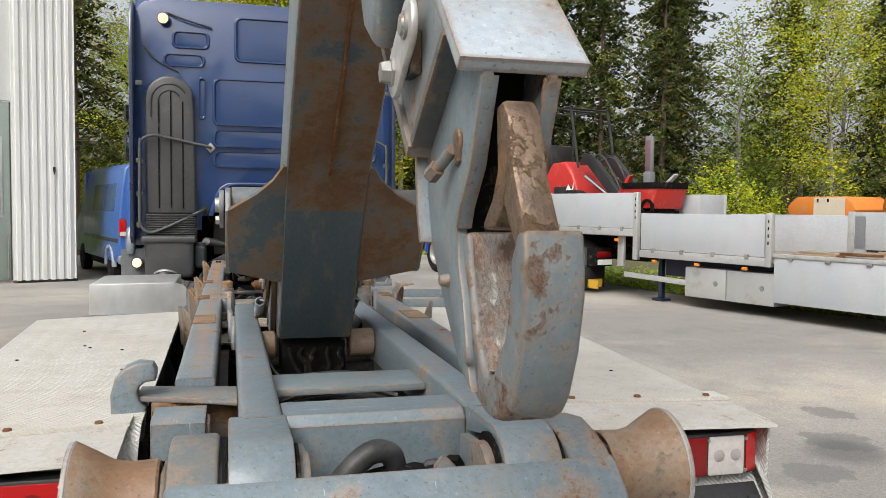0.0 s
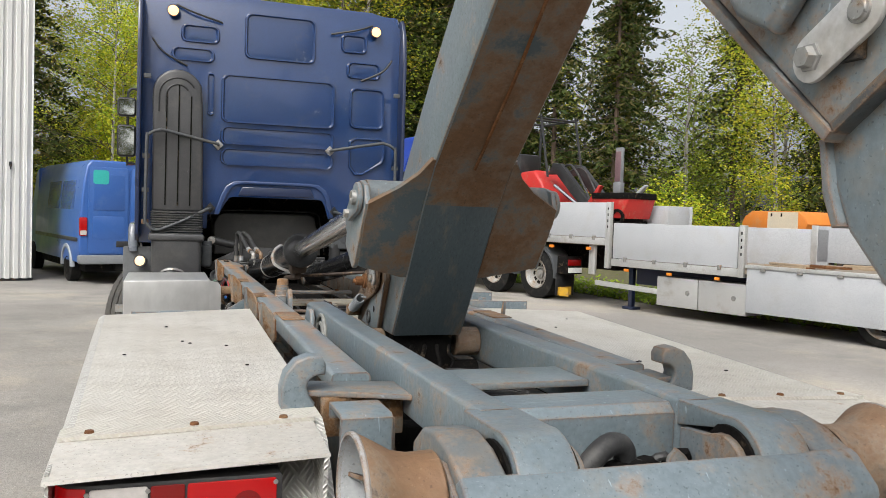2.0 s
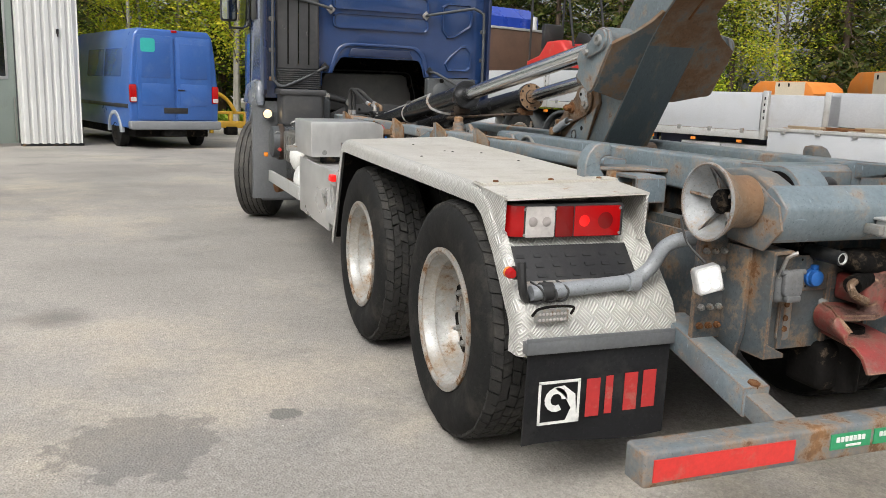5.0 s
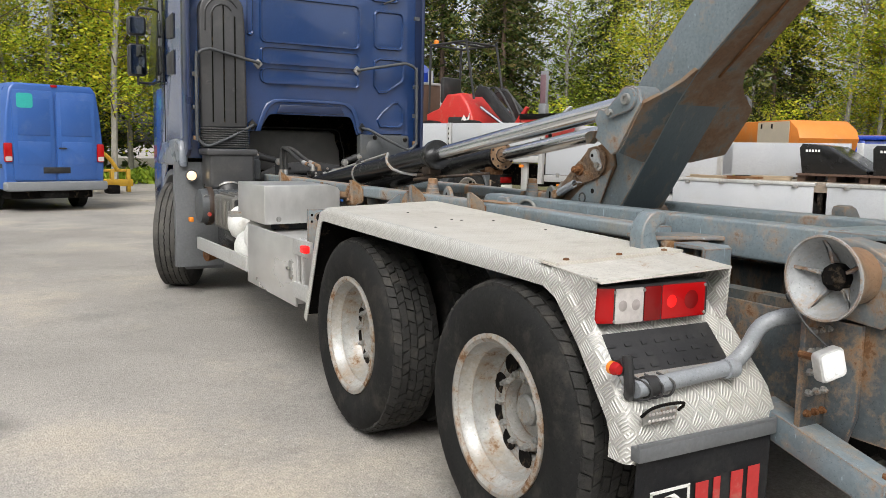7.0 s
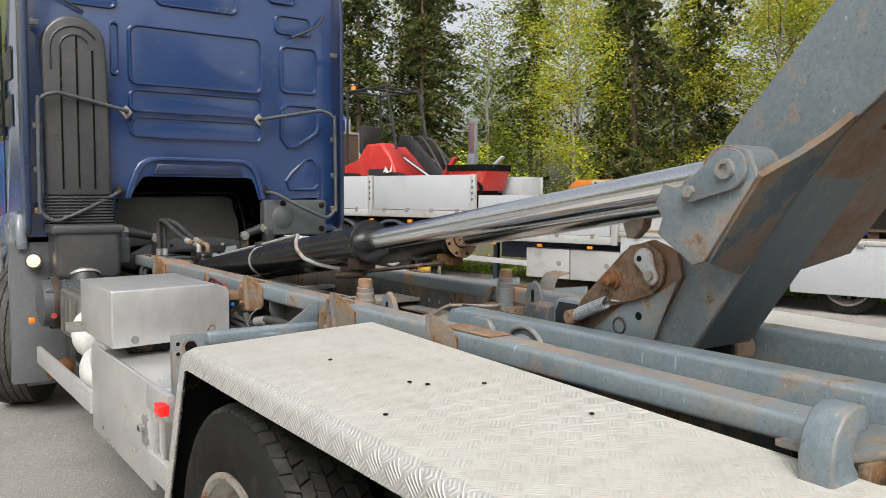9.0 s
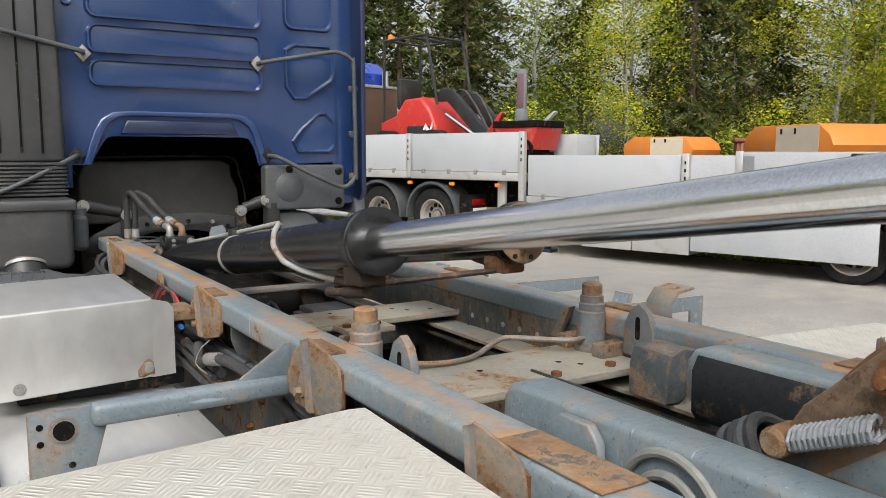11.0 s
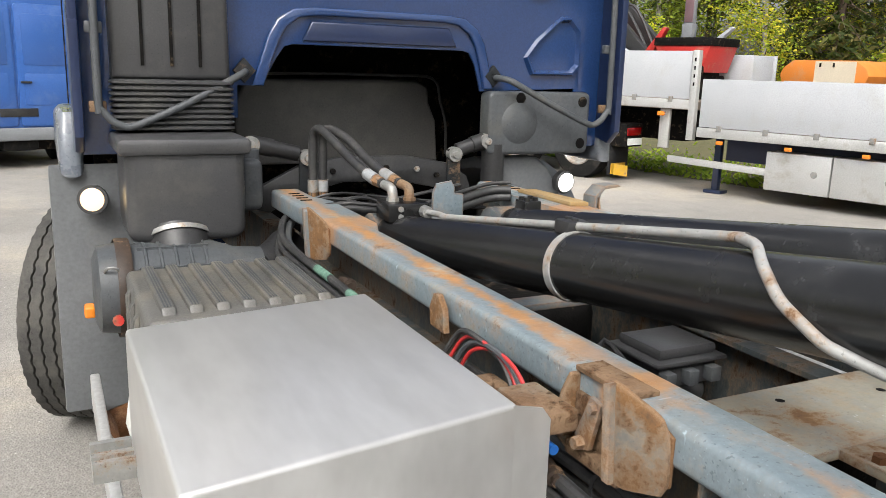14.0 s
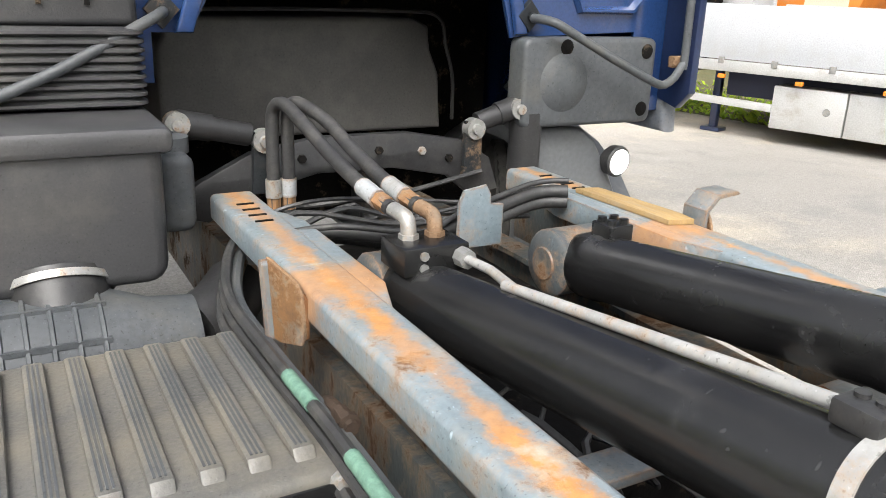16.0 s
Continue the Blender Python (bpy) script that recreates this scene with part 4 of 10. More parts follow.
def guide_bracket(s, y, h, double, pad):
    """Rusty guide plate welded obliquely to the outer side of a rail, its top flared to a tip; some with a second cheek in front."""
    x0 = s * 0.534
    bm = NB()
    out = [(y, RT + h), (y - 0.012, RT + h * 0.92), (y - 0.034, RT + h * 0.62), (y - 0.056, RT + h * 0.36), (y - 0.070, RT + 0.004), (y - 0.080, RT - 0.018), (y - 0.084, RT - 0.040), (y - 0.085, RB - 0.026), (y - 0.076, RB - 0.046), (y - 0.02, RB - 0.058), (y, RB - 0.054)]
    lean = lambda v: s * (0.40 * (v.y - (y - 0.085)) + 0.25 * max(0.0, v.z - RT))
    prism(bm, out, x0 + s * 0.002, x0 + s * 0.010, "x", 0.002, 2)
    for v_ in bm.verts:
        v_.co.x += lean(v_.co)
    gp = part("guide_plate", bm, PLATE_RUST, truck, "rusty flared guide plate", at=FR)
    bm = NB()
    prism(bm, [(y - 0.004, RT + h - 0.002), (y + 0.008, RT + h - 0.006), (y + 0.008, RB - 0.050), (y - 0.004, RB - 0.054)], x0 + s * 0.001, x0 + s * 0.022, "x", 0.002, 2)
    for v_ in bm.verts:
        v_.co.x += lean(v_.co)
    part("guide_flange", bm, GREY_WORN, gp)
    bm = NB()
    prism(bm, [(y - 0.086, RT - 0.022), (y - 0.070, RT - 0.015), (y - 0.070, RB - 0.04), (y - 0.084, RB - 0.03)], x0 - s * 0.004, x0 + s * 0.006, "x", 0.003)
    part("weld_strip", bm, RUST, gp)
    if double:
        bm = NB()
        bbox(bm, min(x0 + s * 0.006, x0 - s * 0.052), max(x0 + s * 0.006, x0 - s * 0.052), y + 0.012, y + 0.165, RT - 0.002, RT + 0.008, 0.002)
        part("wear_pad", bm, RUST_OCHRE, truck, "brown rusty wear pad on the rail", at=FR)
    elif pad:
        bm = NB()
        bbox(bm, min(x0 - s * 0.006, x0 - s * 0.100), max(x0 - s * 0.006, x0 - s * 0.100), y - pad, y + 0.02, RT + 0.001, RT + 0.006, 0.002)
        for v_ in bm.verts:
            v_.co.z -= 0.011 * max(0.0, (1.2 - v_.co.y) / 1.1)
        part("wear_pad", bm, RUST_ORANGE, truck, "orange rusty wear pad on the rail", at=FR)
    if double:
        bm = NB()
        prism(bm, [(x0 + s * a, z) for a, z in ((0.0, RT - 0.004), (0.018, RT - 0.004), (0.034, RT - 0.035), (0.044, RB - 0.005), (0.040, RB - 0.045), (0.022, RB - 0.068), (0.0, RB - 0.070))], y + 0.155, y + 0.166, "y", 0.002)
        part("guide_cheek", bm, PLATE_RUST, gp)
        bm = NB()
        bbox(bm, min(x0, x0 + s * 0.030), max(x0, x0 + s * 0.030), y + 0.004, y + 0.152, RB - 0.072, RB - 0.045, 0.005)
        bbox(bm, min(x0, x0 + s * 0.012), max(x0, x0 + s * 0.012), y + 0.004, y + 0.152, RB - 0.045, RT - 0.035, 0.003)
        part("guide_block", bm, RUST_OCHRE, gp)
        bm = NB()
        prism(bm, [(y + 0.05, RT - 0.02), (y + 0.08, RT - 0.015), (y + 0.115, RB - 0.02), (y + 0.10, RB - 0.045), (y + 0.075, RB - 0.035)], x0 + s * 0.026, x0 + s * 0.036, "x", 0.002)
        lathe(bm, [(0.036 * s, 0.012), (0.052 * s, 0.011), (0.052 * s, 0)], (x0, y + 0.095, RB - 0.028), (1, 0, 0), 6)
        lathe(bm, [(0.036 * s, 0.010), (0.046 * s, 0.009), (0.046 * s, 0)], (x0, y + 0.067, RT - 0.030), (1, 0, 0), 6)
        part("lock_link", bm, GREY_WORN, gp, "grey link with two bolts")


for s in (-1, 1):
    for y, h, d, pad in ((1.41, 0.052, False, 0.24), (2.105, 0.055, True, 0), (3.05, 0.046, True, 0), (4.68, 0.045, False, 0)):
        guide_bracket(s, y, h, d, pad)
    bm = NB()
    prism(bm, [(3.69, RB - 0.01), (3.70, RT - 0.03), (3.73, RT - 0.002), (3.75, RT - 0.004), (3.77, RT - 0.04), (3.765, RB - 0.01)], s * 0.555 - 0.008, s * 0.555 + 0.008, "x", 0.002)
    part("small_lug", bm, PLATE_RUST, truck, at=FR)

# cross plates between the rails
for y0, y1, z, m, bolts in ((2.99, 3.25, 1.010, CROSS, ()), (1.97, 2.30, 1.022, CROSS, (-0.3, 0.1, 0.3)), (4.02, 4.10, 0.985, GREY_WORN, (-0.3, 0.3))):
    bm = NB()
    bbox(bm, -0.415, 0.415, y0, y1, z - 0.02, z, 0.003)
    if not bolts:
        bbox(bm, -0.125, 0.065, 2.87, 2.995, z - 0.02, z, 0.003)
    cp = part("cross_plate", bm, m, truck, "grey cross plate spotted with rust", at=FR)
    for x in bolts or (-0.10, 0.02):
        bm = NB()
        lathe(bm, [(0, 0.016), (0.012, 0.015), (0.012, 0)], (x, y0 + (0.05 if bolts else -0.06), z), (0, 0, 1), 6)
        part("bolt_head", bm, RUST, cp)
    if m is CROSS:
        for x, y in ((0.20, 0.16), (0.24, 0.11), (-0.05, 0.20), (0.33, 0.08)):
            bm = NB()
            lathe(bm, [(0.0008, 0.010), (0.0012, 0)], (x, y0 + y, z), (0, 0, 1), 10)
            part("drilled_hole", bm, GRIME_SHADE, cp)
for s in (-1, 1):
    bm = NB()
    bbox(bm, s * 0.424 - 0.007, s * 0.424 + 0.007, 0.2, 5.3, 0.93, RB + 0.004, 0.002)
    part("rail_web", bm, CHASSIS, truck, at=FR)
    bm = NB()
    bbox(bm, min(s * 0.30, s * 0.42), max(s * 0.30, s * 0.42), 1.7, 3.3, 0.955, 0.965)
    part("lower_flange", bm, CROSS, truck, at=FR)
    # pale discs paint the daylight that shows through the holes
    for k in range(6):
        bm = NB()
        lathe(bm, [(0, 0.011), (-0.006 * s, 0.0)], (s * 0.4165, 2.50 + 0.10 * k, 1.005), (1, 0, 0), 8)
        part("drilled_hole", bm, WHITE_PIPE, truck, at=FR)

# locking jacks with caps
for s in (-1, 1):
    bm = NB()
    lathe(bm, [(0, 0), (0, 0.05), (0.02, 0.05), (0.02, 0.044), (0.12, 0.044), (0.125, 0.040), (0.145, 0.040), (0.15, 0.036), (0.17, 0.036), (0.172, 0.031), (0.20, 0.030), (0.205, 0.024), (0.212, 0)], (s * 0.388 + 0.03, 2.20, 1.022), (0, 0, 1), 24)
    part("lock_cylinder", bm, GREY_WORN, truck, "grey locking cylinder with rusty cap")
    bm = NB()
    lathe(bm, [(0, 0.032), (0.026, 0.031), (0.032, 0.024), (0.033, 0)], (s * 0.388 + 0.03, 2.20, 1.200), (0, 0, 1), 20)
    part("cap", bm, RUST_ORANGE, truck)
    for y in (2.11, 2.27):
        bm = NB()
        bbox(bm, s * 0.388 - 0.03, s * 0.388 + 0.09, y - 0.025, y + 0.025, 1.02, 1.065, 0.008)
        part("lock_foot", bm, PLATE_RUST, truck)
    bm = NB()
    prism(bm, [(1.955, 1.02), (1.965, 1.11), (1.985, 1.155), (2.02, 1.178), (2.055, 1.155), (2.075, 1.11), (2.08, 1.02)], s * 0.398 - 0.012, s * 0.398 + 0.012, "x", 0.003)
    lkp = part("lock_plate", bm, GREY_WORN, truck, "grey rounded lock plate with a rusty slot", at=pose(0.050 - s * 0.002, 0, 0.014))
    bm = NB()
    prism(bm, fan(2.02, 1.13, 0.009, 0, 180, 6) + fan(2.02, 1.08, 0.009, 180, 360, 6), s * 0.398 - 0.0135, s * 0.398 + 0.0135, "x")
    part("lock_slot", bm, GRIME_SHADE, lkp)
    bm = NB()
    prism(bm, [(2.355, 1.03), (2.39, 1.03), (2.325, 1.135), (2.295, 1.14)], s * 0.395 - 0.012, s * 0.395 + 0.012, "x", 0.002)
    part("rib_plate", bm, PLATE_RUST, truck, at=FR)
bm = NB()
pipe(bm, [(0.38, 2.19, 1.065), (0.32, 2.20, 1.062), (0.20, 2.325, 1.060), (0.14, 2.32, 1.055), (0.03, 2.275, 1.034), (-0.08, 2.262, 1.032), (-0.22, 2.27, 1.045), (-0.33, 2.23, 1.05)], 0.0085)
part("hydraulic_line", bm, GREY_WORN, truck)

REAR = pose(0, 0, 0.022)   # the rear group sits a little proud of the rails
# inner tilting frame -----------------------------------------------------------
for s in (-1, 1):
    bm = NB()
    prof = [(-0.62, 1.176), (1.60, 1.172), (1.635, 1.164), (1.655, 1.136), (1.66, 1.05), (1.63, 1.02), (-0.62, 1.03)]
    prism(bm, prof, s * 0.320, s * 0.222, "x", 0.016, 3)
    part("tilt_frame_beam", bm, GREY, truck, "blue-grey box beam of the tilting frame")
    # strap that hooks over the rear tube
    bm = NB()
    out = [(-0.60, 1.152)] + fan(-0.795, 1.035, 0.122, 78, 205, 12) + [(-0.86, 0.93)] + fan(-0.795, 1.035, 0.092, 205, 80, 10) + [(-0.60, 1.09)]
    prism(bm, out, s * 0.345, s * 0.215, "x", 0.005)
    part("hinge_strap", bm, GREY, truck, at=REAR)
    # black plates draw the shade in the gaps either side of the strap
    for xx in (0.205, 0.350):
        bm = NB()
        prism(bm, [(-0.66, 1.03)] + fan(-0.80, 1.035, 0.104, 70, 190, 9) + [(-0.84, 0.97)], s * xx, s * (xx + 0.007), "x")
        part("strap_gap", bm, GRIME_SHADE, truck, at=REAR)
    bm = NB()
    cyl(bm, (s * 0.20, -0.80, 1.035), (s * 0.40, -0.80, 1.035), 0.075)
    part("hinge_bush", bm, GREY_WORN, truck, at=REAR)
    for x in (0.195, 0.385):
        bm = NB()
        prism(bm, [(-0.66, 0.96), (-0.66, 1.10)] + fan(-0.80, 1.035, 0.085, 60, 200, 8) + [(-0.86, 0.94)], s * x - 0.012, s * x + 0.012, "x", 0.003)
        part("hinge_lug", bm, GREY_WORN, truck, at=REAR)
    # mounting claw of the outer rail's rear end
    bm = NB()
    prism(bm, [(s * x, z) for x, z in ((0.585, 0.955), (0.661, 0.955), (0.668, 1.02), (0.670, 1.090), (0.658, 1.135), (0.630, 1.168), (0.594, 1.182), (0.556, 1.176), (0.545, 1.155), (0.548, 1.128), (0.575, 1.125), (0.592, 1.112), (0.598, 1.095), (0.592, 1.070), (0.575, 1.050))], -0.050, 0.022, "y", 0.008, 3)
    part("locking_claw", bm, GREY if s < 0 else GREY_WORN, truck, "thick grey steel claw that locks the body", at=REAR)
    bm = NB()
    prism(bm, [(s * 0.600, -0.03), (s * 0.600, 0.11), (s * 0.322, 0.05), (s * 0.322, -0.14), (s * 0.40, -0.10)], 1.066, 1.082, "z", 0.002)
    part("claw_bracket", bm, GREY_WORN, truck, "rusty bracket plate of the claw", at=REAR)
    bm = NB()
    bbox(bm, min(s * 0.322, s * 0.559), max(s * 0.322, s * 0.559), -0.06, -0.035, 0.955, 1.066, 0.004)
    part("claw_web", bm, PLATE_RUST, truck, at=REAR)
    # step bracket on two rods
    bm = NB()
    prism(bm, [(-0.095, 1.02), (-0.09, 1.062), (-0.235, 1.062), (-0.25, 1.052), (-0.25, 0.955), (-0.235, 0.955), (-0.235, 1.048), (-0.105, 1.048), (-0.105, 1.02)], s * 0.545, s * 0.405, "x", 0.003)
    stp = part("step_plate", bm, GREY, truck, "folded grey step plate", at=REAR)
    bm = NB()
    prism(bm, [(-0.15, 0.88), (-0.13, 1.045), (-0.235, 1.045), (-0.235, 0.88)], s * 0.405, s * 0.395, "x", 0.002)
    part("step_cheek", bm, GREY_WORN, stp)
    for xx in (0.44, 0.50):
        bm = NB()
        cyl(bm, (s * xx, -0.17, 0.80), (s * xx, -0.17, 1.05), 0.013, seg=10)
        part("step_rod", bm, GREY_WORN, stp)
    # end piece beside the strap, sloping to the roller
    bm = NB()
    prism(bm, [(-0.60, 0.93), (-0.60, 1.09), (-0.66, 1.135), (-0.74, 1.146), (-0.82, 1.132), (-0.895, 1.098), (-0.965, 1.035), (-0.935, 0.92), (-0.80, 0.91)], s * 0.362, s * 0.461, "x", 0.010, 3)
    part("tube_end_piece", bm, GREY_WORN, truck, "sloped grey end piece beside the roller", at=REAR)
bm = NB()
bbox(bm, -0.221, 0.221, -0.155, 0.06, 1.09, 1.11, 0.003)
part("frame_cross_plate", bm, GREY_CLEAN, truck, "flat grey cross plate", at=REAR)
bm = NB()
prism(bm, [(-0.585, 0.985), (-0.585, 1.115), (-0.56, 1.138), (-0.425, 1.138), (-0.40, 1.115), (-0.40, 0.985), (-0.425, 0.965), (-0.56, 0.965)], -0.221, 0.221, "x", 0.006)
part("frame_cross_tube", bm, GREY, truck, "grey square tube with rust spots", at=REAR)

# rear tube with rollers ---------------------------------------------------------
bm = NB()
prism(bm, [(-0.875, 1.085), (-0.895, 1.100), (-0.915, 1.092), (-0.972, 1.040), (-0.978, 1.022), (-0.945, 0.930), (-0.925, 0.912), (-0.76, 0.905), (-0.75, 0.935), (-0.86, 0.965)], -0.462, 0.462, "x", 0.007, 3)
tube = part("rear_cross_tube", bm, GREY, truck, "blue-grey faceted rear tube, chipped and rusty", at=REAR)
for s in (-1, 1):
    bm = NB()
    cyl(bm, (s * 0.45, -0.80, 1.035), (s * 0.53, -0.80, 1.035), 0.06, 0.06)
    part("roller_bracket", bm, GREY_WORN, truck, at=REAR)
    bm = NB()
    prism(bm, [(-0.66, 0.90), (-0.66, 1.06), (-0.72, 1.10), (-0.83, 1.11), (-0.95, 1.04), (-0.975, 0.96), (-0.90, 0.88)], s * 0.462, s * 0.472, "x", 0.003)
    part("roller_end_plate", bm, GREY_WORN, truck, at=REAR)
    bm = NB()
    lathe(bm, [(0.50 * s, 0.05), (0.475 * s, 0.086), (0.480 * s, 0.09), (0.53 * s, 0.088), (0.565 * s, 0.095), (0.60 * s, 0.115), (0.632 * s, 0.132), (0.640 * s, 0.131), (0.640 * s, 0.126), (0.630 * s, 0.124), (0.592 * s, 0.104), (0.56 * s, 0.08), (0.548 * s, 0.05), (0.548 * s, 0)], (0, -0.80, 1.035), (1, 0, 0), 40)
    roller = part("guide_roller", bm, ROLLER, truck, "rusty flanged guide roller", at=REAR)
    bm = NB()
    lathe(bm, [(0.634 * s, 0.124), (0.596 * s, 0.1035), (0.562 * s, 0.078), (0.552 * s, 0.05), (0.552 * s, 0)], (0, -0.80, 1.035), (1, 0, 0), 40)
    part("roller_inside", bm, ROLLER_IN, roller, "grey painted inside of the roller")
    bm = NB()
    lathe(bm, [(0.622 * s, 0.1255), (0.634 * s, 0.1335), (0.642 * s, 0.1325), (0.6425 * s, 0.1265), (0.634 * s, 0.1245)], (0, -0.80, 1.035), (1, 0, 0), 40)
    part("roller_lip", bm, ROLLER_IN, roller, "worn pale grey lip")
    for k in range(5):
        a = radians(72 * k + 10)
        ca, sa = math.cos(a), math.sin(a)
        bm = NB()
        n1 = Vector((0, -sa, ca)) * 0.005
        vs = []
        for r, x in ((0.045, 0.552), (0.118, 0.622), (0.10, 0.60), (0.045, 0.585)):
            for sg in (-1, 1):
                vs.append(bm.verts.new(Vector((s * x, -0.80 + r * ca, 1.035 + r * sa)) + n1 * sg))
        for q in ((0, 2, 4, 6), (7, 5, 3, 1), (0, 1, 3, 2), (2, 3, 5, 4), (4, 5, 7, 6), (6, 7, 1, 0)):
            bm.faces.new([vs[i] for i in q])
        bmesh.ops.recalc_face_normals(bm, faces=bm.faces)
        part("spoke", bm, ROLLER_IN, roller)
    bm = NB()
    lathe(bm, [(0.545 * s, 0.045), (0.585 * s, 0.042), (0.59 * s, 0.025), (0.605 * s, 0.022), (0.605 * s, 0)], (0, -0.80, 1.035), (1, 0, 0), 10)
    part("axle_nut", bm, GRIME_SHADE, roller)

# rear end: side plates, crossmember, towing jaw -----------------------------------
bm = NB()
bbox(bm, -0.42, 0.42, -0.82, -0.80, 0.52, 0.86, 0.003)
cross = part("rear_crossmember", bm, GREY_SHADED, truck, "dirty grey rear crossmember plate, darkened for shade")
for k in range(3):
    bm = NB()
    bbox(bm, -0.30 + 0.2 * k, -0.28 + 0.2 * k, -0.832, -0.82, 0.53, 0.80)
    part("stiffener", bm, GREY_SHADED, cross)
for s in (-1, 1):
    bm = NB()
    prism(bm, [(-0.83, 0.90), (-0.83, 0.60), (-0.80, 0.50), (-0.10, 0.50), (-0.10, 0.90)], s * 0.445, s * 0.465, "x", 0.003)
    side = part("side_plate", bm, GREY_SHADED, truck, "grey bolted side plate with rust")
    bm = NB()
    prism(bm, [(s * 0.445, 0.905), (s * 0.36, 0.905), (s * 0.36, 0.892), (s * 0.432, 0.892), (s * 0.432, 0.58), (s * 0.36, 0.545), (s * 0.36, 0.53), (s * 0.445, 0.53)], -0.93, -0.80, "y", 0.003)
    part("side_channel", bm, GREY_SHADED, truck)
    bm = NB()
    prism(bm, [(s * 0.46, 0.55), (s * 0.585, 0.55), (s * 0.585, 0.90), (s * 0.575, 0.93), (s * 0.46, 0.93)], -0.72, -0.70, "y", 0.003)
    wing = part("mounting_plate", bm, GREY_SHADED, truck, "grey mounting plate with rows of bolts")
    for i in range(3):
        for j in range(5):
            bm = NB()
            lathe(bm, [(0, 0.013), (-0.012, 0.012), (-0.012, 0.008), (-0.02, 0.007), (-0.02, 0)], (s * (0.482 + 0.038 * i), -0.72, 0.60 + 0.068 * j), (0, 1, 0), 6)
            part("bolt", bm, ZINC if j else RUST, wing)
JX, JZ = -0.15, 0.10
bm = NB()
prism(bm, [(-0.82, 0.495 + JZ), (-0.97, 0.475 + JZ), (-1.03, 0.44 + JZ), (-1.065, 0.39 + JZ), (-1.05, 0.385 + JZ), (-1.015, 0.428 + JZ), (-0.96, 0.455 + JZ), (-0.82, 0.472 + JZ)], 0.050 + JX, 0.262 + JX, "x", 0.006)
for v_ in bm.verts:
    if v_.co.y < -1.0:
        v_.co.x = 0.16 + JX + (v_.co.x - 0.16 - JX) * (1 + 1.4 * (-1.0 - v_.co.y))
jaw = part("towing_jaw", bm, RED_DULL, truck, "faded red towing jaw with worn funnel")
bm = NB()
vs = []
for y, xu, zu, xl, zl in ((-0.83, 0.035, 0.585, 0.060, 0.486), (-0.89, 0.022, 0.580, 0.058, 0.480), (-0.95, -0.008, 0.567, 0.056, 0.474), (-0.985, 0.02, 0.52, 0.062, 0.462)):
    row = []
    for k in range(9):
        t_ = k / 8
        row.append(bm.verts.new((JX + xu + (xl - xu) * t_ - 0.042 * math.sin(math.pi * t_), y, JZ + zu + (zl - zu) * (0.5 - 0.5 * math.cos(math.pi * t_)))))
    vs.append(row)
fs = [bm.faces.new((P[i], P[i + 1], Q[i + 1], Q[i])) for P, Q in zip(vs, vs[1:]) for i in range(8)]
ex = bmesh.ops.extrude_face_region(bm, geom=fs)
bmesh.ops.translate(bm, verts=[g for g in ex["geom"] if isinstance(g, bmesh.types.BMVert)], vec=(0.014, 0, 0))
bmesh.ops.recalc_face_normals(bm, faces=bm.faces)
part("funnel_wall", bm, RED_DULL, jaw)
bm = NB()
vs = [[bm.verts.new((x + JX, y, z + JZ)) for x, y, z in row] for row in (((0.03, -0.84, 0.575), (0.15, -0.84, 0.565), (0.27, -0.84, 0.575)), ((0.02, -0.89, 0.57), (0.15, -0.90, 0.555), (0.29, -0.89, 0.575)), ((-0.01, -0.95, 0.555), (0.15, -0.965, 0.55), (0.34, -0.94, 0.595)))]
fs = [bm.faces.new((A[i], A[i + 1], B[i + 1], B[i])) for A, B in zip(vs, vs[1:]) for i in range(2)]
ex = bmesh.ops.extrude_face_region(bm, geom=fs)
bmesh.ops.translate(bm, verts=[g for g in ex["geom"] if isinstance(g, bmesh.types.BMVert)], vec=(0, 0, 0.018))
bmesh.ops.recalc_face_normals(bm, faces=bm.faces)
part("upper_funnel", bm, RED_DULL, jaw)
bm = NB()
bbox(bm, 0.09 + JX, 0.21 + JX, -0.96, -0.82, 0.60 + JZ, 0.70 + JZ, 0.02, 3)
cyl(bm, (0.17 + JX, -0.92, 0.56 + JZ), (0.17 + JX, -0.92, 0.76 + JZ), 0.042)
part("coupling_body", bm, RED_DULL, jaw)
bm = NB()
cyl(bm, (0.03 + JX, -0.96, 0.68 + JZ), (0.12 + JX, -0.93, 0.70 + JZ), 0.033)
bbox(bm, 0.05 + JX, 0.22 + JX, -0.97, -0.84, 0.715 + JZ, 0.795 + JZ, 0.03, 3)
part("coupling_cylinder", bm, GRIME_SHADE, jaw)
bm = NB()
pipe(bm, [(0.06 + JX, -0.96, 0.70 + JZ), (0.0 + JX, -0.98, 0.69 + JZ), (0.0 + JX, -1.0, 0.66 + JZ), (0.07 + JX, -0.99, 0.63 + JZ)], 0.014)
part("lever", bm, LATCH, jaw)
bm = NB()
cyl(bm, (0.15 + JX, -0.86, 0.36), (0.15 + JX, -0.86, 0.60), 0.055)
bbox(bm, 0.02 + JX, 0.28 + JX, -0.88, -0.70, 0.36, 0.54, 0.03, 3)
part("damper", bm, GRIME_SHADE, jaw)

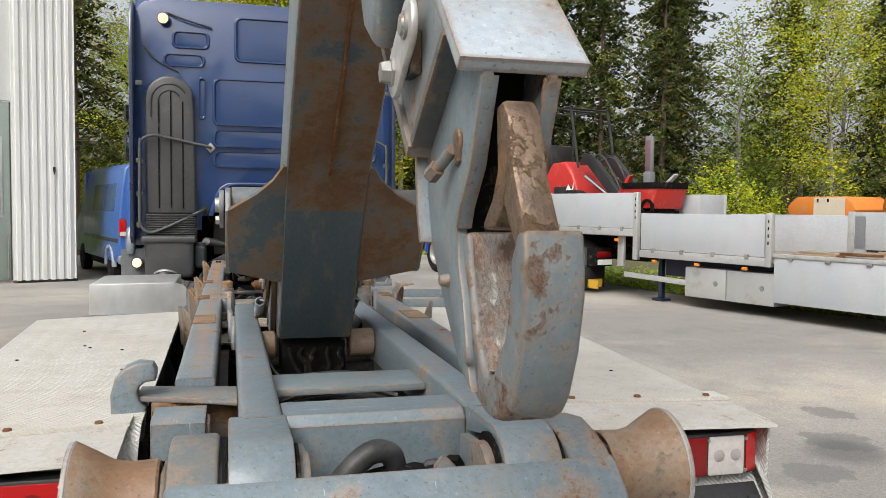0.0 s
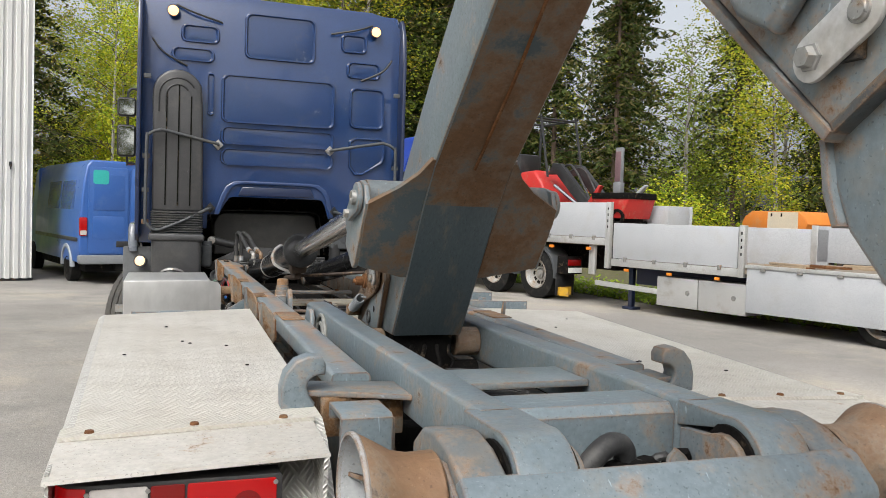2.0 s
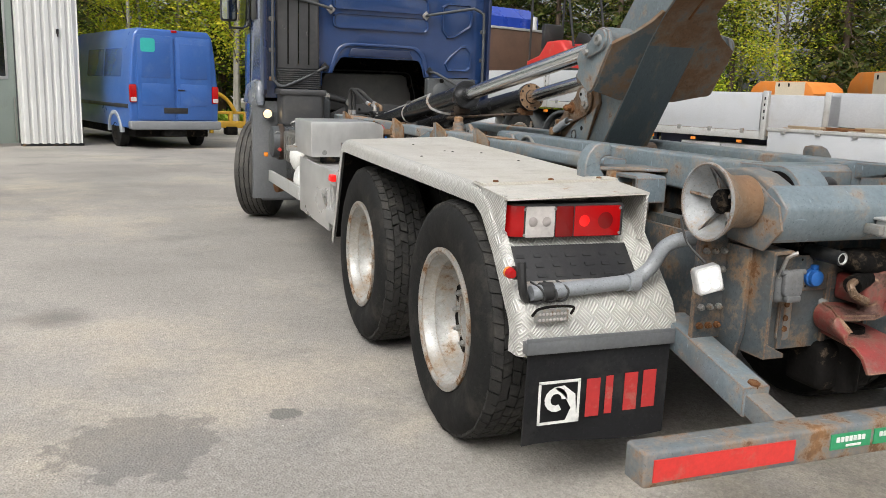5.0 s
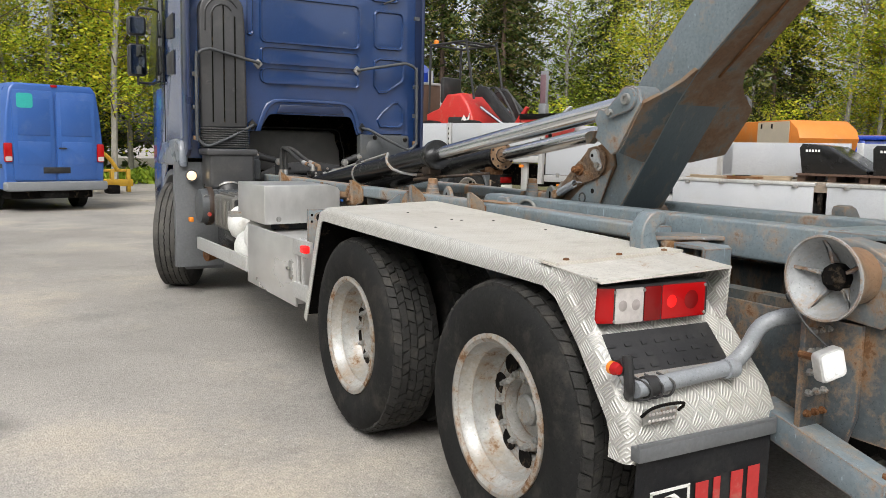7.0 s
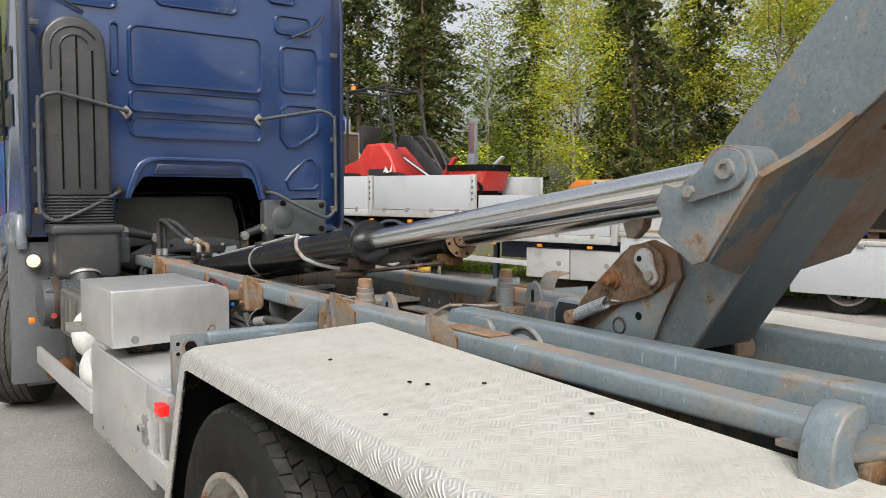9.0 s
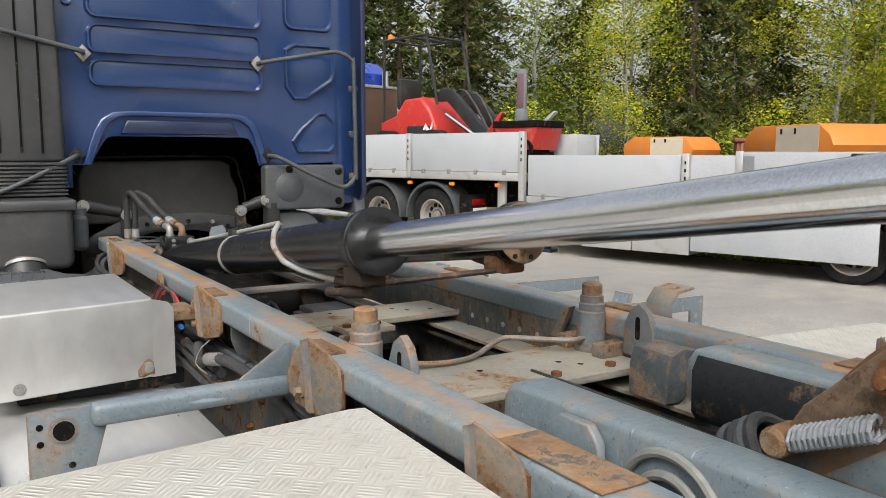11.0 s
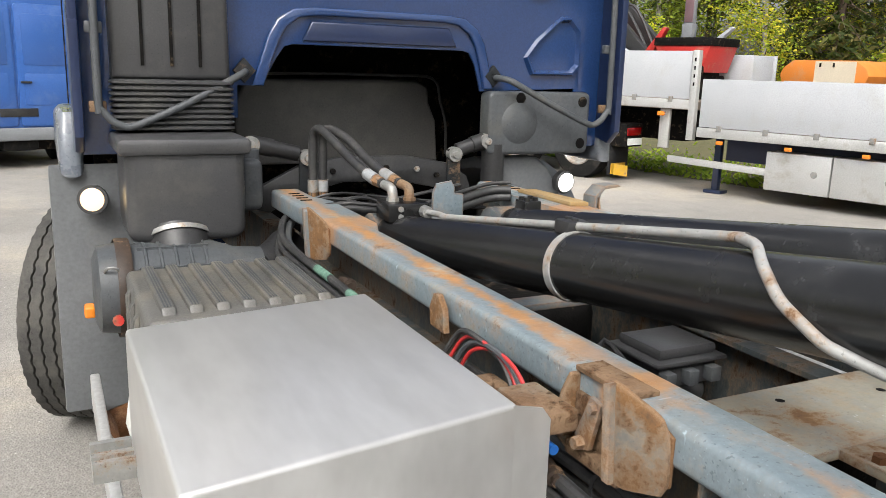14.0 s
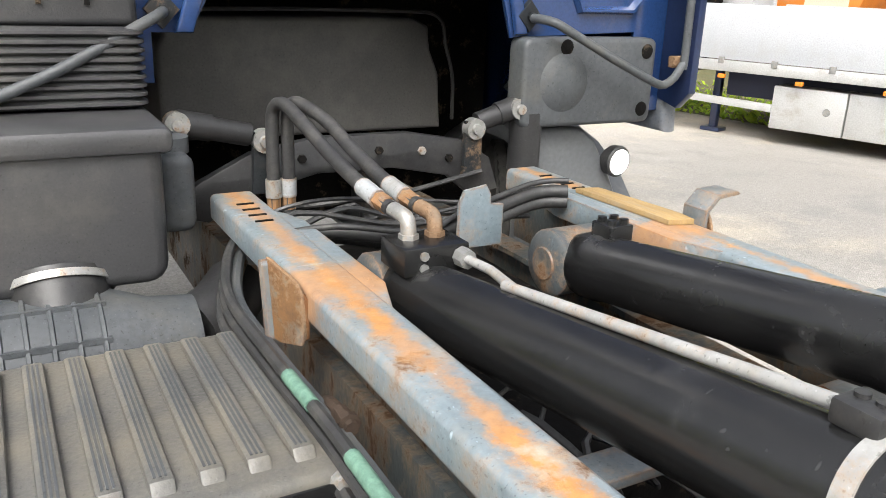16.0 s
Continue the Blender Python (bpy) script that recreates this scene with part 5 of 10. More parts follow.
# socket panel, strap plate and bolts on the crossmember
bm = NB()
prism(bm, rrect(-0.39, 0.40, 0.735, 0.865, 0.012), -0.829, -0.8205, "y", 0.002)
pan = part("socket_panel", bm, GREY_SHADED, truck, "grey pierced socket panel, darkened for shade")
for k in range(10):
    bm = NB()
    lathe(bm, [(-0.0296, 0.005), (-0.0291, 0)], (-0.25 + 0.026 * k, -0.80, 0.85 if k % 2 else 0.752), (0, 1, 0), 8)
    part("panel_hole", bm, GRIME_SHADE, pan)
bm = NB()
prism(bm, rrect(-0.305, -0.245, 0.555, 0.735, 0.02), -0.829, -0.8205, "y", 0.002)
stp = part("strap_plate", bm, GREY_WORN, truck)
for z in (0.60, 0.64, 0.69):
    bm = NB()
    lathe(bm, [(-0.829, 0.012), (-0.838, 0.010), (-0.838, 0)], (-0.275, 0, z), (0, 1, 0), 8)
    part("rusty_bolt", bm, RUST, stp)
for x, z in ((-0.10, 0.68), (0.32, 0.72), (0.30, 0.60), (-0.37, 0.60)):
    bm = NB()
    lathe(bm, [(-0.82, 0.022), (-0.835, 0.018), (-0.842, 0.010), (-0.842, 0)], (x, 0, z), (0, 1, 0), 10)
    part("round_bolt", bm, GREY_WORN, cross)
# sockets and couplings
def round_socket(x, z, r, m, m2, y=-0.82, n=0.10):
    bm = NB()
    lathe(bm, [(0, r), (-n, r), (-n, r * 0.8), (-n + 0.015, r * 0.72), (-n + 0.02, 0)], (x, y, z), (0, 1, 0), 20)
    a = part("coupling", bm, m, truck)
    bm = NB()
    lathe(bm, [(-n - 0.002, r * 0.80), (-n - 0.003, r * 0.70), (-n + 0.006, r * 0.56)], (x, y, z), (0, 1, 0), 16)
    part("coupling_ring", bm, m2, a)
    bm = NB()
    lathe(bm, [(-n + 0.004, r * 0.60), (-n + 0.007, 0)], (x, y, z), (0, 1, 0), 16)
    part("coupling_bore", bm, GRIME_SHADE, a)


round_socket(-0.17, 0.875, 0.026, FRAME, ALU, -0.80, 0.15)
round_socket(0.20, 0.885, 0.032, RUST_OCHRE, ALU, -0.80, 0.15)
bm = NB()
lathe(bm, [(0, 0.034), (-0.012, 0.034), (-0.014, 0.030), (-0.030, 0.028), (-0.034, 0.022), (-0.035, 0)], (-0.175, -0.829, 0.785), (0, 1, 0), 20)
bbox(bm, -0.187, -0.163, -0.850, -0.83, 0.812, 0.832, 0.004)
part("blue_cap", bm, BLUE_CAP, truck, "blue plastic socket cap")
bm = NB()
lathe(bm, [(0, 0.03), (-0.004, 0.03), (-0.003, 0.0)], (-0.085, -0.824, 0.79), (0, 1, 0), 16)
part("empty_socket_hole", bm, GRIME_SHADE, truck)
for x, z in ((-0.335, 0.775), (0.165, 0.80)):
    bm = NB()
    bbox(bm, x - 0.055, x + 0.055, -0.90, -0.82, z - 0.06, z + 0.045, 0.018, 3)
    prism(bm, rrect(x - 0.040, x + 0.040, z - 0.035, z + 0.055, 0.02), -0.918, -0.895, "y", 0.006, 2)
    bbox(bm, x - 0.030, x + 0.030, -0.926, -0.90, z - 0.052, z - 0.030, 0.006, 2)
    cyl(bm, (x - 0.05, -0.905, z + 0.05), (x + 0.05, -0.905, z + 0.05), 0.010, seg=12)
    box = part("trailer_socket", bm, SOCKET, truck, "grey trailer socket with hinged cover")
    bm = NB()
    kinked(bm, [(x - 0.045, -0.89, z + 0.03), (x - 0.045, -0.92, z + 0.11), (x - 0.02, -0.94, z + 0.125)], 0.007)
    part("handle", bm, ZINC, box)
bm = NB()
bbox(bm, 0.22, 0.36, -0.90, -0.82, 0.745, 0.83, 0.01)
bbox(bm, 0.28, 0.345, -0.915, -0.89, 0.755, 0.82, 0.008)
part("connector_box", bm, PLASTIC, truck)
# camera housing on the rear tube
bm = NB()
bbox(bm, -0.065, 0.075, -1.035, -0.97, 0.955, 1.015, 0.008, 2)
bbox(bm, -0.075, 0.085, -1.045, -0.965, 1.012, 1.022, 0.004)
camera_box = part("camera_housing", bm, ALU, truck, "small silver camera housing")
bm = NB()
lathe(bm, [(0, 0.024), (-0.006, 0.024), (-0.006, 0.014), (0.004, 0.012), (0.004, 0)], (-0.04, -1.035, 0.985), (0, 1, 0), 16)
part("lens_ring", bm, PLASTIC_GREY, camera_box)
bm = NB()
bbox(bm, -0.10, -0.075, -1.02, -0.955, 0.965, 1.0, 0.004)
part("mount", bm, ZINC, camera_box)
bm = NB()
for k in range(5):
    bbox(bm, 0.006 + 0.012 * k, 0.014 + 0.012 * k, -1.0362, -1.035, 0.968, 0.98)
part("marking", bm, GRIME_SHADE, camera_box)

# underride bar
bm = NB()
bbox(bm, -1.13, 1.13, -1.26, -1.16, 0.315, 0.425, 0.012, 3)
bar = part("underride_bar", bm, GREY_WORN, truck, "grey underride bar with red and white marking")
for x0, x1, m in ((-1.10, -0.60, RED_TAPE), (0.62, 1.10, RED_TAPE)):
    bm = NB()
    bbox(bm, x0, x1, -1.264, -1.26, 0.335, 0.402)
    part("marking_tape", bm, m, bar, "red reflective tape")
for x0, x1 in ((-0.46, -0.30), (-0.285, -0.125)):
    bm = NB()
    bbox(bm, x0, x1, -1.264, -1.26, 0.35, 0.40)
    part("sticker", bm, GREEN_TAG, bar, "green sticker with white marks")
    for xa, xb, za, zb in [(x0 + 0.02 + 0.017 * k, x0 + 0.032 + 0.017 * k, 0.374, 0.390) for k in range(7)] + [(x0 + 0.06, x0 + 0.12, 0.357, 0.364)]:
        bm = NB()
        bbox(bm, xa, xb, -1.2665, -1.264, za, zb)
        part("sticker_mark", bm, MARK_WHITE, bar)
bm = NB()
for k in range(16):
    bbox(bm, -0.06 + 0.026 * k, -0.042 + 0.026 * k, -1.2635, -1.26, 0.362, 0.378 + 0.006 * (k % 3))
part("faint_marks", bm, GRIME_SHADE, bar)
for s in (-1, 1):
    bm = NB()
    prism(bm, [(-0.55, 0.60), (-0.55, 0.50), (-1.02, 0.375), (-1.02, 0.475)], s * 0.54 - 0.055, s * 0.54 + 0.055, "x", 0.008)
    arm1 = part("bar_support", bm, GREY, truck)
    bm = NB()
    prism(bm, [(-0.98, 0.462), (-0.98, 0.395), (-1.17, 0.335), (-1.17, 0.415)], s * 0.54 - 0.045, s * 0.54 + 0.045, "x", 0.006)
    part("slide", bm, GREY_WORN, arm1)
    bm = NB()
    lathe(bm, [(0, 0.022), (0.012, 0.021), (0.012, 0)], (s * 0.54, -1.0, 0.474), (0, -0.25, 1), 6)
    part("bolt_head", bm, RUST, arm1)

# hook lift arm -----------------------------------------------------------------------
AX0, AX1 = -0.165, 0.115
under = [(0.655, 1.15), (0.47, 1.42), (0.32, 1.64), (0.22, 1.76), (-0.06, 2.00), (-0.36, 2.27), (-1.05, 2.90)]
upper = [(-0.80, 3.10), (0.02, 2.30), (0.28, 2.05), (0.56, 1.75), (0.74, 1.42), (0.85, 1.15)]
bm = NB()
prism(bm, under + upper, AX0, AX1, "x", 0.008)
jib = part("lift_arm", bm, GREY_CLEAN, truck, "tall grey lift arm with rusted underside")
for lo_, hi_, mat_, nm_, lb_ in ((0, 2, ARM_FOOT, "foot_underside", "dark grey arm foot with a brown streak"), (2, 6, ARM_RUST, "rusted_underside", "brown rusted underside of the arm")):
  bm = NB()
  for (y0, z0), (y1, z1) in zip(under[lo_:hi_], under[lo_ + 1:hi_ + 1]):
    d = Vector((0, y1 - y0, z1 - z0)).normalized()
    nrm = Vector((0, -d.z, d.y))
    if nrm.y > 0:
        nrm = -nrm
    o = nrm * 0.004
    vs = [bm.verts.new((x, y + o.y, z + o.z)) for x, y, z in ((AX0 + 0.008, y0, z0), (AX1 - 0.008, y0, z0), (AX1 - 0.008, y1, z1), (AX0 + 0.008, y1, z1))]
    bm.faces.new(vs)
  bmesh.ops.remove_doubles(bm, verts=bm.verts, dist=0.012)
  part(nm_, bm, mat_, jib, lb_)
# weld seam down the middle of the underside
bm = NB()
kinked(bm, [(-0.022, 0.213, 1.758), (-0.020, -0.065, 1.995), (-0.024, -0.36, 2.265), (-0.022, -1.0, 2.85)], 0.006, 6)
part("weld_seam", bm, RUST, jib)
# wings with the cylinder pins
for s in (-1, 1):
    bm = NB()
    x_in = AX0 + 0.004 if s < 0 else AX1 - 0.004
    xo = s * 0.345 - 0.005
    # under plate in three strips, following the arm, with a hollow upper edge
    rows_ = [(0.50, 1.38, 0.10), (0.47, 1.42, 0.96), (0.36, 1.58, 1.0), (0.325, 1.635, 0.98), (0.28, 1.69, 0.5), (0.24, 1.735, 0.22), (0.20, 1.78, 0.06)]
    vs = []
    for y, z, k in rows_:
        vs.append([bm.verts.new((x_in + (xo - x_in) * t * k, y, z)) for t in (0.0, 0.5, 1.0)])
    top = []
    for A, B in zip(vs, vs[1:]):
        for i in range(2):
            top.append(bm.faces.new((A[i], A[i + 1], B[i + 1], B[i])))
    ext = bmesh.ops.extrude_face_region(bm, geom=top)
    bmesh.ops.translate(bm, verts=[g for g in ext["geom"] if isinstance(g, bmesh.types.BMVert)], vec=(0, 0.016, 0.010))
    bmesh.ops.recalc_face_normals(bm, faces=bm.faces)
    part("wing_plate", bm, ARM_RUST, jib, "rusty wing plate under the cylinder pin")
    bm = NB()
    prism(bm, [(0.611, 1.622), (0.638, 1.569), (0.613, 1.532), (0.628, 1.488), (0.512, 1.412), (0.475, 1.425), (0.335, 1.635), (0.36, 1.70), (0.42, 1.715), (0.47, 1.68), (0.533, 1.622), (0.575, 1.612)], xo - s * 0.012, xo + s * 0.006, "x", 0.003)
    part("wing_cheek", bm, GREY, jib)
    bm = NB()
    cyl(bm, (s * 0.19, 0.43, 1.66), (s * 0.352, 0.43, 1.66), 0.036)
    lathe(bm, [(s * 0.20, 0), (s * 0.20, 0.058), (s * 0.335, 0.058), (s * 0.335, 0)], (0, 0.43, 1.66), (1, 0, 0), 20)
    lathe(bm, [(s * 0.340, 0.0), (s * 0.340, 0.060), (s * 0.356, 0.058), (s * 0.358, 0.0)], (0, 0.43, 1.655), (1, 0, 0), 20)
    part("pin_boss", bm, GREY_WORN, jib)
    bm = NB()
    prism(bm, fan(0.404, 1.655, 0.052, 58, 245, 10) + fan(0.509, 1.601, 0.028, 235, 420, 8), xo + s * 0.01, xo + s * 0.026, "x", 0.003)
    lk = part("pin_lock_plate", bm, GREY_CLEAN, jib)
    bm = NB()
    lathe(bm, [(0, 0.026), (s * 0.014, 0.024), (s * 0.014, 0.013), (s * 0.005, 0.012), (s * 0.005, 0)], (xo + s * 0.026, 0.404, 1.655), (1, 0, 0), 18)
    part("pin_end", bm, ZINC, lk)
    bm = NB()
    lathe(bm, [(0, 0.017), (s * 0.014, 0.016), (s * 0.014, 0)], (xo + s * 0.026, 0.509, 1.601), (1, 0, 0), 6)
    part("bolt_head", bm, ZINC, lk)
# lever plate, link, spring and pins at the arm's foot
for s in (-1, 1):
    xf = -0.176 if s < 0 else 0.126
    bm = NB()
    prism(bm, [(1.125, 1.150), (1.105, 1.20), (0.98, 1.345), (0.90, 1.42), (0.86, 1.44), (0.79, 1.46), (0.70, 1.43), (0.68, 1.36), (0.80, 1.145)], xf - 0.009, xf + 0.009, "x", 0.003)
    lev = part("lever_plate", bm, ARM_RUST, truck, "brown rusty lever plate at the arm's foot")
    bm = NB()
    prism(bm, [(1.03, 1.155), (0.895, 1.258), (0.75, 1.310), (0.69, 1.35), (0.78, 1.148)], xf + s * 0.009, xf + s * 0.014, "x", 0.001)
    part("lever_cover", bm, GREY_CLEAN, lev)
    bm = NB()
    prism(bm, [(1.095, 1.195), (1.06, 1.255), (0.955, 1.355), (0.93, 1.375), (0.90, 1.365), (0.89, 1.40), (0.86, 1.44), (0.80, 1.452), (0.745, 1.425), (0.727, 1.389), (0.735, 1.335), (0.775, 1.298), (0.837, 1.276), (0.90, 1.258), (1.0, 1.225), (1.075, 1.182)], xf + s * 0.018, xf + s * 0.030, "x", 0.003)
    part("lever", bm, LATCH, lev, "dark scuffed rust-bitten lever")
    bm = NB()
    prism(bm, fan(0.796, 1.400, 0.036, -10, 190, 10) + fan(0.765, 1.352, 0.025, 170, 370, 8), xf + s * 0.032, xf + s * 0.044, "x", 0.004, 2)
    link_ = part("lever_link", bm, ROLLER_IN, lev, "pale worn link plate")
    for y, z, r, dx, m in ((0.808, 1.404, 0.010, 0.0455, GRIME_SHADE), (0.768, 1.357, 0.016, 0.054, ZINC)):
        bm = NB()
        lathe(bm, [(0.04 * s, r), (dx * s, r * 0.9), (dx * s, 0)], (xf, y, z), (1, 0, 0), 12)
        part("link_pin", bm, m, link_)
    bm = NB()
    lathe(bm, [(0.028 * s, 0.032), (0.040 * s, 0.030), (0.042 * s, 0.020), (0.070 * s, 0.018), (0.072 * s, 0.010), (0.080 * s, 0.009), (0.080 * s, 0)], (xf, 0.919, 1.331), (1, 0, 0), 10)
    part("lever_pin", bm, RUST, lev)
    bm = NB()
    prism(bm, [(0.875, 1.507), (0.845, 1.522), (0.793, 1.525), (0.80, 1.495), (0.835, 1.462), (0.858, 1.462)], xf + s * 0.004, xf + s * 0.045, "x", 0.004)
    part("stop_block", bm, PLATE_RUST, lev)
    bm = NB()
    lathe(bm, [(0.0142 * s, 0.013), (0.0148 * s, 0)], (xf, 0.832, 1.227), (1, 0, 0), 14)
    part("drilled_hole", bm, GRIME_SHADE, lev)
    bm = NB()
    pipe(bm, [(xf + s * 0.016, y, z) for y, z in fan(0.907, 1.189, 0.024, 0, 352, 14)], 0.004, 6, 2)
    part("rubber_ring", bm, HOSE, lev)
    bm = NB()
    lathe(bm, [(0.010 * s, 0.026), (0.060 * s, 0.024), (0.066 * s, 0.018), (0.066 * s, 0)], (xf, 1.085, 1.196), (1, 0, 0), 12)
    part("spring_pin", bm, PLATE_RUST, lev)
    bm = NB()
    pts = []
    a, b = Vector((xf + s * 0.045, 1.062, 1.206)), Vector((xf + s * 0.045, 0.935, 1.260))
    for k in range(15 * 8 + 1):
        an = 2 * math.pi * k / 8
        pts.append(a.lerp(b, k / 120) + Vector((math.cos(an) * 0.019, 0, math.sin(an) * 0.019)))
    pipe(bm, [Vector((xf + s * 0.045, 1.090, 1.196))] + pts + [b + Vector((0, -0.02, 0.008)), b + Vector((-s * 0.02, -0.04, 0.006))], 0.0036, 5, 1)
    part("coil_spring", bm, PIPE_GREY, lev, "pale grey coil spring")
# pivot blackened so that it sinks into the cavity's shade
bm = NB()
cyl(bm, (-0.22, 0.76, 0.99), (0.22, 0.76, 0.99), 0.04)
part("arm_pivot", bm, GRIME_SHADE, truck)
for x0, x1 in ((-0.222, -0.168), (0.118, 0.222)):
    bm = NB()
    lathe(bm, [(x0, 0.0), (x0, 0.050), (x0 + 0.006, 0.057), (x1 - 0.006, 0.057), (x1, 0.050), (x1, 0)], (0, 0.76, 1.105), (1, 0, 0), 28)
    part("pivot_bush", bm, ROLLER, truck, "rusty pivot bush of the arm")
# black box standing in for the dark cavity below the foot
bm = NB()
bbox(bm, -0.15, 0.10, 0.70, 0.86, 0.975, 1.149, 0.02, 2)
part("foot_core", bm, GRIME_SHADE, truck)
rnd = random.Random(17)
for k in range(5):
    bm = NB()
    x = -0.12 + 0.05 * k
    pipe(bm, [(x, 0.69, 1.10), (x + rnd.uniform(-.02, .02), 0.655, 1.08), (x + rnd.uniform(-.03, .03), 0.645, 1.04), (x + rnd.uniform(-.05, .05), 0.62, 0.99), (x, 0.60, 0.95)], rnd.choice((0.006, 0.009)), 7, 4)
    part("foot_hose", bm, GRIME_SHADE, truck)
# thin cable run along the cross plate and beam
bm = NB()
pipe(bm, [(-0.225, 1.68, 1.168), (-0.226, 1.5, 1.170), (-0.227, 1.2, 1.167), (-0.226, 0.7, 1.162), (-0.20, 0.10, 1.128), (-0.1, -0.03, 1.126), (0.1, -0.028, 1.126), (0.20, -0.03, 1.128)], 0.0034, 6, 8)
part("edge_cable", bm, HOSE, truck)
bm = NB()
for r, x in ((0.105, -0.327), (0.070, -0.330)):
    pipe(bm, [(x, y, z) for y, z in fan(1.20, 1.052, r, 190, -10, 10)], 0.009, 8, 2)
part("cable_loop", bm, CREAM_HOSE, truck, "pale cable looped beside the beam")
bm = NB()
prism(bm, [(1.33, 1.03), (1.34, 1.135), (1.365, 1.163), (1.44, 1.163), (1.475, 1.135), (1.48, 1.03)], -0.352, -0.330, "x", 0.006, 3)
part("stop_plate", bm, GREY, truck)
# shaped stop, and a dark plate that paints shade on the far beam
bm = NB()
prism(bm, [(0.300, 0.975), (0.300, 1.06), (0.315, 1.105), (0.36, 1.118), (0.41, 1.11), (0.42, 1.05), (0.39, 0.99), (0.35, 0.972)], 1.78, 1.92, "y", 0.008)
part("shaped_stop", bm, GREY_SHADED, truck)
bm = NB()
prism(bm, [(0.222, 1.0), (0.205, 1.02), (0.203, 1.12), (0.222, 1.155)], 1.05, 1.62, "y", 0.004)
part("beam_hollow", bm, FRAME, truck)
for k in range(4):
    bm = NB()
    pipe(bm, [(0.18, 1.30 - 0.03 * k, 1.02), (0.05, 1.36 - 0.02 * k, 1.085 + 0.012 * k), (-0.08, 1.30 - 0.02 * k, 1.09 + 0.01 * k), (-0.17, 1.15 - 0.02 * k, 1.05)], 0.013, 8, 5)
    part("foot_hose", bm, HOSE if k % 2 else PLASTIC_GREY, truck)
# curled stop and L brackets outside the far rail
bm = NB()
prism(bm, [(0.566, 1.09), (0.568, 1.175), (0.600, 1.214), (0.664, 1.222), (0.676, 1.214), (0.664, 1.212), (0.606, 1.204), (0.578, 1.170), (0.576, 1.09)], 2.02, 2.12, "y", 0.003)
part("side_stop", bm, GREY_WORN, truck)
for y in (2.47, 3.06):
    bm = NB()
    prism(bm, [(0.566, 1.03), (0.566, 1.085), (1.24, 1.075), (1.24, 0.95), (1.17, 0.95), (1.17, 1.02)], y - 0.006, y + 0.006, "y", 0.002)
    sbk = part("side_bracket", bm, GREY, truck, "grey angled carrier bracket")
    # holes drawn as pale discs, daylight behind them put into the colour
    for x, z in ((1.205, 0.965), (1.225, 1.055), (1.20, 1.0)):
        bm = NB()
        lathe(bm, [(-0.007, 0.009), (-0.0075, 0)], (x, y, z), (0, 1, 0), 10)
        part("hole", bm, WHITE_PIPE, sbk)
rnd = random.Random(9)
for k in range(9):
    bm = NB()
    y = 0.05 + 0.06 * k
    pipe(bm, [(-0.22, y + rnd.uniform(-.05, .05), 1.0), (-0.08, y + rnd.uniform(-.06, .06), 1.03 + rnd.uniform(0, .03)), (0.08, y + rnd.uniform(-.06, .06), 1.03 + rnd.uniform(0, .03)), (0.22, y + rnd.uniform(-.05, .05), 1.0)], 0.011, 6, 3)
    part("arm_hose", bm, HOSE, truck, "black hydraulic hose")
bm = NB()
pipe(bm, [(-0.14, -0.62, 0.92), (-0.12, -0.70, 1.02), (-0.04, -0.70, 1.10), (0.02, -0.68, 1.08), (0.02, -0.66, 0.98), (-0.03, -0.64, 0.92)], 0.027, 10, 5)
part("corrugated_hose", bm, HOSE, truck, "looped black corrugated hose")
for k in range(5):
    bm = NB()
    pipe(bm, [(-0.16 + 0.05 * k, -0.62, 0.90), (-0.05 + 0.05 * k, -0.66 - 0.012 * k, 1.03 + 0.012 * k), (0.06 + 0.03 * k, -0.70, 1.05 - 0.012 * k), (0.17, -0.66 - 0.02 * k, 0.95)], 0.011, 8, 5)
    part("rear_hose", bm, HOSE if k % 2 else GRIME_SHADE, truck)
bm = NB()
prism(bm, [(0.10, 1.0), (0.105, 1.075), (0.125, 1.095), (0.145, 1.08), (0.17, 1.05), (0.215, 1.09), (0.235, 1.075), (0.235, 1.0)], -0.735, -0.72, "y", 0.003)
part("hinge_ear", bm, GREY_WORN, truck)

HOOK_AT = pose(0.014, 0.047, 0.031)
# hook boom, folded back down behind the arm
side = [(-1.406, 1.711), (-1.233, 1.869), (-1.007, 2.075), (-0.62, 2.46), (-0.75, 2.95), (-1.10, 2.93), (-1.20, 2.20), (-1.448, 1.949), (-1.576, 1.835)]
bm = NB()
prism(bm, side, -0.105, -0.090, "x", 0.003)
boom = part("hook_boom", bm, GREY, truck, "blue-grey welded hook boom with chipped edges", at=HOOK_AT)
bm = NB()
prism(bm, side, 0.032, 0.047, "x", 0.003)
part("boom_cheek", bm, GREY, boom)
bm = NB()
prism(bm, [(-1.640, 1.777), (-1.455, 1.952), (-1.18, 2.23), (-0.95, 2.75), (-0.965, 2.76), (-1.195, 2.25), (-1.468, 1.966), (-1.655, 1.79)], -0.108, 0.050, "x", 0.003)
part("boom_back_plate", bm, GREY_PALE, boom, "pale blue-grey back plate chipped at the edges")
bm = NB()
prism(bm, [(-1.408, 1.708), (-1.233, 1.862), (-1.007, 2.068), (-0.60, 2.47), (-0.59, 2.46), (-0.995, 2.056), (-1.222, 1.850), (-1.395, 1.694)], -0.112, 0.054, "x", 0.002)
part("boom_front_plate", bm, GREY_WORN, boom)
bm = NB()
# the boom's shaded lower face gets the darkened grey
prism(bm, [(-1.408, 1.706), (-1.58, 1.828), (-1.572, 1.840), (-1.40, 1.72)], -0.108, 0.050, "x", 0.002)
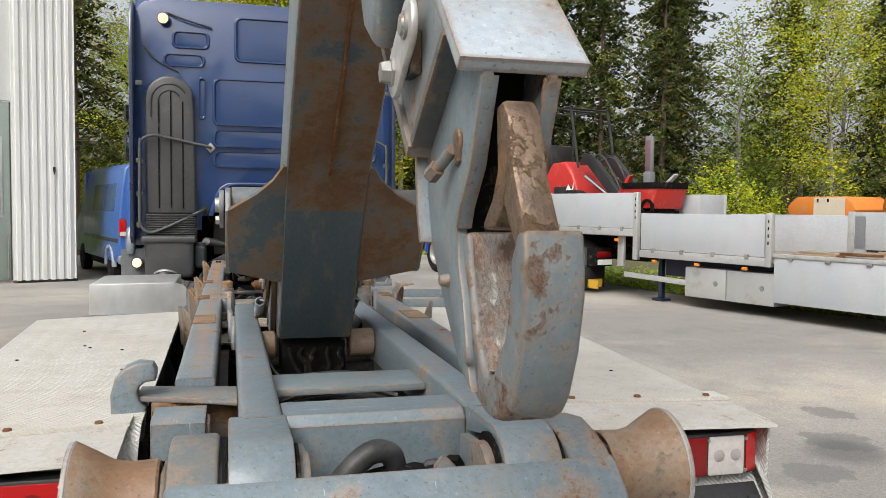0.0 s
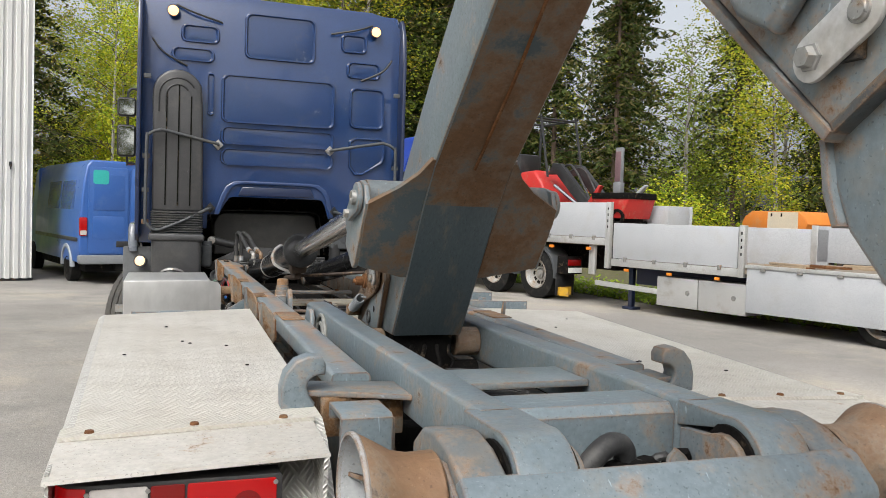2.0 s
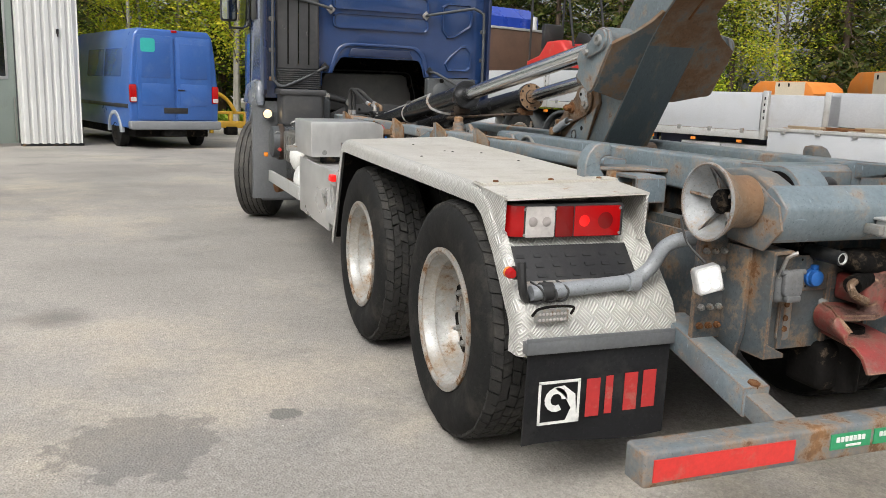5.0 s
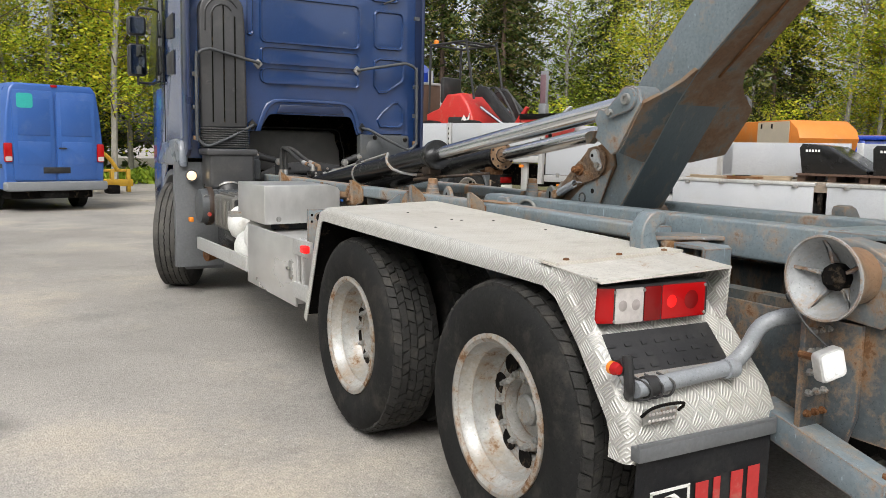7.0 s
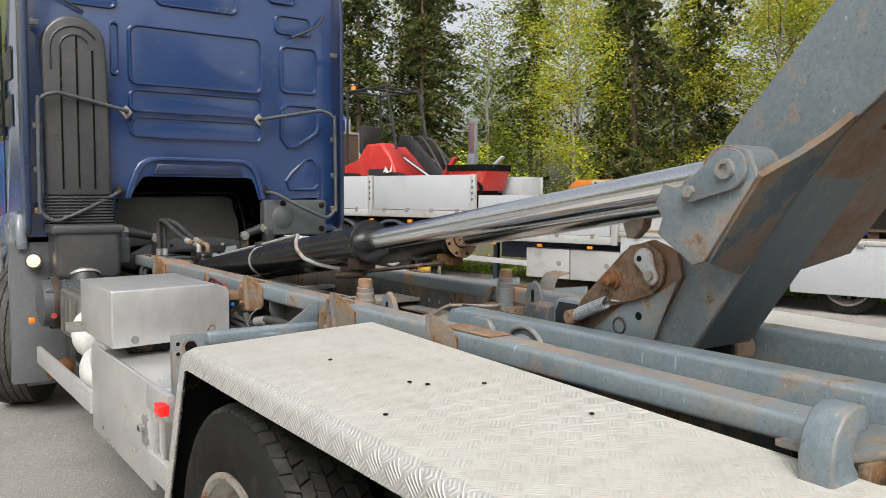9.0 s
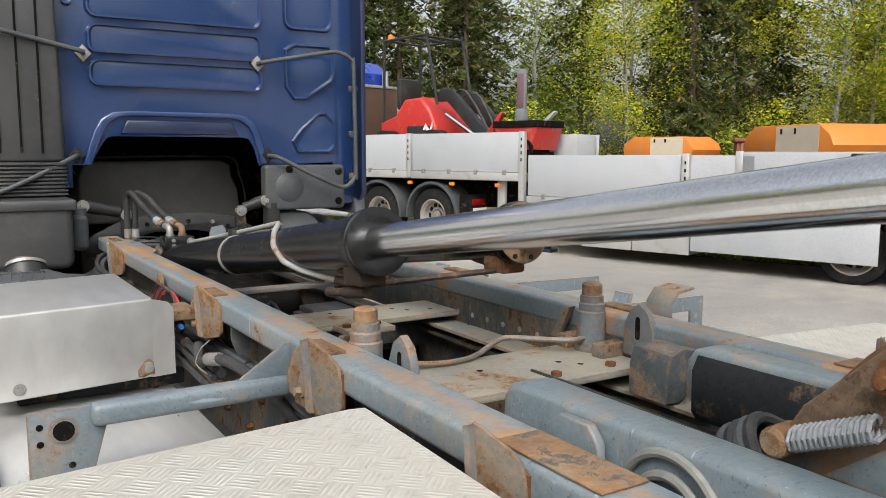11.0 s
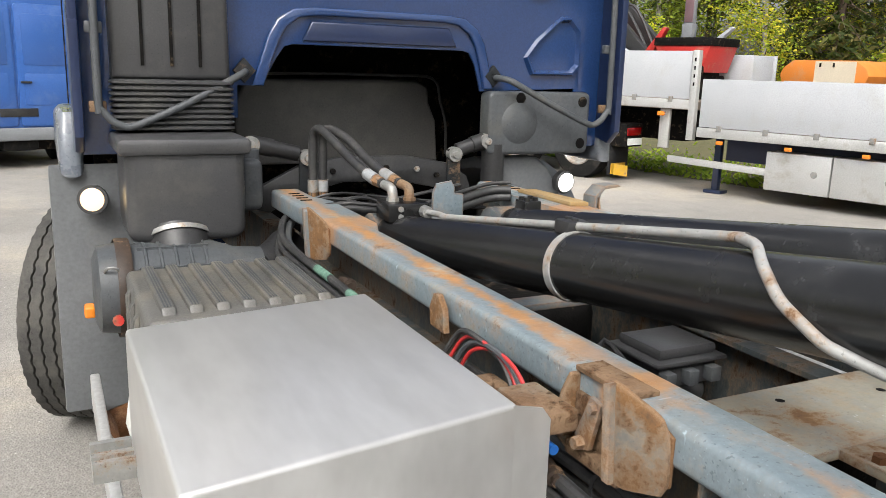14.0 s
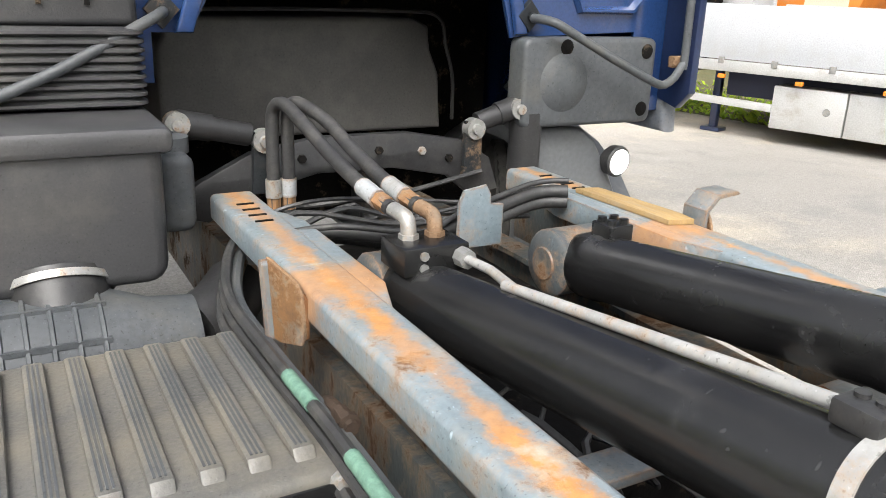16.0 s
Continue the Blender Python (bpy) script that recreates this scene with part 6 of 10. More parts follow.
part("boom_lower_plate", bm, GREY_SHADED, boom, "grey closing plate, darkened for shade")
bm = NB()
prism(bm, [(-1.232, 1.902), (-1.314, 1.860), (-1.40, 1.95), (-1.30, 2.06), (-1.15, 2.20), (-1.08, 2.13)], -0.150, -0.105, "x", 0.018, 3)
part("side_pocket", bm, GREY, boom)
bm = NB()
ang = math.degrees(math.atan2(1.862 - 1.813, -1.467 + 1.383))
prism(bm, fan(-1.383, 1.813, 0.036, ang + 90, ang + 270, 10) + fan(-1.467, 1.862, 0.036, ang - 90, ang + 90, 10), -0.130, -0.120, "x", 0.003)
lp = part("link_plate", bm, ALU, boom, "bare metal link plate with a pin and a bolt")
bm = NB()
bbox(bm, -0.120, -0.105, -1.46, -1.40, 1.80, 1.86, 0.004)
part("link_spacer", bm, FRAME, boom)
for y, z, r in ((-1.383, 1.813, 0.017), (-1.467, 1.862, 0.015)):
    bm = NB()
    lathe(bm, [(0, r * 1.25), (-0.004, r * 1.25), (-0.005, r), (-0.018 if r > 0.016 else -0.008, r * 0.9), (-0.018 if r > 0.016 else -0.008, 0)], (-0.130, y, z), (1, 0, 0), 6 if r > 0.016 else 18)
    part("bolt_head", bm, ZINC, lp)
# pair of plates that carry the hook, with an open channel between them
HX0, HX1 = -0.064, 0.0
ck = [(-1.378, 1.706), (-1.57, 1.838), (-1.643, 1.777), (-1.643, 1.767), (-1.623, 1.729), (-1.598, 1.671), (-1.553, 1.622), (-1.541, 1.597), (-1.545, 1.560), (-1.56, 1.53), (-1.575, 1.47), (-1.59, 1.435), (-1.539, 1.455), (-1.471, 1.512), (-1.412, 1.575), (-1.393, 1.624), (-1.378, 1.66)]
ck = [(y - 0.022 * min(1.0, max(0.0, (1.62 - z) / 0.18)), z - 0.030 * min(1.0, max(0.0, (1.62 - z) / 0.18))) for y, z in ck]
for x0, x1 in ((HX0 - 0.014, HX0), (HX1, HX1 + 0.014)):
    bm = NB()
    prism(bm, ck, x0, x1, "x", 0.002)
    part("hook_cheek", bm, HOOK if x0 > HX0 else GREY, boom)
bm = NB()
prism(bm, [(-1.380, 1.70), (-1.368, 1.70), (-1.38, 1.62), (-1.40, 1.572), (-1.412, 1.575), (-1.393, 1.624)], HX0 - 0.03, HX1 + 0.03, "x", 0.002)
part("hook_spine", bm, GREY_CLEAN, boom)
# rusty rim of the channel
for x0, x1 in ((HX0 - 0.016, HX0 + 0.004), (HX1 - 0.004, HX1 + 0.016)):
    bm = NB()
    rim_pts = [(-1.650, 1.772), (-1.631, 1.729), (-1.606, 1.671), (-1.561, 1.622), (-1.549, 1.597)]
    prism(bm, rim_pts + [(y + 0.010, z + 0.001) for y, z in rim_pts[::-1]], x0, x1, "x", 0.001)
    part("channel_rim", bm, HOOK, boom)
# black block stands in for the shaded inside of the open channel
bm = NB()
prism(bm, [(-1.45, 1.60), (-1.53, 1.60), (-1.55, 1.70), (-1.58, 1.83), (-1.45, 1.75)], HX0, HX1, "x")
part("channel_back", bm, GRIME_SHADE, boom)
# the hook itself
bm = NB()
outer = [(-1.42, 1.575), (-1.471, 1.504), (-1.505, 1.472), (-1.539, 1.443), (-1.581, 1.424), (-1.611, 1.417), (-1.640, 1.416), (-1.666, 1.420), (-1.690, 1.431), (-1.705, 1.446), (-1.728, 1.493), (-1.740, 1.541), (-1.740, 1.575), (-1.733, 1.602), (-1.715, 1.600)]
inner = [(-1.697, 1.578), (-1.694, 1.540), (-1.686, 1.515), (-1.673, 1.493), (-1.655, 1.473), (-1.636, 1.457), (-1.611, 1.455), (-1.597, 1.465), (-1.585, 1.477), (-1.567, 1.505), (-1.553, 1.534), (-1.540, 1.565), (-1.533, 1.595)]
prism(bm, outer + inner, HX0, HX1, "x", 0.006, 3)
hook = part("lifting_hook", bm, HOOK, truck, "heavy grey lifting hook, rusted and scratched", at=pose(0.012, 0.022, -0.2266) @ Matrix.Diagonal((1.05, 1.0, 1.16, 1.0)))
bm = NB()
k_in = inner[3:]
rows_ = []
for i, (y, z) in enumerate(k_in):
    c0 = Vector((0, -1.62, 1.56))
    nrm = (c0 - Vector((0, y, z))).normalized() * 0.004
    rows_.append([bm.verts.new((x, y + nrm.y, z + nrm.z)) for x in (HX0 + 0.006, HX1 - 0.006)])
for A, B in zip(rows_, rows_[1:]):
    bm.faces.new((A[0], A[1], B[1], B[0]))
part("worn_seat", bm, surf("scraped_rust", (0.05, 0.032, 0.026), (0.20, 0.105, 0.055), 0.5, scale=22, rust=0.64, rust_scale=46, rust_cols=((0.62, 0.60, 0.58), (0.24, 0.19, 0.165)), bump=0.003, stretch=(1, 1, 0.45)), hook, "scraped rusty inner seat")
bm = NB()
prism(bm, [(-1.60, 1.722), (-1.622, 1.726), (-1.642, 1.71), (-1.664, 1.655), (-1.703, 1.602), (-1.702, 1.578), (-1.685, 1.574), (-1.65, 1.605), (-1.632, 1.625), (-1.60, 1.602), (-1.560, 1.598), (-1.556, 1.606), (-1.59, 1.632), (-1.608, 1.66)], -0.052, -0.012, "x", 0.006, 2)
part("safety_latch", bm, LATCH, hook, "rusty safety latch closing the hook")
for y, z, r, dx in ((-1.505, 1.528, 0.008, 0.012), (-1.60, 1.445, 0.010, 0.004)):
    bm = NB()
    lathe(bm, [(0, r * 1.2), (-dx * 0.6, r), (-dx, r * 0.8), (-dx, 0)], (HX0 - 0.014, y, z), (1, 0, 0), 10)
    part("bolt_end", bm, GREY_WORN, boom)
bm = NB()
prism(bm, fan(-1.553, 1.706, 0.015, -20, 200, 8) + [(-1.560, 1.68), (-1.547, 1.675)], HX0 - 0.020, HX0 - 0.0135, "x", 0.002)
part("pin_plate", bm, LATCH, boom)
bm = NB()
cyl(bm, (HX0 - 0.022, -1.548, 1.695), (HX0 - 0.034, -1.513, 1.670), 0.008, seg=12)
cyl(bm, (HX0 - 0.033, -1.519, 1.674), (HX0 - 0.039, -1.503, 1.663), 0.011, seg=6)
part("latch_bolt", bm, GREY_WORN, boom)

# hydraulic cylinders -------------------------------------------------------------------
for s in (-1, 1):
    a, b, c = Vector((s * 0.242 + 0.006, 4.72, 1.056)), Vector((s * 0.250 + 0.010, 2.348, 1.381)), Vector((s * 0.26, 0.43, 1.655))
    d = (b - a).normalized()
    n = (b - a).length
    bm = NB()
    lathe(bm, [(0.0, 0.0), (0.0, 0.07), (0.05, 0.082), (0.10, 0.082), (0.11, 0.078), (n - 0.06, 0.078), (n - 0.055, 0.084), (n - 0.05, 0.097), (n - 0.02, 0.099), (n - 0.018, 0.094), (n - 0.014, 0.094), (n - 0.012, 0.099), (n, 0.097), (n + 0.002, 0.07), (n, 0.062), (n + 0.001, 0)], a, d, 40)
    cy = part("hydraulic_cylinder", bm, BLACK, truck, "long satin black hydraulic cylinder")
    bm = NB()
    cyl(bm, b, c - (c - b).normalized() * 0.02, 0.046, seg=28)
    part("chrome_rod", bm, CHROME, cy, "polished chrome piston rod")
    bm = NB()
    lathe(bm, [(-0.05, 0), (-0.05, 0.052), (-0.044, 0.06), (0.044, 0.06), (0.05, 0.052), (0.05, 0)], c, (1, 0, 0), 24)
    part("rod_eye", bm, GREY_WORN, cy)
    _, u, v = ring_frame(d)
    for k in range(8):
        p = b + (u * math.cos(k * math.pi / 4 + 0.3) + v * math.sin(k * math.pi / 4 + 0.3)) * 0.081
        bm = NB()
        lathe(bm, [(0, 0.009), (0.006, 0.008), (0.006, 0)], p, d, 8)
        part("cap_screw", bm, BLACK, cy)
    # end cap ring of bare metal on the far one
    if s > 0:
        bm = NB()
        lathe(bm, [(0.0025, 0.096), (0.0035, 0.05)], b, d, 30)
        part("rusty_end_face", bm, RUST_OCHRE, cy)
    bm = NB()
    lathe(bm, [(-0.09, 0), (-0.09, 0.04), (-0.085, 0.042), (-0.08, 0.075), (-0.07, 0.085), (0.07, 0.085), (0.08, 0.075), (0.085, 0.042), (0.09, 0.04), (0.09, 0)], a - d * 0.03, (1, 0, 0), 24)
    part("cylinder_foot", bm, GREY_SHADED, cy)
    # outlet port below the front end
    q = b - d * 0.10 + Vector((0, 0, -0.075))
    bm = NB()
    bbox(bm, q.x - 0.045, q.x + 0.045, q.y - 0.06, q.y + 0.05, q.z - 0.045, q.z + 0.01, 0.01)
    cyl(bm, q + Vector((0, 0.04, -0.02)), q + Vector((0, 0.16, -0.01)), 0.022)
    part("port_block", bm, FITTING if s < 0 else RUST, cy)
# steel line along the left cylinder, clamp and band
bm = NB()
kinked(bm, [(-0.175, 4.57, 1.168), (-0.18, 4.46, 1.178), (-0.222, 4.32, 1.196), (-0.228, 3.67, 1.292), (-0.238, 3.14, 1.372), (-0.262, 3.075, 1.374), (-0.295, 3.03, 1.352), (-0.322, 2.965, 1.312), (-0.318, 2.88, 1.268), (-0.285, 2.80, 1.246), (-0.255, 2.70, 1.236), (-0.240, 2.58, 1.236), (-0.235, 2.48, 1.245)], 0.0100, 10, 0.018)
line = part("steel_line", bm, WHITE_PIPE, truck, "pale grey steel hydraulic line")
bm = NB()
lathe(bm, [(-0.012, 0.0795), (-0.012, 0.083), (0.012, 0.083), (0.012, 0.0795)], (-0.237, 3.612, 1.207), (-0.002, -0.99, 0.139), 36)
part("band", bm, WHITE_PIPE, line)
bm = NB()
bbox(bm, -0.258, -0.198, 3.622, 3.682, 1.278, 1.310, 0.006)
for y in (3.64, 3.665):
    cyl(bm, (-0.228, y, 1.309), (-0.228, y, 1.315), 0.009)
part("line_clamp", bm, PLASTIC, line)
bm = NB()
cyl(bm, (-0.244, 2.62, 1.236), (-0.236, 2.50, 1.243), 0.014)
cyl(bm, (-0.238, 2.53, 1.240), (-0.235, 2.43, 1.248), 0.018, seg=12)
part("line_fitting", bm, FITTING, line)
bm = NB()
cyl(bm, (-0.285, 2.60, 1.205), (-0.245, 2.45, 1.225), 0.013)
cyl(bm, (-0.262, 2.52, 1.214), (-0.240, 2.42, 1.228), 0.018, seg=12)
part("drain_pipe", bm, FITTING, line, "dark brown pipe stub")
bm = NB()
kinked(bm, [(-0.24, 2.56, 1.222), (-0.10, 2.55, 1.226), (0.12, 2.45, 1.250), (0.235, 2.43, 1.256), (0.255, 2.44, 1.29)], 0.010, 8)
part("link_line", bm, FITTING, truck)

# valve block and the hoses in front of it
bm = NB()
bbox(bm, -0.305, -0.155, 4.585, 4.700, 1.135, 1.195, 0.004)
vb = part("valve_block", bm, BLACK, truck, "black valve block with hose fittings")
for x, z in ((-0.175, 1.168), (-0.262, 1.178), (-0.262, 1.152)):
    bm = NB()
    lathe(bm, [(0, 0.022 if x > -0.2 else 0.01), (-0.03 if x > -0.2 else -0.006, 0.02 if x > -0.2 else 0.01), (-0.03 if x > -0.2 else -0.006, 0)], (x, 4.583, z), (0, 1, 0), 8)
    part("fitting", bm, ZINC, vb)
for x, y in ((-0.262, 4.655), (-0.200, 4.655)):
    bm = NB()
    cyl(bm, (x, y, 1.193), (x, y, 1.206), 0.022, seg=6)
    kinked(bm, [(x, y, 1.198), (x, y + 0.004, 1.238), (x - 0.012, y + 0.065, 1.246)], 0.017, 10, 0.02)
    part("elbow", bm, ZINC if x < -0.2 else RUST_OCHRE, vb)
for k, x in enumerate((-0.270, -0.206)):
    far_x = -0.345 + 0.042 * k
    bm = NB()
    pipe(bm, [(x - 0.006, 4.71, 1.246), (x - 0.015, 4.82, 1.262), (x - 0.032, 4.98, 1.305), (x - 0.052, 5.13, 1.362), (far_x + 0.012, 5.23, 1.392), (far_x, 5.275, 1.382), (far_x - 0.004, 5.290, 1.34), (far_x - 0.004, 5.292, 1.22), (far_x - 0.004, 5.292, 1.06)], 0.0175, 10, 6)
    hs = part("hydraulic_hose", bm, HOSE, truck, "thick black hydraulic hose")
    bm = NB()
    cyl(bm, (x - 0.011, 4.765, 1.253), (x - 0.018, 4.835, 1.266), 0.0215)
    part("crimp_sleeve", bm, ROLLER_IN, hs, "pale grey crimp sleeve")
    bm = NB()
    cyl(bm, (x - 0.007, 4.725, 1.248), (x - 0.011, 4.765, 1.253), 0.0195, seg=6)
    part("hose_nut", bm, RUST_ORANGE, hs, "rust-orange hose nut")
    bm = NB()
    cyl(bm, (far_x - 0.004, 5.292, 1.135), (far_x - 0.004, 5.292, 1.185), 0.0215)
    part("crimp_sleeve", bm, ROLLER_IN if k else ZINC, hs)
    bm = NB()
    cyl(bm, (far_x - 0.004, 5.292, 1.10), (far_x - 0.004, 5.292, 1.135), 0.0195, seg=6)
    part("hose_nut", bm, RUST_ORANGE, hs)
for k in range(3):
    bm = NB()
    z = 1.06 + 0.03 * k
    pipe(bm, [(-0.48, 5.10 - 0.05 * k, z), (-0.30, 5.08 - 0.06 * k, z + 0.02), (-0.1, 5.0 - 0.05 * k, z), (0.05, 4.98, z + 0.01), (0.30, 5.02, z + 0.06), (0.40, 4.98, z + 0.07)], 0.018 if k < 2 else 0.008, 10, 4)
    part("cross_hose", bm, HOSE, truck)
rnd = random.Random(21)
for k in range(7):
    bm = NB()
    x0, x1 = rnd.uniform(-0.5, -0.2), rnd.uniform(0.1, 0.5)
    z = rnd.uniform(1.02, 1.12)
    y = rnd.uniform(5.0, 5.5)
    pipe(bm, [(x0, y, z), (x0 + 0.15, y + rnd.uniform(-.1, .1), z + rnd.uniform(-.02, .08)), ((x0 + x1) / 2, y + rnd.uniform(-.1, .1), z + rnd.uniform(-.03, .06)), (x1, y + rnd.uniform(-.1, .1), z + rnd.uniform(-.05, .05))], rnd.choice((0.006, 0.008, 0.012)), 6, 4)
    part("cable", bm, HOSE, truck)
# rail front plates and far rail end with work lamp
bm = NB()
prism(bm, [(0.02, 1.05), (0.02, 1.17), (0.035, 1.205), (0.10, 1.215), (0.115, 1.19), (0.115, 1.165), (0.155, 1.16), (0.155, 1.05)], 4.93, 4.942, "y", 0.003)
part("folded_bracket", bm, GREY, truck, "grey folded bracket between the cylinders")
bm = NB()
bbox(bm, 0.235, 0.305, 4.60, 4.67, 1.135, 1.178, 0.004)
for x in (0.252, 0.288):
    for y in (4.617, 4.653):
        cyl(bm, (x, y, 1.178), (x, y, 1.190), 0.011, seg=8)
part("pipe_clamp", bm, BLACK, truck)
bm = NB()
prism(bm, [(0.46, 5.02), (0.53, 5.00), (0.555, 4.70), (0.545, 4.64), (0.475, 4.66)], RT + 0.001, RT + 0.016, "z", 0.002)
part("timber_pad", bm, BOARD, truck)
bm = NB()
prism(bm, [(0.560, RT - 0.05), (0.562, RT + 0.04), (0.600, RT + 0.078), (0.668, RT + 0.082), (0.680, RT + 0.074), (0.668, RT + 0.072), (0.606, RT + 0.066), (0.574, RT + 0.034), (0.572, RT - 0.05)], 4.62, 4.70, "y", 0.003)
part("stop_block", bm, GREY_WORN, truck)
bm = NB()
lathe(bm, [(0.05, 0), (0.05, 0.04), (0.03, 0.055), (-0.005, 0.058), (-0.01, 0.052), (-0.01, 0)], (0.995, 5.46, 1.105), (-0.10, 1, 0.06), 24)
wk = part("work_lamp", bm, PLASTIC, truck, "round black work lamp, lit")
bm = NB()
lathe(bm, [(-0.012, 0.047), (-0.016, 0.03), (-0.017, 0)], (0.995, 5.46, 1.105), (-0.10, 1, 0.06), 24)
part("lamp_lens", bm, LAMP_WHITE, wk)

# cab --------------------------------------------------------------------------------------
CB = 5.50   # the cab's back wall
bm = NB()
# body: sides, roof, front; the back wall is a plate of its own
prof = [(CB + 0.02, 1.28), (CB + 0.02, 3.44), (CB + 0.10, 3.55), (CB + 0.6, 3.60), (CB + 1.55, 3.50), (CB + 1.95, 2.9), (CB + 2.10, 2.2), (CB + 2.15, 1.1), (CB + 2.10, 0.55), (CB + 1.75, 0.55), (CB + 1.35, 0.60), (CB + 1.28, 0.95), (CB + 0.95, 1.22), (CB + 0.30, 1.22)]
prism(bm, prof, -1.20, 1.20, "x", 0.035, 3)
# take away the back so that the opening shows the engine cover
back = [f for f in bm.faces if f.normal.y < -0.9 and f.calc_center_median().y < CB + 0.05]
bmesh.ops.delete(bm, geom=back + [f for f in bm.faces if f.normal.z < -0.7 and f.calc_center_median().y < CB + 1.2], context="FACES")
for v_ in bm.verts:
    if v_.co.y > CB + 0.9:
        v_.co.x *= 1 - 0.05 * (v_.co.y - CB - 0.9)
cab = part("cab", bm, CAB, truck, "navy blue sleeper cab")
bm = NB()
prism(bm, [(CB + 0.05, 1.90), (CB + 0.45, 1.84), (CB + 1.2, 1.84), (CB + 1.2, 1.86), (CB + 0.05, 1.92)], -1.15, 1.15, "x")
part("cab_floor", bm, CAB_DARK, cab)


def wall_with_gap():
    bm = NB()
    L = [(-1.19, 1.28), (-1.19, 3.42), (-1.10, 3.51), (-0.9, 3.55), (0.9, 3.55), (1.10, 3.51), (1.19, 3.42), (1.19, 1.28), (1.04, 1.27), (1.04, 1.56), (0.52, 1.54), (0.485, 1.66), (0.455, 1.71), (0.42, 1.72), (-0.37, 1.72), (-0.405, 1.71), (-0.44, 1.66), (-0.50, 1.55), (-0.60, 1.55), (-0.60, 1.42), (-0.64, 1.42), (-0.64, 1.28)]
    prism(bm, L, CB - 0.004, CB + 0.016, "y", 0.004)
    return bm


part("cab_back_wall", wall_with_gap(), CAB, cab, "pressed navy back wall with raised panels")
# raised frame round the lower opening
bm = NB()
hoop = [(-0.545, 1.55), (-0.515, 1.64), (-0.475, 1.755), (-0.435, 1.82), (-0.37, 1.862), (-0.28, 1.872), (0.33, 1.872), (0.42, 1.862), (0.485, 1.82), (0.525, 1.755), (0.555, 1.64), (0.575, 1.55)]
in_ = [(0.525, 1.55), (0.505, 1.64), (0.478, 1.735), (0.445, 1.79), (0.39, 1.828), (0.31, 1.838), (-0.26, 1.838), (-0.34, 1.828), (-0.395, 1.79), (-0.428, 1.735), (-0.465, 1.64), (-0.495, 1.55)]
prism(bm, hoop + in_, CB - 0.026, CB - 0.003, "y", 0.010, 3)
part("opening_bead", bm, CAB, cab)
bm = NB()
prism(bm, [(-0.33, 1.735), (0.385, 1.735), (0.34, 1.815), (-0.29, 1.815)], CB - 0.016, CB - 0.003, "y", 0.008, 3)
part("opening_lip", bm, CAB_DARK, cab)


def pressed(pts, depth=0.024, inset=0.02):
    """A pressed panel: a raised bead round a slightly domed field."""
    bm = NB()
    n = len(pts)
    cx, cz = sum(p[0] for p in pts) / n, sum(p[1] for p in pts) / n
    rings = []
    for k, (off, y) in enumerate(((0.0, -0.003), (0.010, -depth), (inset, -depth), (inset + 0.014, -0.004 + 0.0), (inset + 0.05, -0.006))):
        row = []
        for x, z in pts:
            dx, dz = x - cx, z - cz
            L = math.hypot(dx, dz)
            row.append(bm.verts.new((x - dx / L * off, CB - 0.004 + y, z - dz / L * off)))
        rings.append(row)
    for A, B in zip(rings, rings[1:]):
        for i in range(n):
            bm.faces.new((A[i], A[(i + 1) % n], B[(i + 1) % n], B[i]))
    bm.faces.new(rings[-1])
    bmesh.ops.recalc_face_normals(bm, faces=bm.faces)
    if sum(f.normal.y for f in bm.faces) > 0:
        bmesh.ops.reverse_faces(bm, faces=bm.faces)
    return bm


PANELS = [rrect(-0.50, 0.56, 2.40, 2.84, 0.06), rrect(-0.50, 0.56, 2.20, 2.36, 0.05), rrect(-0.50, 0.56, 2.01, 2.16, 0.06), rrect(-0.30, 0.36, 3.00, 3.42, 0.06),
          rrect(0.70, 1.05, 2.42, 2.82, 0.06), [(0.70, 2.30), (0.70, 2.05), (0.76, 1.97), (0.84, 1.97), (1.05, 2.10), (1.07, 2.16), (1.07, 2.28), (1.03, 2.34), (0.76, 2.34)],
          [(0.78, 1.62), (1.02, 1.62), (1.06, 1.66), (1.06, 1.84), (1.0, 1.90), (0.94, 1.90), (0.80, 1.78), (0.74, 1.70)], rrect(0.66, 1.0, 2.90, 3.06, 0.05), rrect(0.60, 0.86, 3.14, 3.32, 0.05),
          rrect(-0.86, -0.52, 3.10, 3.26, 0.05), rrect(-0.94, -0.56, 2.93, 3.05, 0.05), rrect(-0.62, -0.56, 2.45, 2.85, 0.025)]
for p in PANELS:
    part("pressed_panel", pressed(p), CAB, cab)
# side fairings reaching back past the wall
for s in (-1, 1):
    bm = NB()
    prism(bm, [(CB - 0.16, 1.36), (CB - 0.16, 3.05), (CB - 0.12, 3.35), (CB - 0.02, 3.50), (CB + 0.06, 3.50), (CB + 0.06, 1.34), (CB - 0.10, 1.30)], s * 1.185, s * 1.22, "x", 0.008)
    part("side_fairing", bm, CAB_DARK, cab)
# lower right cover, black
bm = NB()
prism(bm, rrect(0.535, 1.10, 1.25, 1.545, 0.03), CB - 0.07, CB + 0.03, "y", 0.018, 3)
lathe(bm, [(-0.095, 0), (-0.090, 0.05), (-0.075, 0.09), (-0.066, 0.105)], (0.70, CB, 1.40), (0, 1, 0), 24)
cov = part("side_cover", bm, PLASTIC_GREY, cab, "dark grey moulded plastic cover")
for x, z in ((1.05, 1.50), (1.05, 1.30), (0.70, 1.515)):
    bm = NB()
    lathe(bm, [(-0.072, 0.026), (-0.073, 0.022), (-0.0715, 0.0)], (x, CB, z), (0, 1, 0), 16)
    part("recess", bm, GRIME_SHADE, cov)
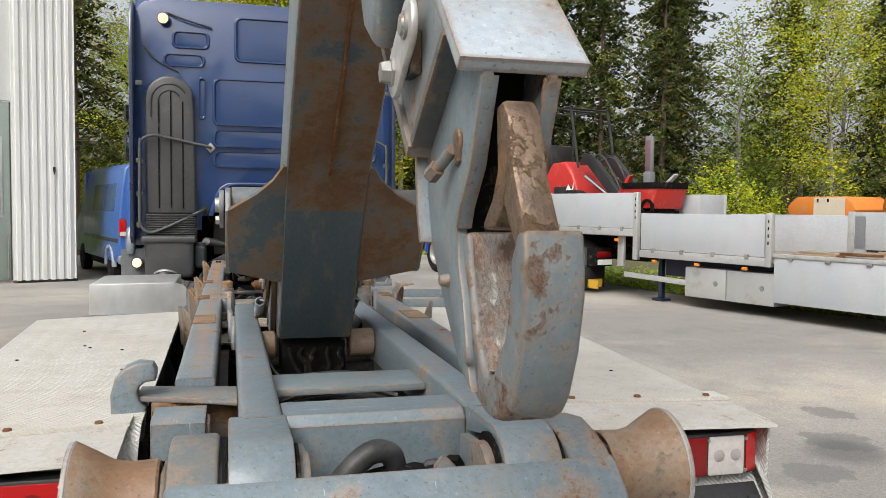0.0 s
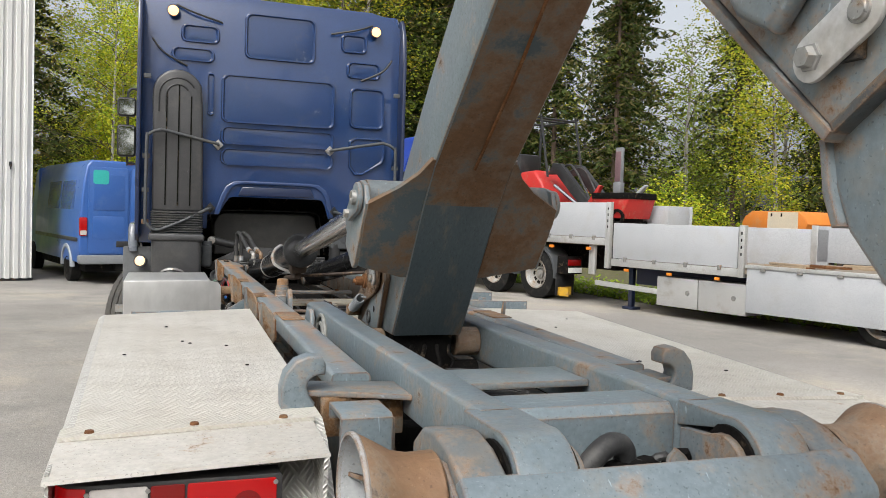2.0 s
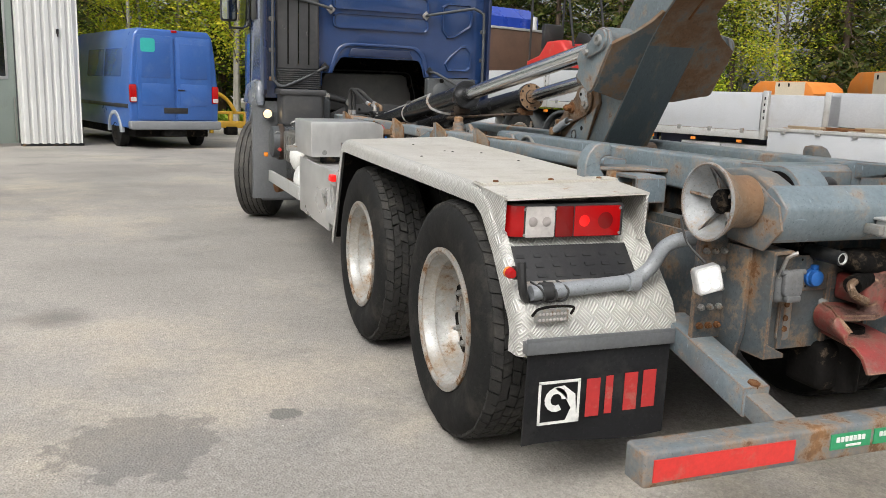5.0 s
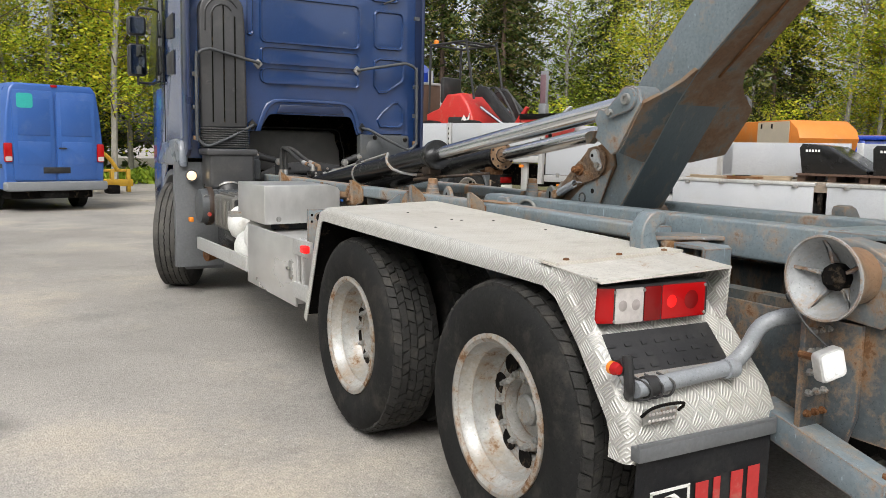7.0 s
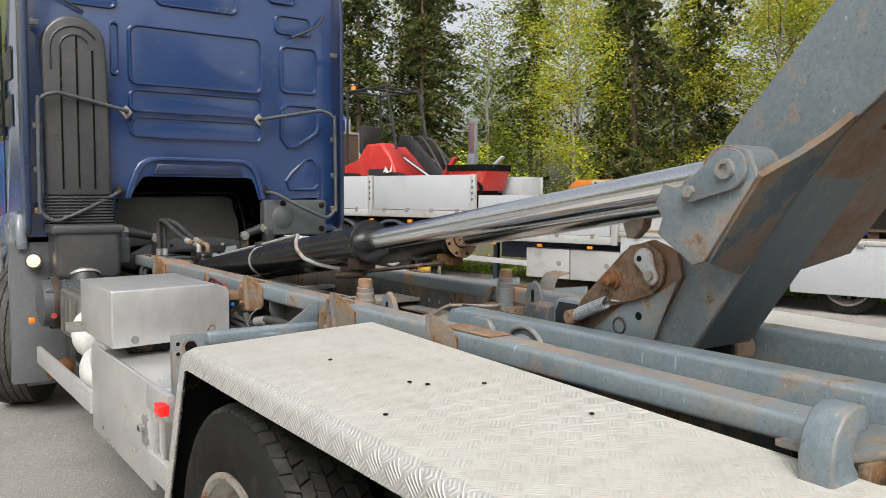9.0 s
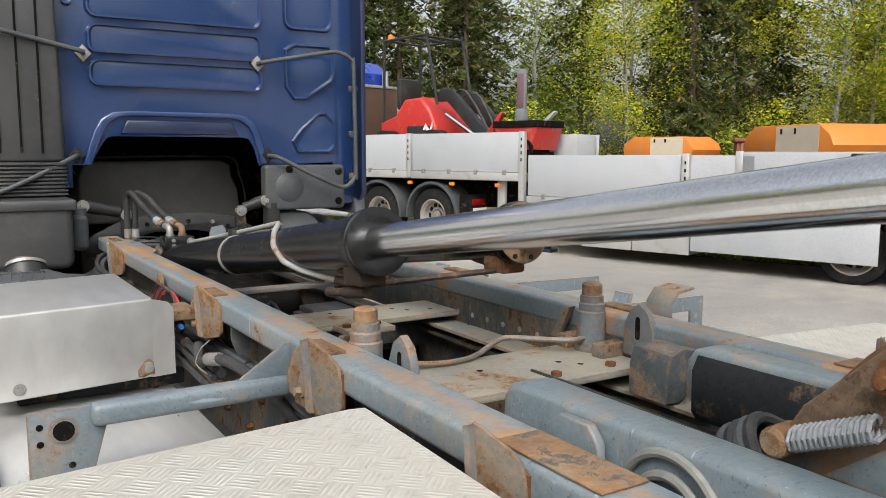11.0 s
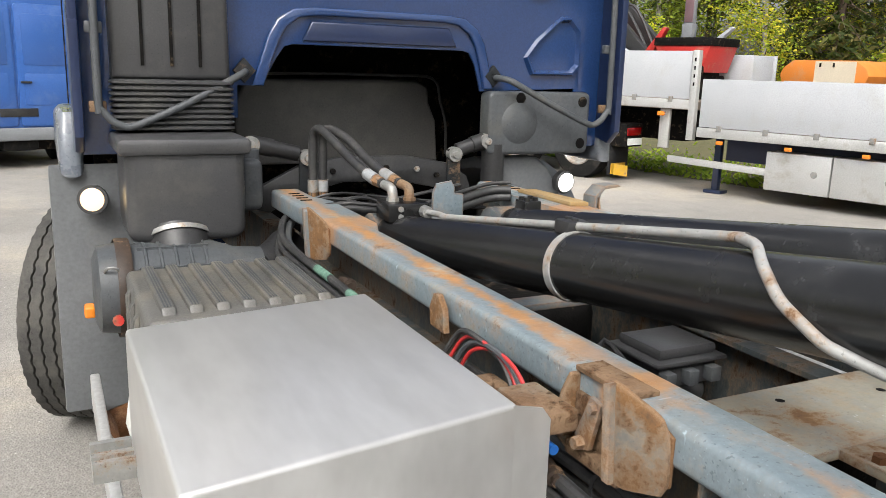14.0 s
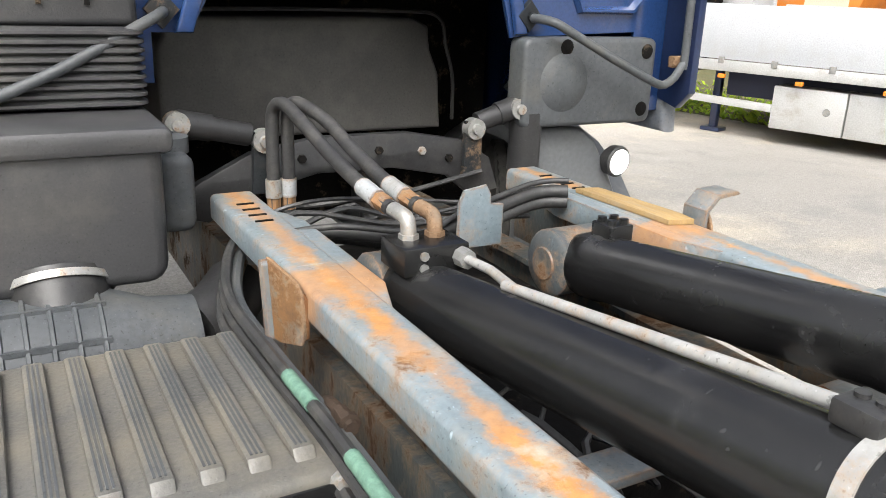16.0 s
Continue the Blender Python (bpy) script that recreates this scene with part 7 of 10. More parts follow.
# engine cover inside the opening
bm = NB()
prism(bm, [(-0.50, 1.16), (-0.51, 1.46), (-0.47, 1.545), (-0.42, 1.570), (0.42, 1.575), (0.485, 1.545), (0.495, 1.46), (0.535, 1.37), (0.55, 1.16)], CB + 0.50, CB + 1.05, "y", 0.02, 3)
part("engine_cover", bm, COVER_DUSTY_LIT, truck, "dusty black engine cover, lightened inside its recess")
bm = NB()
pipe(bm, [(-0.53, CB + 0.44, 1.48), (-0.48, CB + 0.44, 1.585), (0.3, CB + 0.43, 1.60), (0.49, CB + 0.44, 1.58), (0.525, CB + 0.44, 1.48), (0.56, CB + 0.44, 1.36), (0.575, CB + 0.46, 1.2)], 0.007, 8, 4)
part("cover_seal", bm, PLASTIC, truck)
bm = NB()
bbox(bm, -1.1, 1.1, CB + 1.08, CB + 1.13, 0.7, 1.9)
part("firewall", bm, GRIME_SHADE, truck)
# arched cab cross member with suspension struts
bm = NB()
arch = [(-0.62, 1.06), (-0.50, 1.14), (-0.35, 1.215), (-0.15, 1.25), (0.15, 1.25), (0.35, 1.215), (0.46, 1.15), (0.50, 1.04), (0.40, 1.02), (0.30, 1.10), (0.1, 1.14), (-0.15, 1.14), (-0.35, 1.09), (-0.48, 1.02)]
prism(bm, arch, CB - 0.01, CB + 0.03, "y", 0.006)
am = part("cab_cross_member", bm, PLASTIC, truck, "dark arched cross member under the cab")
for x, z in ((-0.3, 1.17), (-0.2, 1.19), (0.05, 1.2), (0.2, 1.19), (0.30, 1.16), (0.38, 1.13)):
    bm = NB()
    lathe(bm, [(0, 0.014), (-0.012, 0.013), (-0.012, 0)], (x, CB - 0.01, z), (0, 1, 0), 6)
    part("bolt_head", bm, ZINC if x in (0.2,) else GRIME_SHADE, am)
for s in (-1, 1):
    x0, x1 = (-0.56, -0.32) if s < 0 else (0.54, 0.38)
    bm = NB()
    cyl(bm, (x0, CB - 0.02, 1.315), (x0 + (x1 - x0) * 0.85, CB - 0.01, 1.27), 0.033)
    cyl(bm, (x0, CB - 0.02, 1.315), (x0 + (x1 - x0) * 0.4, CB - 0.015, 1.295), 0.038)
    st = part("cab_damper", bm, PLASTIC, truck)
    for p in ((x0, CB - 0.06, 1.315), (x1, CB - 0.05, 1.255)):
        bm = NB()
        lathe(bm, [(0.04, 0.034), (0, 0.034), (0, 0.018), (-0.012, 0.016), (-0.012, 0)], p, (0, 1, 0), 14)
        part("damper_bolt", bm, ZINC, st)
    bm = NB()
    prism(bm, [(x1 - 0.035, 1.10), (x1 - 0.03, 1.28), (x1 + 0.03, 1.28), (x1 + 0.035, 1.10)], CB - 0.035, CB - 0.012, "y", 0.004)
    part("damper_bracket", bm, FRAME, truck)
    bm = NB()
    cyl(bm, (x0 - s * -0.05, CB - 0.02, 1.10), (x0 - s * -0.05, CB - 0.02, 1.30), 0.055)
    part("air_bellow", bm, PLASTIC, truck)

# tall air intake on the back wall
bm = NB()
out = [(-1.08, 1.57)] + [(-1.085, 2.35)] + fan(-0.875, 2.62, 0.215, 178, 20, 10) + [(-0.66, 2.45), (-0.645, 1.57)]
prism(bm, out, CB - 0.10, CB - 0.004, "y", 0.022, 3)
intake = part("air_intake", bm, INTAKE, cab, "tall black ribbed air intake")
for x, zt in ((-0.97, 2.62), (-0.865, 2.70), (-0.76, 2.60)):
    bm = NB()
    bbox(bm, x - 0.006, x + 0.006, CB - 0.108, CB - 0.099, 1.62, zt)
    part("groove", bm, GRIME_SHADE, intake)
bm = NB()
for j, r in enumerate((0.10, 0.16)):
    pipe(bm, [(x, CB - 0.10, z) for x, z in [(-0.875 - r, 2.45)] + fan(-0.875, 2.60, r, 180, 30, 6)], 0.009, 6, 2)
part("arch_rib", bm, PLASTIC, intake)
bm = NB()
loops = []
for k in range(28):
    z, o = 1.38 + 0.19 * k / 27, (0.0, 0.014, 0.014)[k % 3]
    loops.append([bm.verts.new((x, y, z)) for x, y in rrect(-1.076 - o, -0.654 + o, CB - 0.148 - o, CB - 0.02, 0.04)])
for P_, Q_ in zip(loops, loops[1:]):
    for i in range(len(P_)):
        bm.faces.new((P_[i], P_[(i + 1) % len(P_)], Q_[(i + 1) % len(P_)], Q_[i]))
bm.faces.new(loops[0][::-1]), bm.faces.new(loops[-1])
bmesh.ops.recalc_face_normals(bm, faces=bm.faces)
part("bellows", bm, INTAKE, intake, "black ribbed rubber bellows")
bm = NB()
prism(bm, rrect(-1.075, -0.66, 1.00, 1.36, 0.05), CB - 0.40, CB - 0.05, "y", 0.035, 3)
prism(bm, rrect(-1.10, -0.64, 1.315, 1.375, 0.02), CB - 0.42, CB - 0.04, "y", 0.015, 2)
part("intake_box", bm, INTAKE, truck, "black moulded intake box")
bm = NB()
bbox(bm, -0.66, -0.565, CB - 0.28, CB - 0.08, 1.08, 1.28, 0.03, 3)
cyl(bm, (-0.61, CB - 0.18, 1.27), (-0.61, CB - 0.18, 1.31), 0.05)
part("fluid_tank", bm, PLASTIC_GREY, truck)
# air filter below it
bm = NB()
cyl(bm, (-0.90, 5.08, 0.90), (-0.90, 5.17, 1.02), 0.10, 0.115)
part("intake_elbow", bm, PLASTIC, truck)
bm = NB()
lathe(bm, [(0, 0.117), (0, 0.121), (0.018, 0.121), (0.018, 0.117)], (-0.90, 5.152, 0.995), (0, 0.6, 0.8), 28)
part("hose_clamp", bm, ZINC, truck)
bm = NB()
lathe(bm, [(-1.20, 0), (-1.20, 0.11), (-1.185, 0.15), (-1.12, 0.16), (-1.115, 0.17), (-1.09, 0.17), (-1.085, 0.15), (-0.80, 0.15), (-0.72, 0.12), (-0.62, 0.11), (-0.62, 0)], (0, 5.07, 0.86), (1, 0, 0), 28)
flt = part("air_filter", bm, PLASTIC_GREY, truck, "round ribbed air filter housing")
for k in range(10):
    a = radians(36 * k)
    bm = NB()
    bbox(bm, -1.06, -0.82, 5.07 + 0.15 * math.cos(a) - 0.006, 5.07 + 0.15 * math.cos(a) + 0.006, 0.86 + 0.15 * math.sin(a) - 0.006, 0.86 + 0.15 * math.sin(a) + 0.006)
    part("filter_rib", bm, PLASTIC_GREY, flt)
bm = NB()
kinked(bm, [(-1.17, 4.945, 0.95), (-1.16, 4.925, 0.97), (-1.13, 4.925, 0.965), (-1.12, 4.94, 0.94)], 0.005, 6)
part("wire_clip", bm, ZINC, flt)
bm = NB()
lathe(bm, [(-1.13, 0.171), (-1.125, 0.174), (-1.085, 0.174), (-1.08, 0.171)], (0, 5.07, 0.86), (1, 0, 0), 28)
part("clamp_ring", bm, FITTING, flt)
bm = NB()
cyl(bm, (-1.14, 4.885, 0.80), (-1.14, 4.87, 0.80), 0.018, seg=10)
part("red_knob", bm, RED_PAINT, flt, "small red knob")
for k in range(5):
    bm = NB()
    lathe(bm, [(-1.04 + 0.05 * k, 0.150), (-1.037 + 0.05 * k, 0.156), (-1.030 + 0.05 * k, 0.156), (-1.027 + 0.05 * k, 0.150)], (0, 5.07, 0.86), (1, 0, 0), 28)
    part("filter_band", bm, PLASTIC_GREY, flt)
bm = NB()
pipe(bm, [(-0.62, 5.08, 0.88), (-0.55, 5.12, 0.90), (-0.48, 5.2, 0.93)], 0.085, 14, 5)
part("duct", bm, PLASTIC, truck)

for s in (-1, 1):
    bm = NB()
    prism(bm, [(5.46, 1.20), (5.47, 1.36), (5.52, 1.44), (5.75, 1.46), (6.3, 1.42), (6.6, 1.24), (6.6, 1.20)], s * 1.19, s * 1.275, "x", 0.03, 3)
    part("fender_corner", bm, FENDER_SKY, cab, "glossy fender corner, sky sheen in its grey-blue colour")
for x, z in ((-1.005, 1.985), (-0.765, 1.93)):
    bm = NB()
    lathe(bm, [(-0.100, 0.021), (-0.106, 0.021), (-0.107, 0.017), (-0.103, 0.015), (-0.103, 0)], (x, CB, z), (0, 1, 0), 20)
    part("plug", bm, INTAKE, intake)
# lamps, mirrors, windows, mudguard
for s in (-1, 1):
    bm = NB()
    lathe(bm, [(0.03, 0.03), (0.0, 0.05), (-0.035, 0.052), (-0.035, 0)], (s * 0.93, CB - 0.03, 3.36), (0, 1, 0.1), 20)
    lm = part("roof_work_lamp", bm, PLASTIC, cab, "lit amber work lamp")
    bm = NB()
    lathe(bm, [(-0.037, 0.045), (-0.045, 0.025), (-0.046, 0)], (s * 0.93, CB - 0.03, 3.36), (0, 1, 0.1), 20)
    part("lamp_lens", bm, LAMP_WARM, lm)
    bm = NB()
    pipe(bm, [(s * 0.90, CB - 0.03, 3.42), (s * 0.75, CB - 0.05, 3.36), (s * 0.50, CB - 0.03, 3.30)], 0.010, 6)
    pipe(bm, [(s * 1.10, CB - 0.04, 3.1), (s * 1.0, CB - 0.06, 2.98), (s * 0.80, CB - 0.04, 2.88)], 0.010, 6)
    part("lamp_bracket", bm, PLASTIC, cab)
    bm = NB()
    kinked(bm, [(s * 0.517, CB - 0.03, 2.19), (s * 0.53, CB - 0.08, 2.195), (s * 1.02, CB - 0.15, 2.29), (s * 1.13, CB - 0.16, 2.24), (s * 1.135, CB - 0.17, 1.46), (s * 1.05, CB - 0.18, 1.385), (s * 0.84, CB - 0.17, 1.475), (s * 0.60, CB - 0.12, 1.60), (s * 0.575, CB - 0.04, 1.605)], 0.0145, 10, 0.05)
    hoop1 = part("fairing_stay", bm, PLASTIC_GREY, cab, "bent grey tube stay")
    for x, z in ((0.517, 2.19), (0.575, 1.61)):
        bm = NB()
        prism(bm, [(s * x, z + 0.05), (s * x + 0.045, z), (s * x, z - 0.05), (s * x - 0.045, z)], CB - 0.03, CB - 0.004, "y", 0.003)
        cyl(bm, (s * x, CB - 0.045, z), (s * x, CB - 0.03, z), 0.014, seg=6)
        part("stay_foot", bm, ZINC if z > 2 else FRAME, hoop1)
    for z in (1.47, 1.75, 2.05, 2.75):
        bm = NB()
        bbox(bm, s * 1.135 - 0.03, s * 1.135 + 0.03, CB - 0.15, CB - 0.12, z - 0.02, z + 0.02, 0.005)
        part("stay_clamp", bm, RUST_OCHRE if z < 1.5 else PLASTIC_GREY, hoop1)
    # mirrors
    for z, h, w in ((2.66, 0.20, 0.19), (2.30, 0.34, 0.19)):
        bm = NB()
        prism(bm, rrect(s * 1.37 - w / 2, s * 1.37 + w / 2, z - h / 2, z + h / 2, 0.035), 7.06, 7.16, "y", 0.02, 3)
        mr = part("mirror", bm, PLASTIC, cab, "black wing mirror")
        bm = NB()
        prism(bm, rrect(s * 1.37 - w / 2 + 0.018, s * 1.37 + w / 2 - 0.018, z - h / 2 + 0.018, z + h / 2 - 0.018, 0.025), 7.055, 7.059, "y")
        part("mirror_glass", bm, MIRROR, mr)
    bm = NB()
    kinked(bm, [(s * 1.19, 7.15, 2.86), (s * 1.34, 7.12, 2.86), (s * 1.36, 7.11, 2.80), (s * 1.36, 7.11, 2.06), (s * 1.19, 7.15, 2.06)], 0.014, 8)
    part("mirror_arm", bm, PLASTIC, cab)
    # door glass and door
    bm = NB()
    prism(bm, [(6.55, 2.05), (6.55, 2.90), (7.05, 2.88), (7.38, 2.20), (7.38, 2.05)], s * 1.198, s * 1.206, "x", 0.002)
    part("door_window", bm, GLASS, cab)
    bm = NB()
    prism(bm, [(6.48, 1.25), (6.48, 2.96), (6.50, 2.98), (6.50, 1.25)], s * 1.199, s * 1.205, "x")
    part("door_seam", bm, GRIME_SHADE, cab)
    for z in (2.55, 2.2):
        bm = NB()
        prism(bm, [(5.95, z - 0.12), (5.95, z + 0.12), (6.3, z + 0.1), (6.3, z - 0.1)], s * 1.2, s * 1.215, "x", 0.008)
        part("side_vent", bm, PLASTIC, cab)
    # front mudguard
    bm = NB()
    arc = fan(6.12, 0.50, 0.66, 205, -5, 14) + fan(6.12, 0.50, 0.60, -5, 205, 14)
    prism(bm, arc, s * 1.22, s * 0.86, "x", 0.006)
    part("front_mudguard", bm, GUARD, truck, "grey plastic front mudguard")
    bm = NB()
    if s < 0:
        prism(bm, [(5.57, 0.25), (5.54, 0.55), (5.57, 0.95), (5.56, 1.20), (5.50, 1.245), (5.48, 0.9), (5.46, 0.52), (5.49, 0.25)], s * 1.315, s * 0.86, "x", 0.01)
    else:
        prism(bm, [(0.60, 0.70), (0.60, 1.20), (0.63, 1.235), (0.80, 1.238), (0.86, 1.225), (0.92, 1.175), (1.00, 1.05), (1.08, 0.90), (1.18, 0.60), (1.20, 0.25), (0.86, 0.25), (0.86, 0.60)], 5.50, 5.56, "y", 0.02, 3)
    part("mudguard_flap", bm, GUARD, truck)
bm = NB()
lathe(bm, [(0.05, 0), (0.05, 0.04), (0.0, 0.056), (-0.02, 0.056), (-0.02, 0)], (-1.166, 5.44, 1.116), (0.3, 1, -0.15), 24)
sl = part("side_work_lamp", bm, PLASTIC, truck, "lit warm work lamp behind the cab")
bm = NB()
lathe(bm, [(-0.021, 0.044), (-0.030, 0.025), (-0.032, 0)], (-1.166, 5.44, 1.116), (0.3, 1, -0.15), 24)
part("lamp_lens", bm, LAMP_SIDE, sl)

# side equipment: battery box, steel box, tool box, tanks ----------------------------------
bm = NB()
bbox(bm, -1.095, -0.585, 4.245, 4.79, 0.52, 0.74, 0.03, 2)
bat = part("battery_box", bm, BLACK, truck, "black plastic battery box with ribbed cover")
bm = NB()
bbox(bm, -1.115, -0.565, 4.226, 4.815, 0.70, 0.985, 0.020, 3)
part("ribbed_lid", bm, LID, bat, "dusty ribbed plastic cover")
bm = NB()
prism(bm, rrect(-1.092, -0.588, 0.715, 0.968, 0.018), 4.2205, 4.2265, "y", 0.002)
part("front_panel", bm, BLACK, bat, "scratched black front of the cover")
for k in range(7):
    x = -1.050 + 0.0715 * k
    bm = NB()
    prism(bm, [(4.275, 0.984), (4.290, 1.002), (4.770, 1.002), (4.786, 0.984)], x - 0.021, x + 0.017, "x", 0.006, 2)
    part("lid_rib", bm, LID, bat)
    bm = NB()
    for j in range(3):
        bbox(bm, x - 0.0125 + 0.008 * j, x - 0.0085 + 0.008 * j, 4.30, 4.76, 1.0015, 1.0035)
    part("rib_grip", bm, PLASTIC_GREY, bat)
for k in range(4):
    y = 4.31 + 0.125 * k
    bm = NB()
    prism(bm, [(-1.114, 0.72), (-1.128, 0.735), (-1.128, 0.935), (-1.114, 0.955)], y - 0.022, y + 0.022, "y", 0.005, 2)
    part("side_rib", bm, LID, bat)
for z, y in ((0.72, 4.221), (0.80, 4.221)):
    bm = NB()
    lathe(bm, [(0, 0.012), (-0.01, 0.011), (-0.01, 0)], (-0.66, y - 0.001, z + 0.06), (0, 1, 0), 8)
    part("lid_bolt", bm, PLASTIC_GREY, bat)
bm = NB()
prism(bm, [(-0.72, 0.70), (-0.70, 0.70), (-0.595, 0.93), (-0.61, 0.93)], 4.213, 4.2195, "y")
part("battery_strap", bm, PLASTIC_GREY, bat)
# oil filler fitting and hose in the gap
bm = NB()
cyl(bm, (-0.80, 4.03, 0.86), (-0.80, 4.03, 0.93), 0.04)
cyl(bm, (-0.80, 4.03, 0.92), (-0.80, 4.03, 0.95), 0.028)
cyl(bm, (-0.80, 4.03, 0.88), (-0.70, 4.06, 0.88), 0.02)
part("air_valve", bm, ZINC, truck)

SB = (-1.205, -0.690, 3.028, 3.695, 0.880, 1.146)
bm = NB()
bbox(bm, *SB, 0.008, 3)
for v_ in bm.verts:
    v_.co.y += 0.155 * (v_.co.x + 1.205)
sbox = part("steel_box", bm, STEEL, truck, "brushed stainless steel equipment box")
bm = NB()
prism(bm, [(-0.70, 0.880), (-0.622, 0.880), (-0.622, 1.105), (-0.640, 1.128), (-0.70, 1.145)], SB[2] + 0.0005, SB[2] + 0.0035, "y")
for v_ in bm.verts:
    v_.co.y += 0.155 * (v_.co.x + 1.205)
part("front_flange", bm, STEEL, sbox, "front sheet standing past the box, its corner cut")
for x, z, m in ((-1.10, 0.914, ZINC), (-0.715, 0.916, ZINC)):
    bm = NB()
    lathe(bm, [(0, 0.019), (-0.003, 0.019), (-0.003, 0.013), (-0.012, 0.012), (-0.012, 0)], (x, SB[2] + 0.155 * (x + 1.205), z), (0, 1, 0), 16)
    part("box_bolt", bm, m, sbox)
bm = NB()
blot = [(-0.715 + r * math.cos(radians(a)), 0.916 + r * math.sin(radians(a))) for a, r in ((0, .020), (40, .024), (80, .030), (115, .026), (150, .024), (190, .034), (220, .042), (250, .032), (280, .026), (310, .034), (340, .024))]
prism(bm, blot, SB[2] - 0.0012, SB[2] + 0.0015, "y")
for v_ in bm.verts:
    v_.co.y += 0.155 * (v_.co.x + 1.205)
part("rust_stain", bm, RUST_OCHRE, sbox)
bm = NB()
bbox(bm, -0.70, -0.665, 3.95, 3.97, 0.0 + 1.0, 1.02, 0.003)
for y in (3.17, 3.70):
    bm2 = NB()
    bbox(bm2, -1.10, -0.58, y, y + 0.05, 0.828, 0.880, 0.006)
    part("box_carrier", bm2, FRAME, truck)
bm.free()
bm = NB()
prism(bm, [(3.60, 0.885), (3.60, 0.925), (3.615, 0.925), (3.615, 0.905), (3.64, 0.905), (3.64, 0.920), (3.66, 0.920), (3.66, 0.905), (3.685, 0.905), (3.685, 0.925), (3.70, 0.925), (3.70, 0.885)], -1.28, -1.165, "x")
part("profile_end", bm, ZINC, truck, "grooved metal profile end")
bm = NB()
bbox(bm, -1.205, -0.62, 2.37, 3.36, 0.45, 0.825, 0.006, 2)
tb = part("tool_box", bm, STEEL, truck, "stainless steel tool box with a door")
bm = NB()
bbox(bm, -1.222, -1.206, 2.34, 3.38, 0.44, 0.858, 0.004)
dr = part("tool_box_door", bm, STEEL, tb, "plain steel door with a latch")
bm = NB()
bbox(bm, -1.228, -1.222, 2.40, 2.46, 0.60, 0.71, 0.004)
cyl(bm, (-1.222, 2.43, 0.67), (-1.25, 2.43, 0.67), 0.014)
bbox(bm, -1.25, -1.235, 2.41, 2.45, 0.66, 0.68, 0.004)
part("latch", bm, ZINC, dr)
bm = NB()
bbox(bm, -1.20, -1.19, 2.37, 3.36, 0.825, 0.845)
part("box_rim", bm, PLASTIC, tb)
# shelf with a folded second box behind
bm = NB()
bbox(bm, -1.0, -0.66, 2.16, 2.35, 0.50, 0.84, 0.004)
part("inner_box", bm, STEEL, truck)
# bracket that carries the wing, in front of it
bm = NB()
prism(bm, [(-1.135, 0.79), (-1.135, 1.035), (-0.965, 1.035), (-0.965, 0.985), (-1.02, 0.79)], 2.36, 2.38, "y", 0.003)
cyl(bm, (-1.06, 2.357, 0.985), (-1.06, 2.362, 0.985), 0.03)
wb = part("wing_bracket", bm, GREY, truck, "drilled grey wing bracket")
for x, z, r in ((-1.06, 0.985, 0.024), (-1.11, 1.00, 0.008), (-1.11, 0.96, 0.008), (-1.045, 0.90, 0.008)):
    bm = NB()
    lathe(bm, [(-0.0015, r), (-0.001, 0)], (x, 2.357 if r > 0.02 else 2.36, z), (0, 1, 0), 16)
    part("hole", bm, GRIME_SHADE, wb)
bm = NB()
bbox(bm, -1.00, -0.505, 2.335, 2.39, 0.985, 1.04, 0.016, 3)
part("wing_carrier_tube", bm, GREY, truck)
bm = NB()
prism(bm, [(-0.505, 1.03), (-0.505, 1.125), (-0.52, 1.125), (-0.645, 1.042), (-0.645, 1.03)], 2.355, 2.367, "y", 0.002)
part("carrier_gusset", bm, GREY, truck)
# white canister beside the battery box, then the air tanks
bm = NB()
lathe(bm, [(0, 0), (0, 0.062), (0.17, 0.063), (0.195, 0.055), (0.208, 0.032), (0.212, 0)], (-0.965, 4.03, 0.795), (0, 0, 1), 28)
part("air_dryer", bm, WHITE_TANK, truck, "white air dryer canister")
for y, z, x1 in ((3.58, 0.74, -0.6), (3.86, 0.62, -0.6), (4.05, 0.80, -0.6)):
    bm = NB()
    lathe(bm, [(0, 0), (0.012, 0.06), (0.035, 0.105), (0.07, 0.13), (0.09, 0.132), (0.55, 0.132), (0.62, 0)], (-1.19, y, z), (1, 0, 0), 28)
    part("air_tank", bm, WHITE_TANK, truck, "white air tank")
for z0, z1, y0, y1 in ((0.49, 0.595, 3.38, 4.96),):
    bm = NB()
    prism(bm, [(y0, z0 + 0.02), (y0, z1 + 0.02), (y1, z1), (y1, z0)], -1.235, -1.205, "x", 0.005)
    part("side_guard_rail", bm, ALU, truck, "aluminium side guard rail")
for z in (0.82, 0.555):
    bm = NB()
    prism(bm, [(2.08, z - 0.05), (2.08, z + 0.045), (2.36, z + 0.045), (2.36, z - 0.05)], -1.235, -1.205, "x", 0.004)
    part("side_guard_stub", bm, ALU, truck)
bm = NB()
bbox(bm, -1.228, -1.208, 2.29, 2.31, 0.60, 0.77, 0.002)
bbox(bm, -1.228, -1.208, 2.20, 2.22, 0.60, 0.77, 0.002)
part("guard_post", bm, ALU, truck)
bm = NB()
cyl(bm, (-1.18, 4.86, 0.44), (-1.05, 4.9, 0.46), 0.055)
part("exhaust_end", bm, RUST, truck)
# side marker lamps
for x, y, z, m in ((-1.262, 2.06, 0.83, LENS_LIT), (-1.21, 5.30, 0.72, AMBER)):
    bm = NB()
    bbox(bm, x - 0.02, x + 0.02, y - 0.035, y + 0.035, z - 0.022, z + 0.022, 0.01, 3)
    part("side_marker", bm, m, truck)

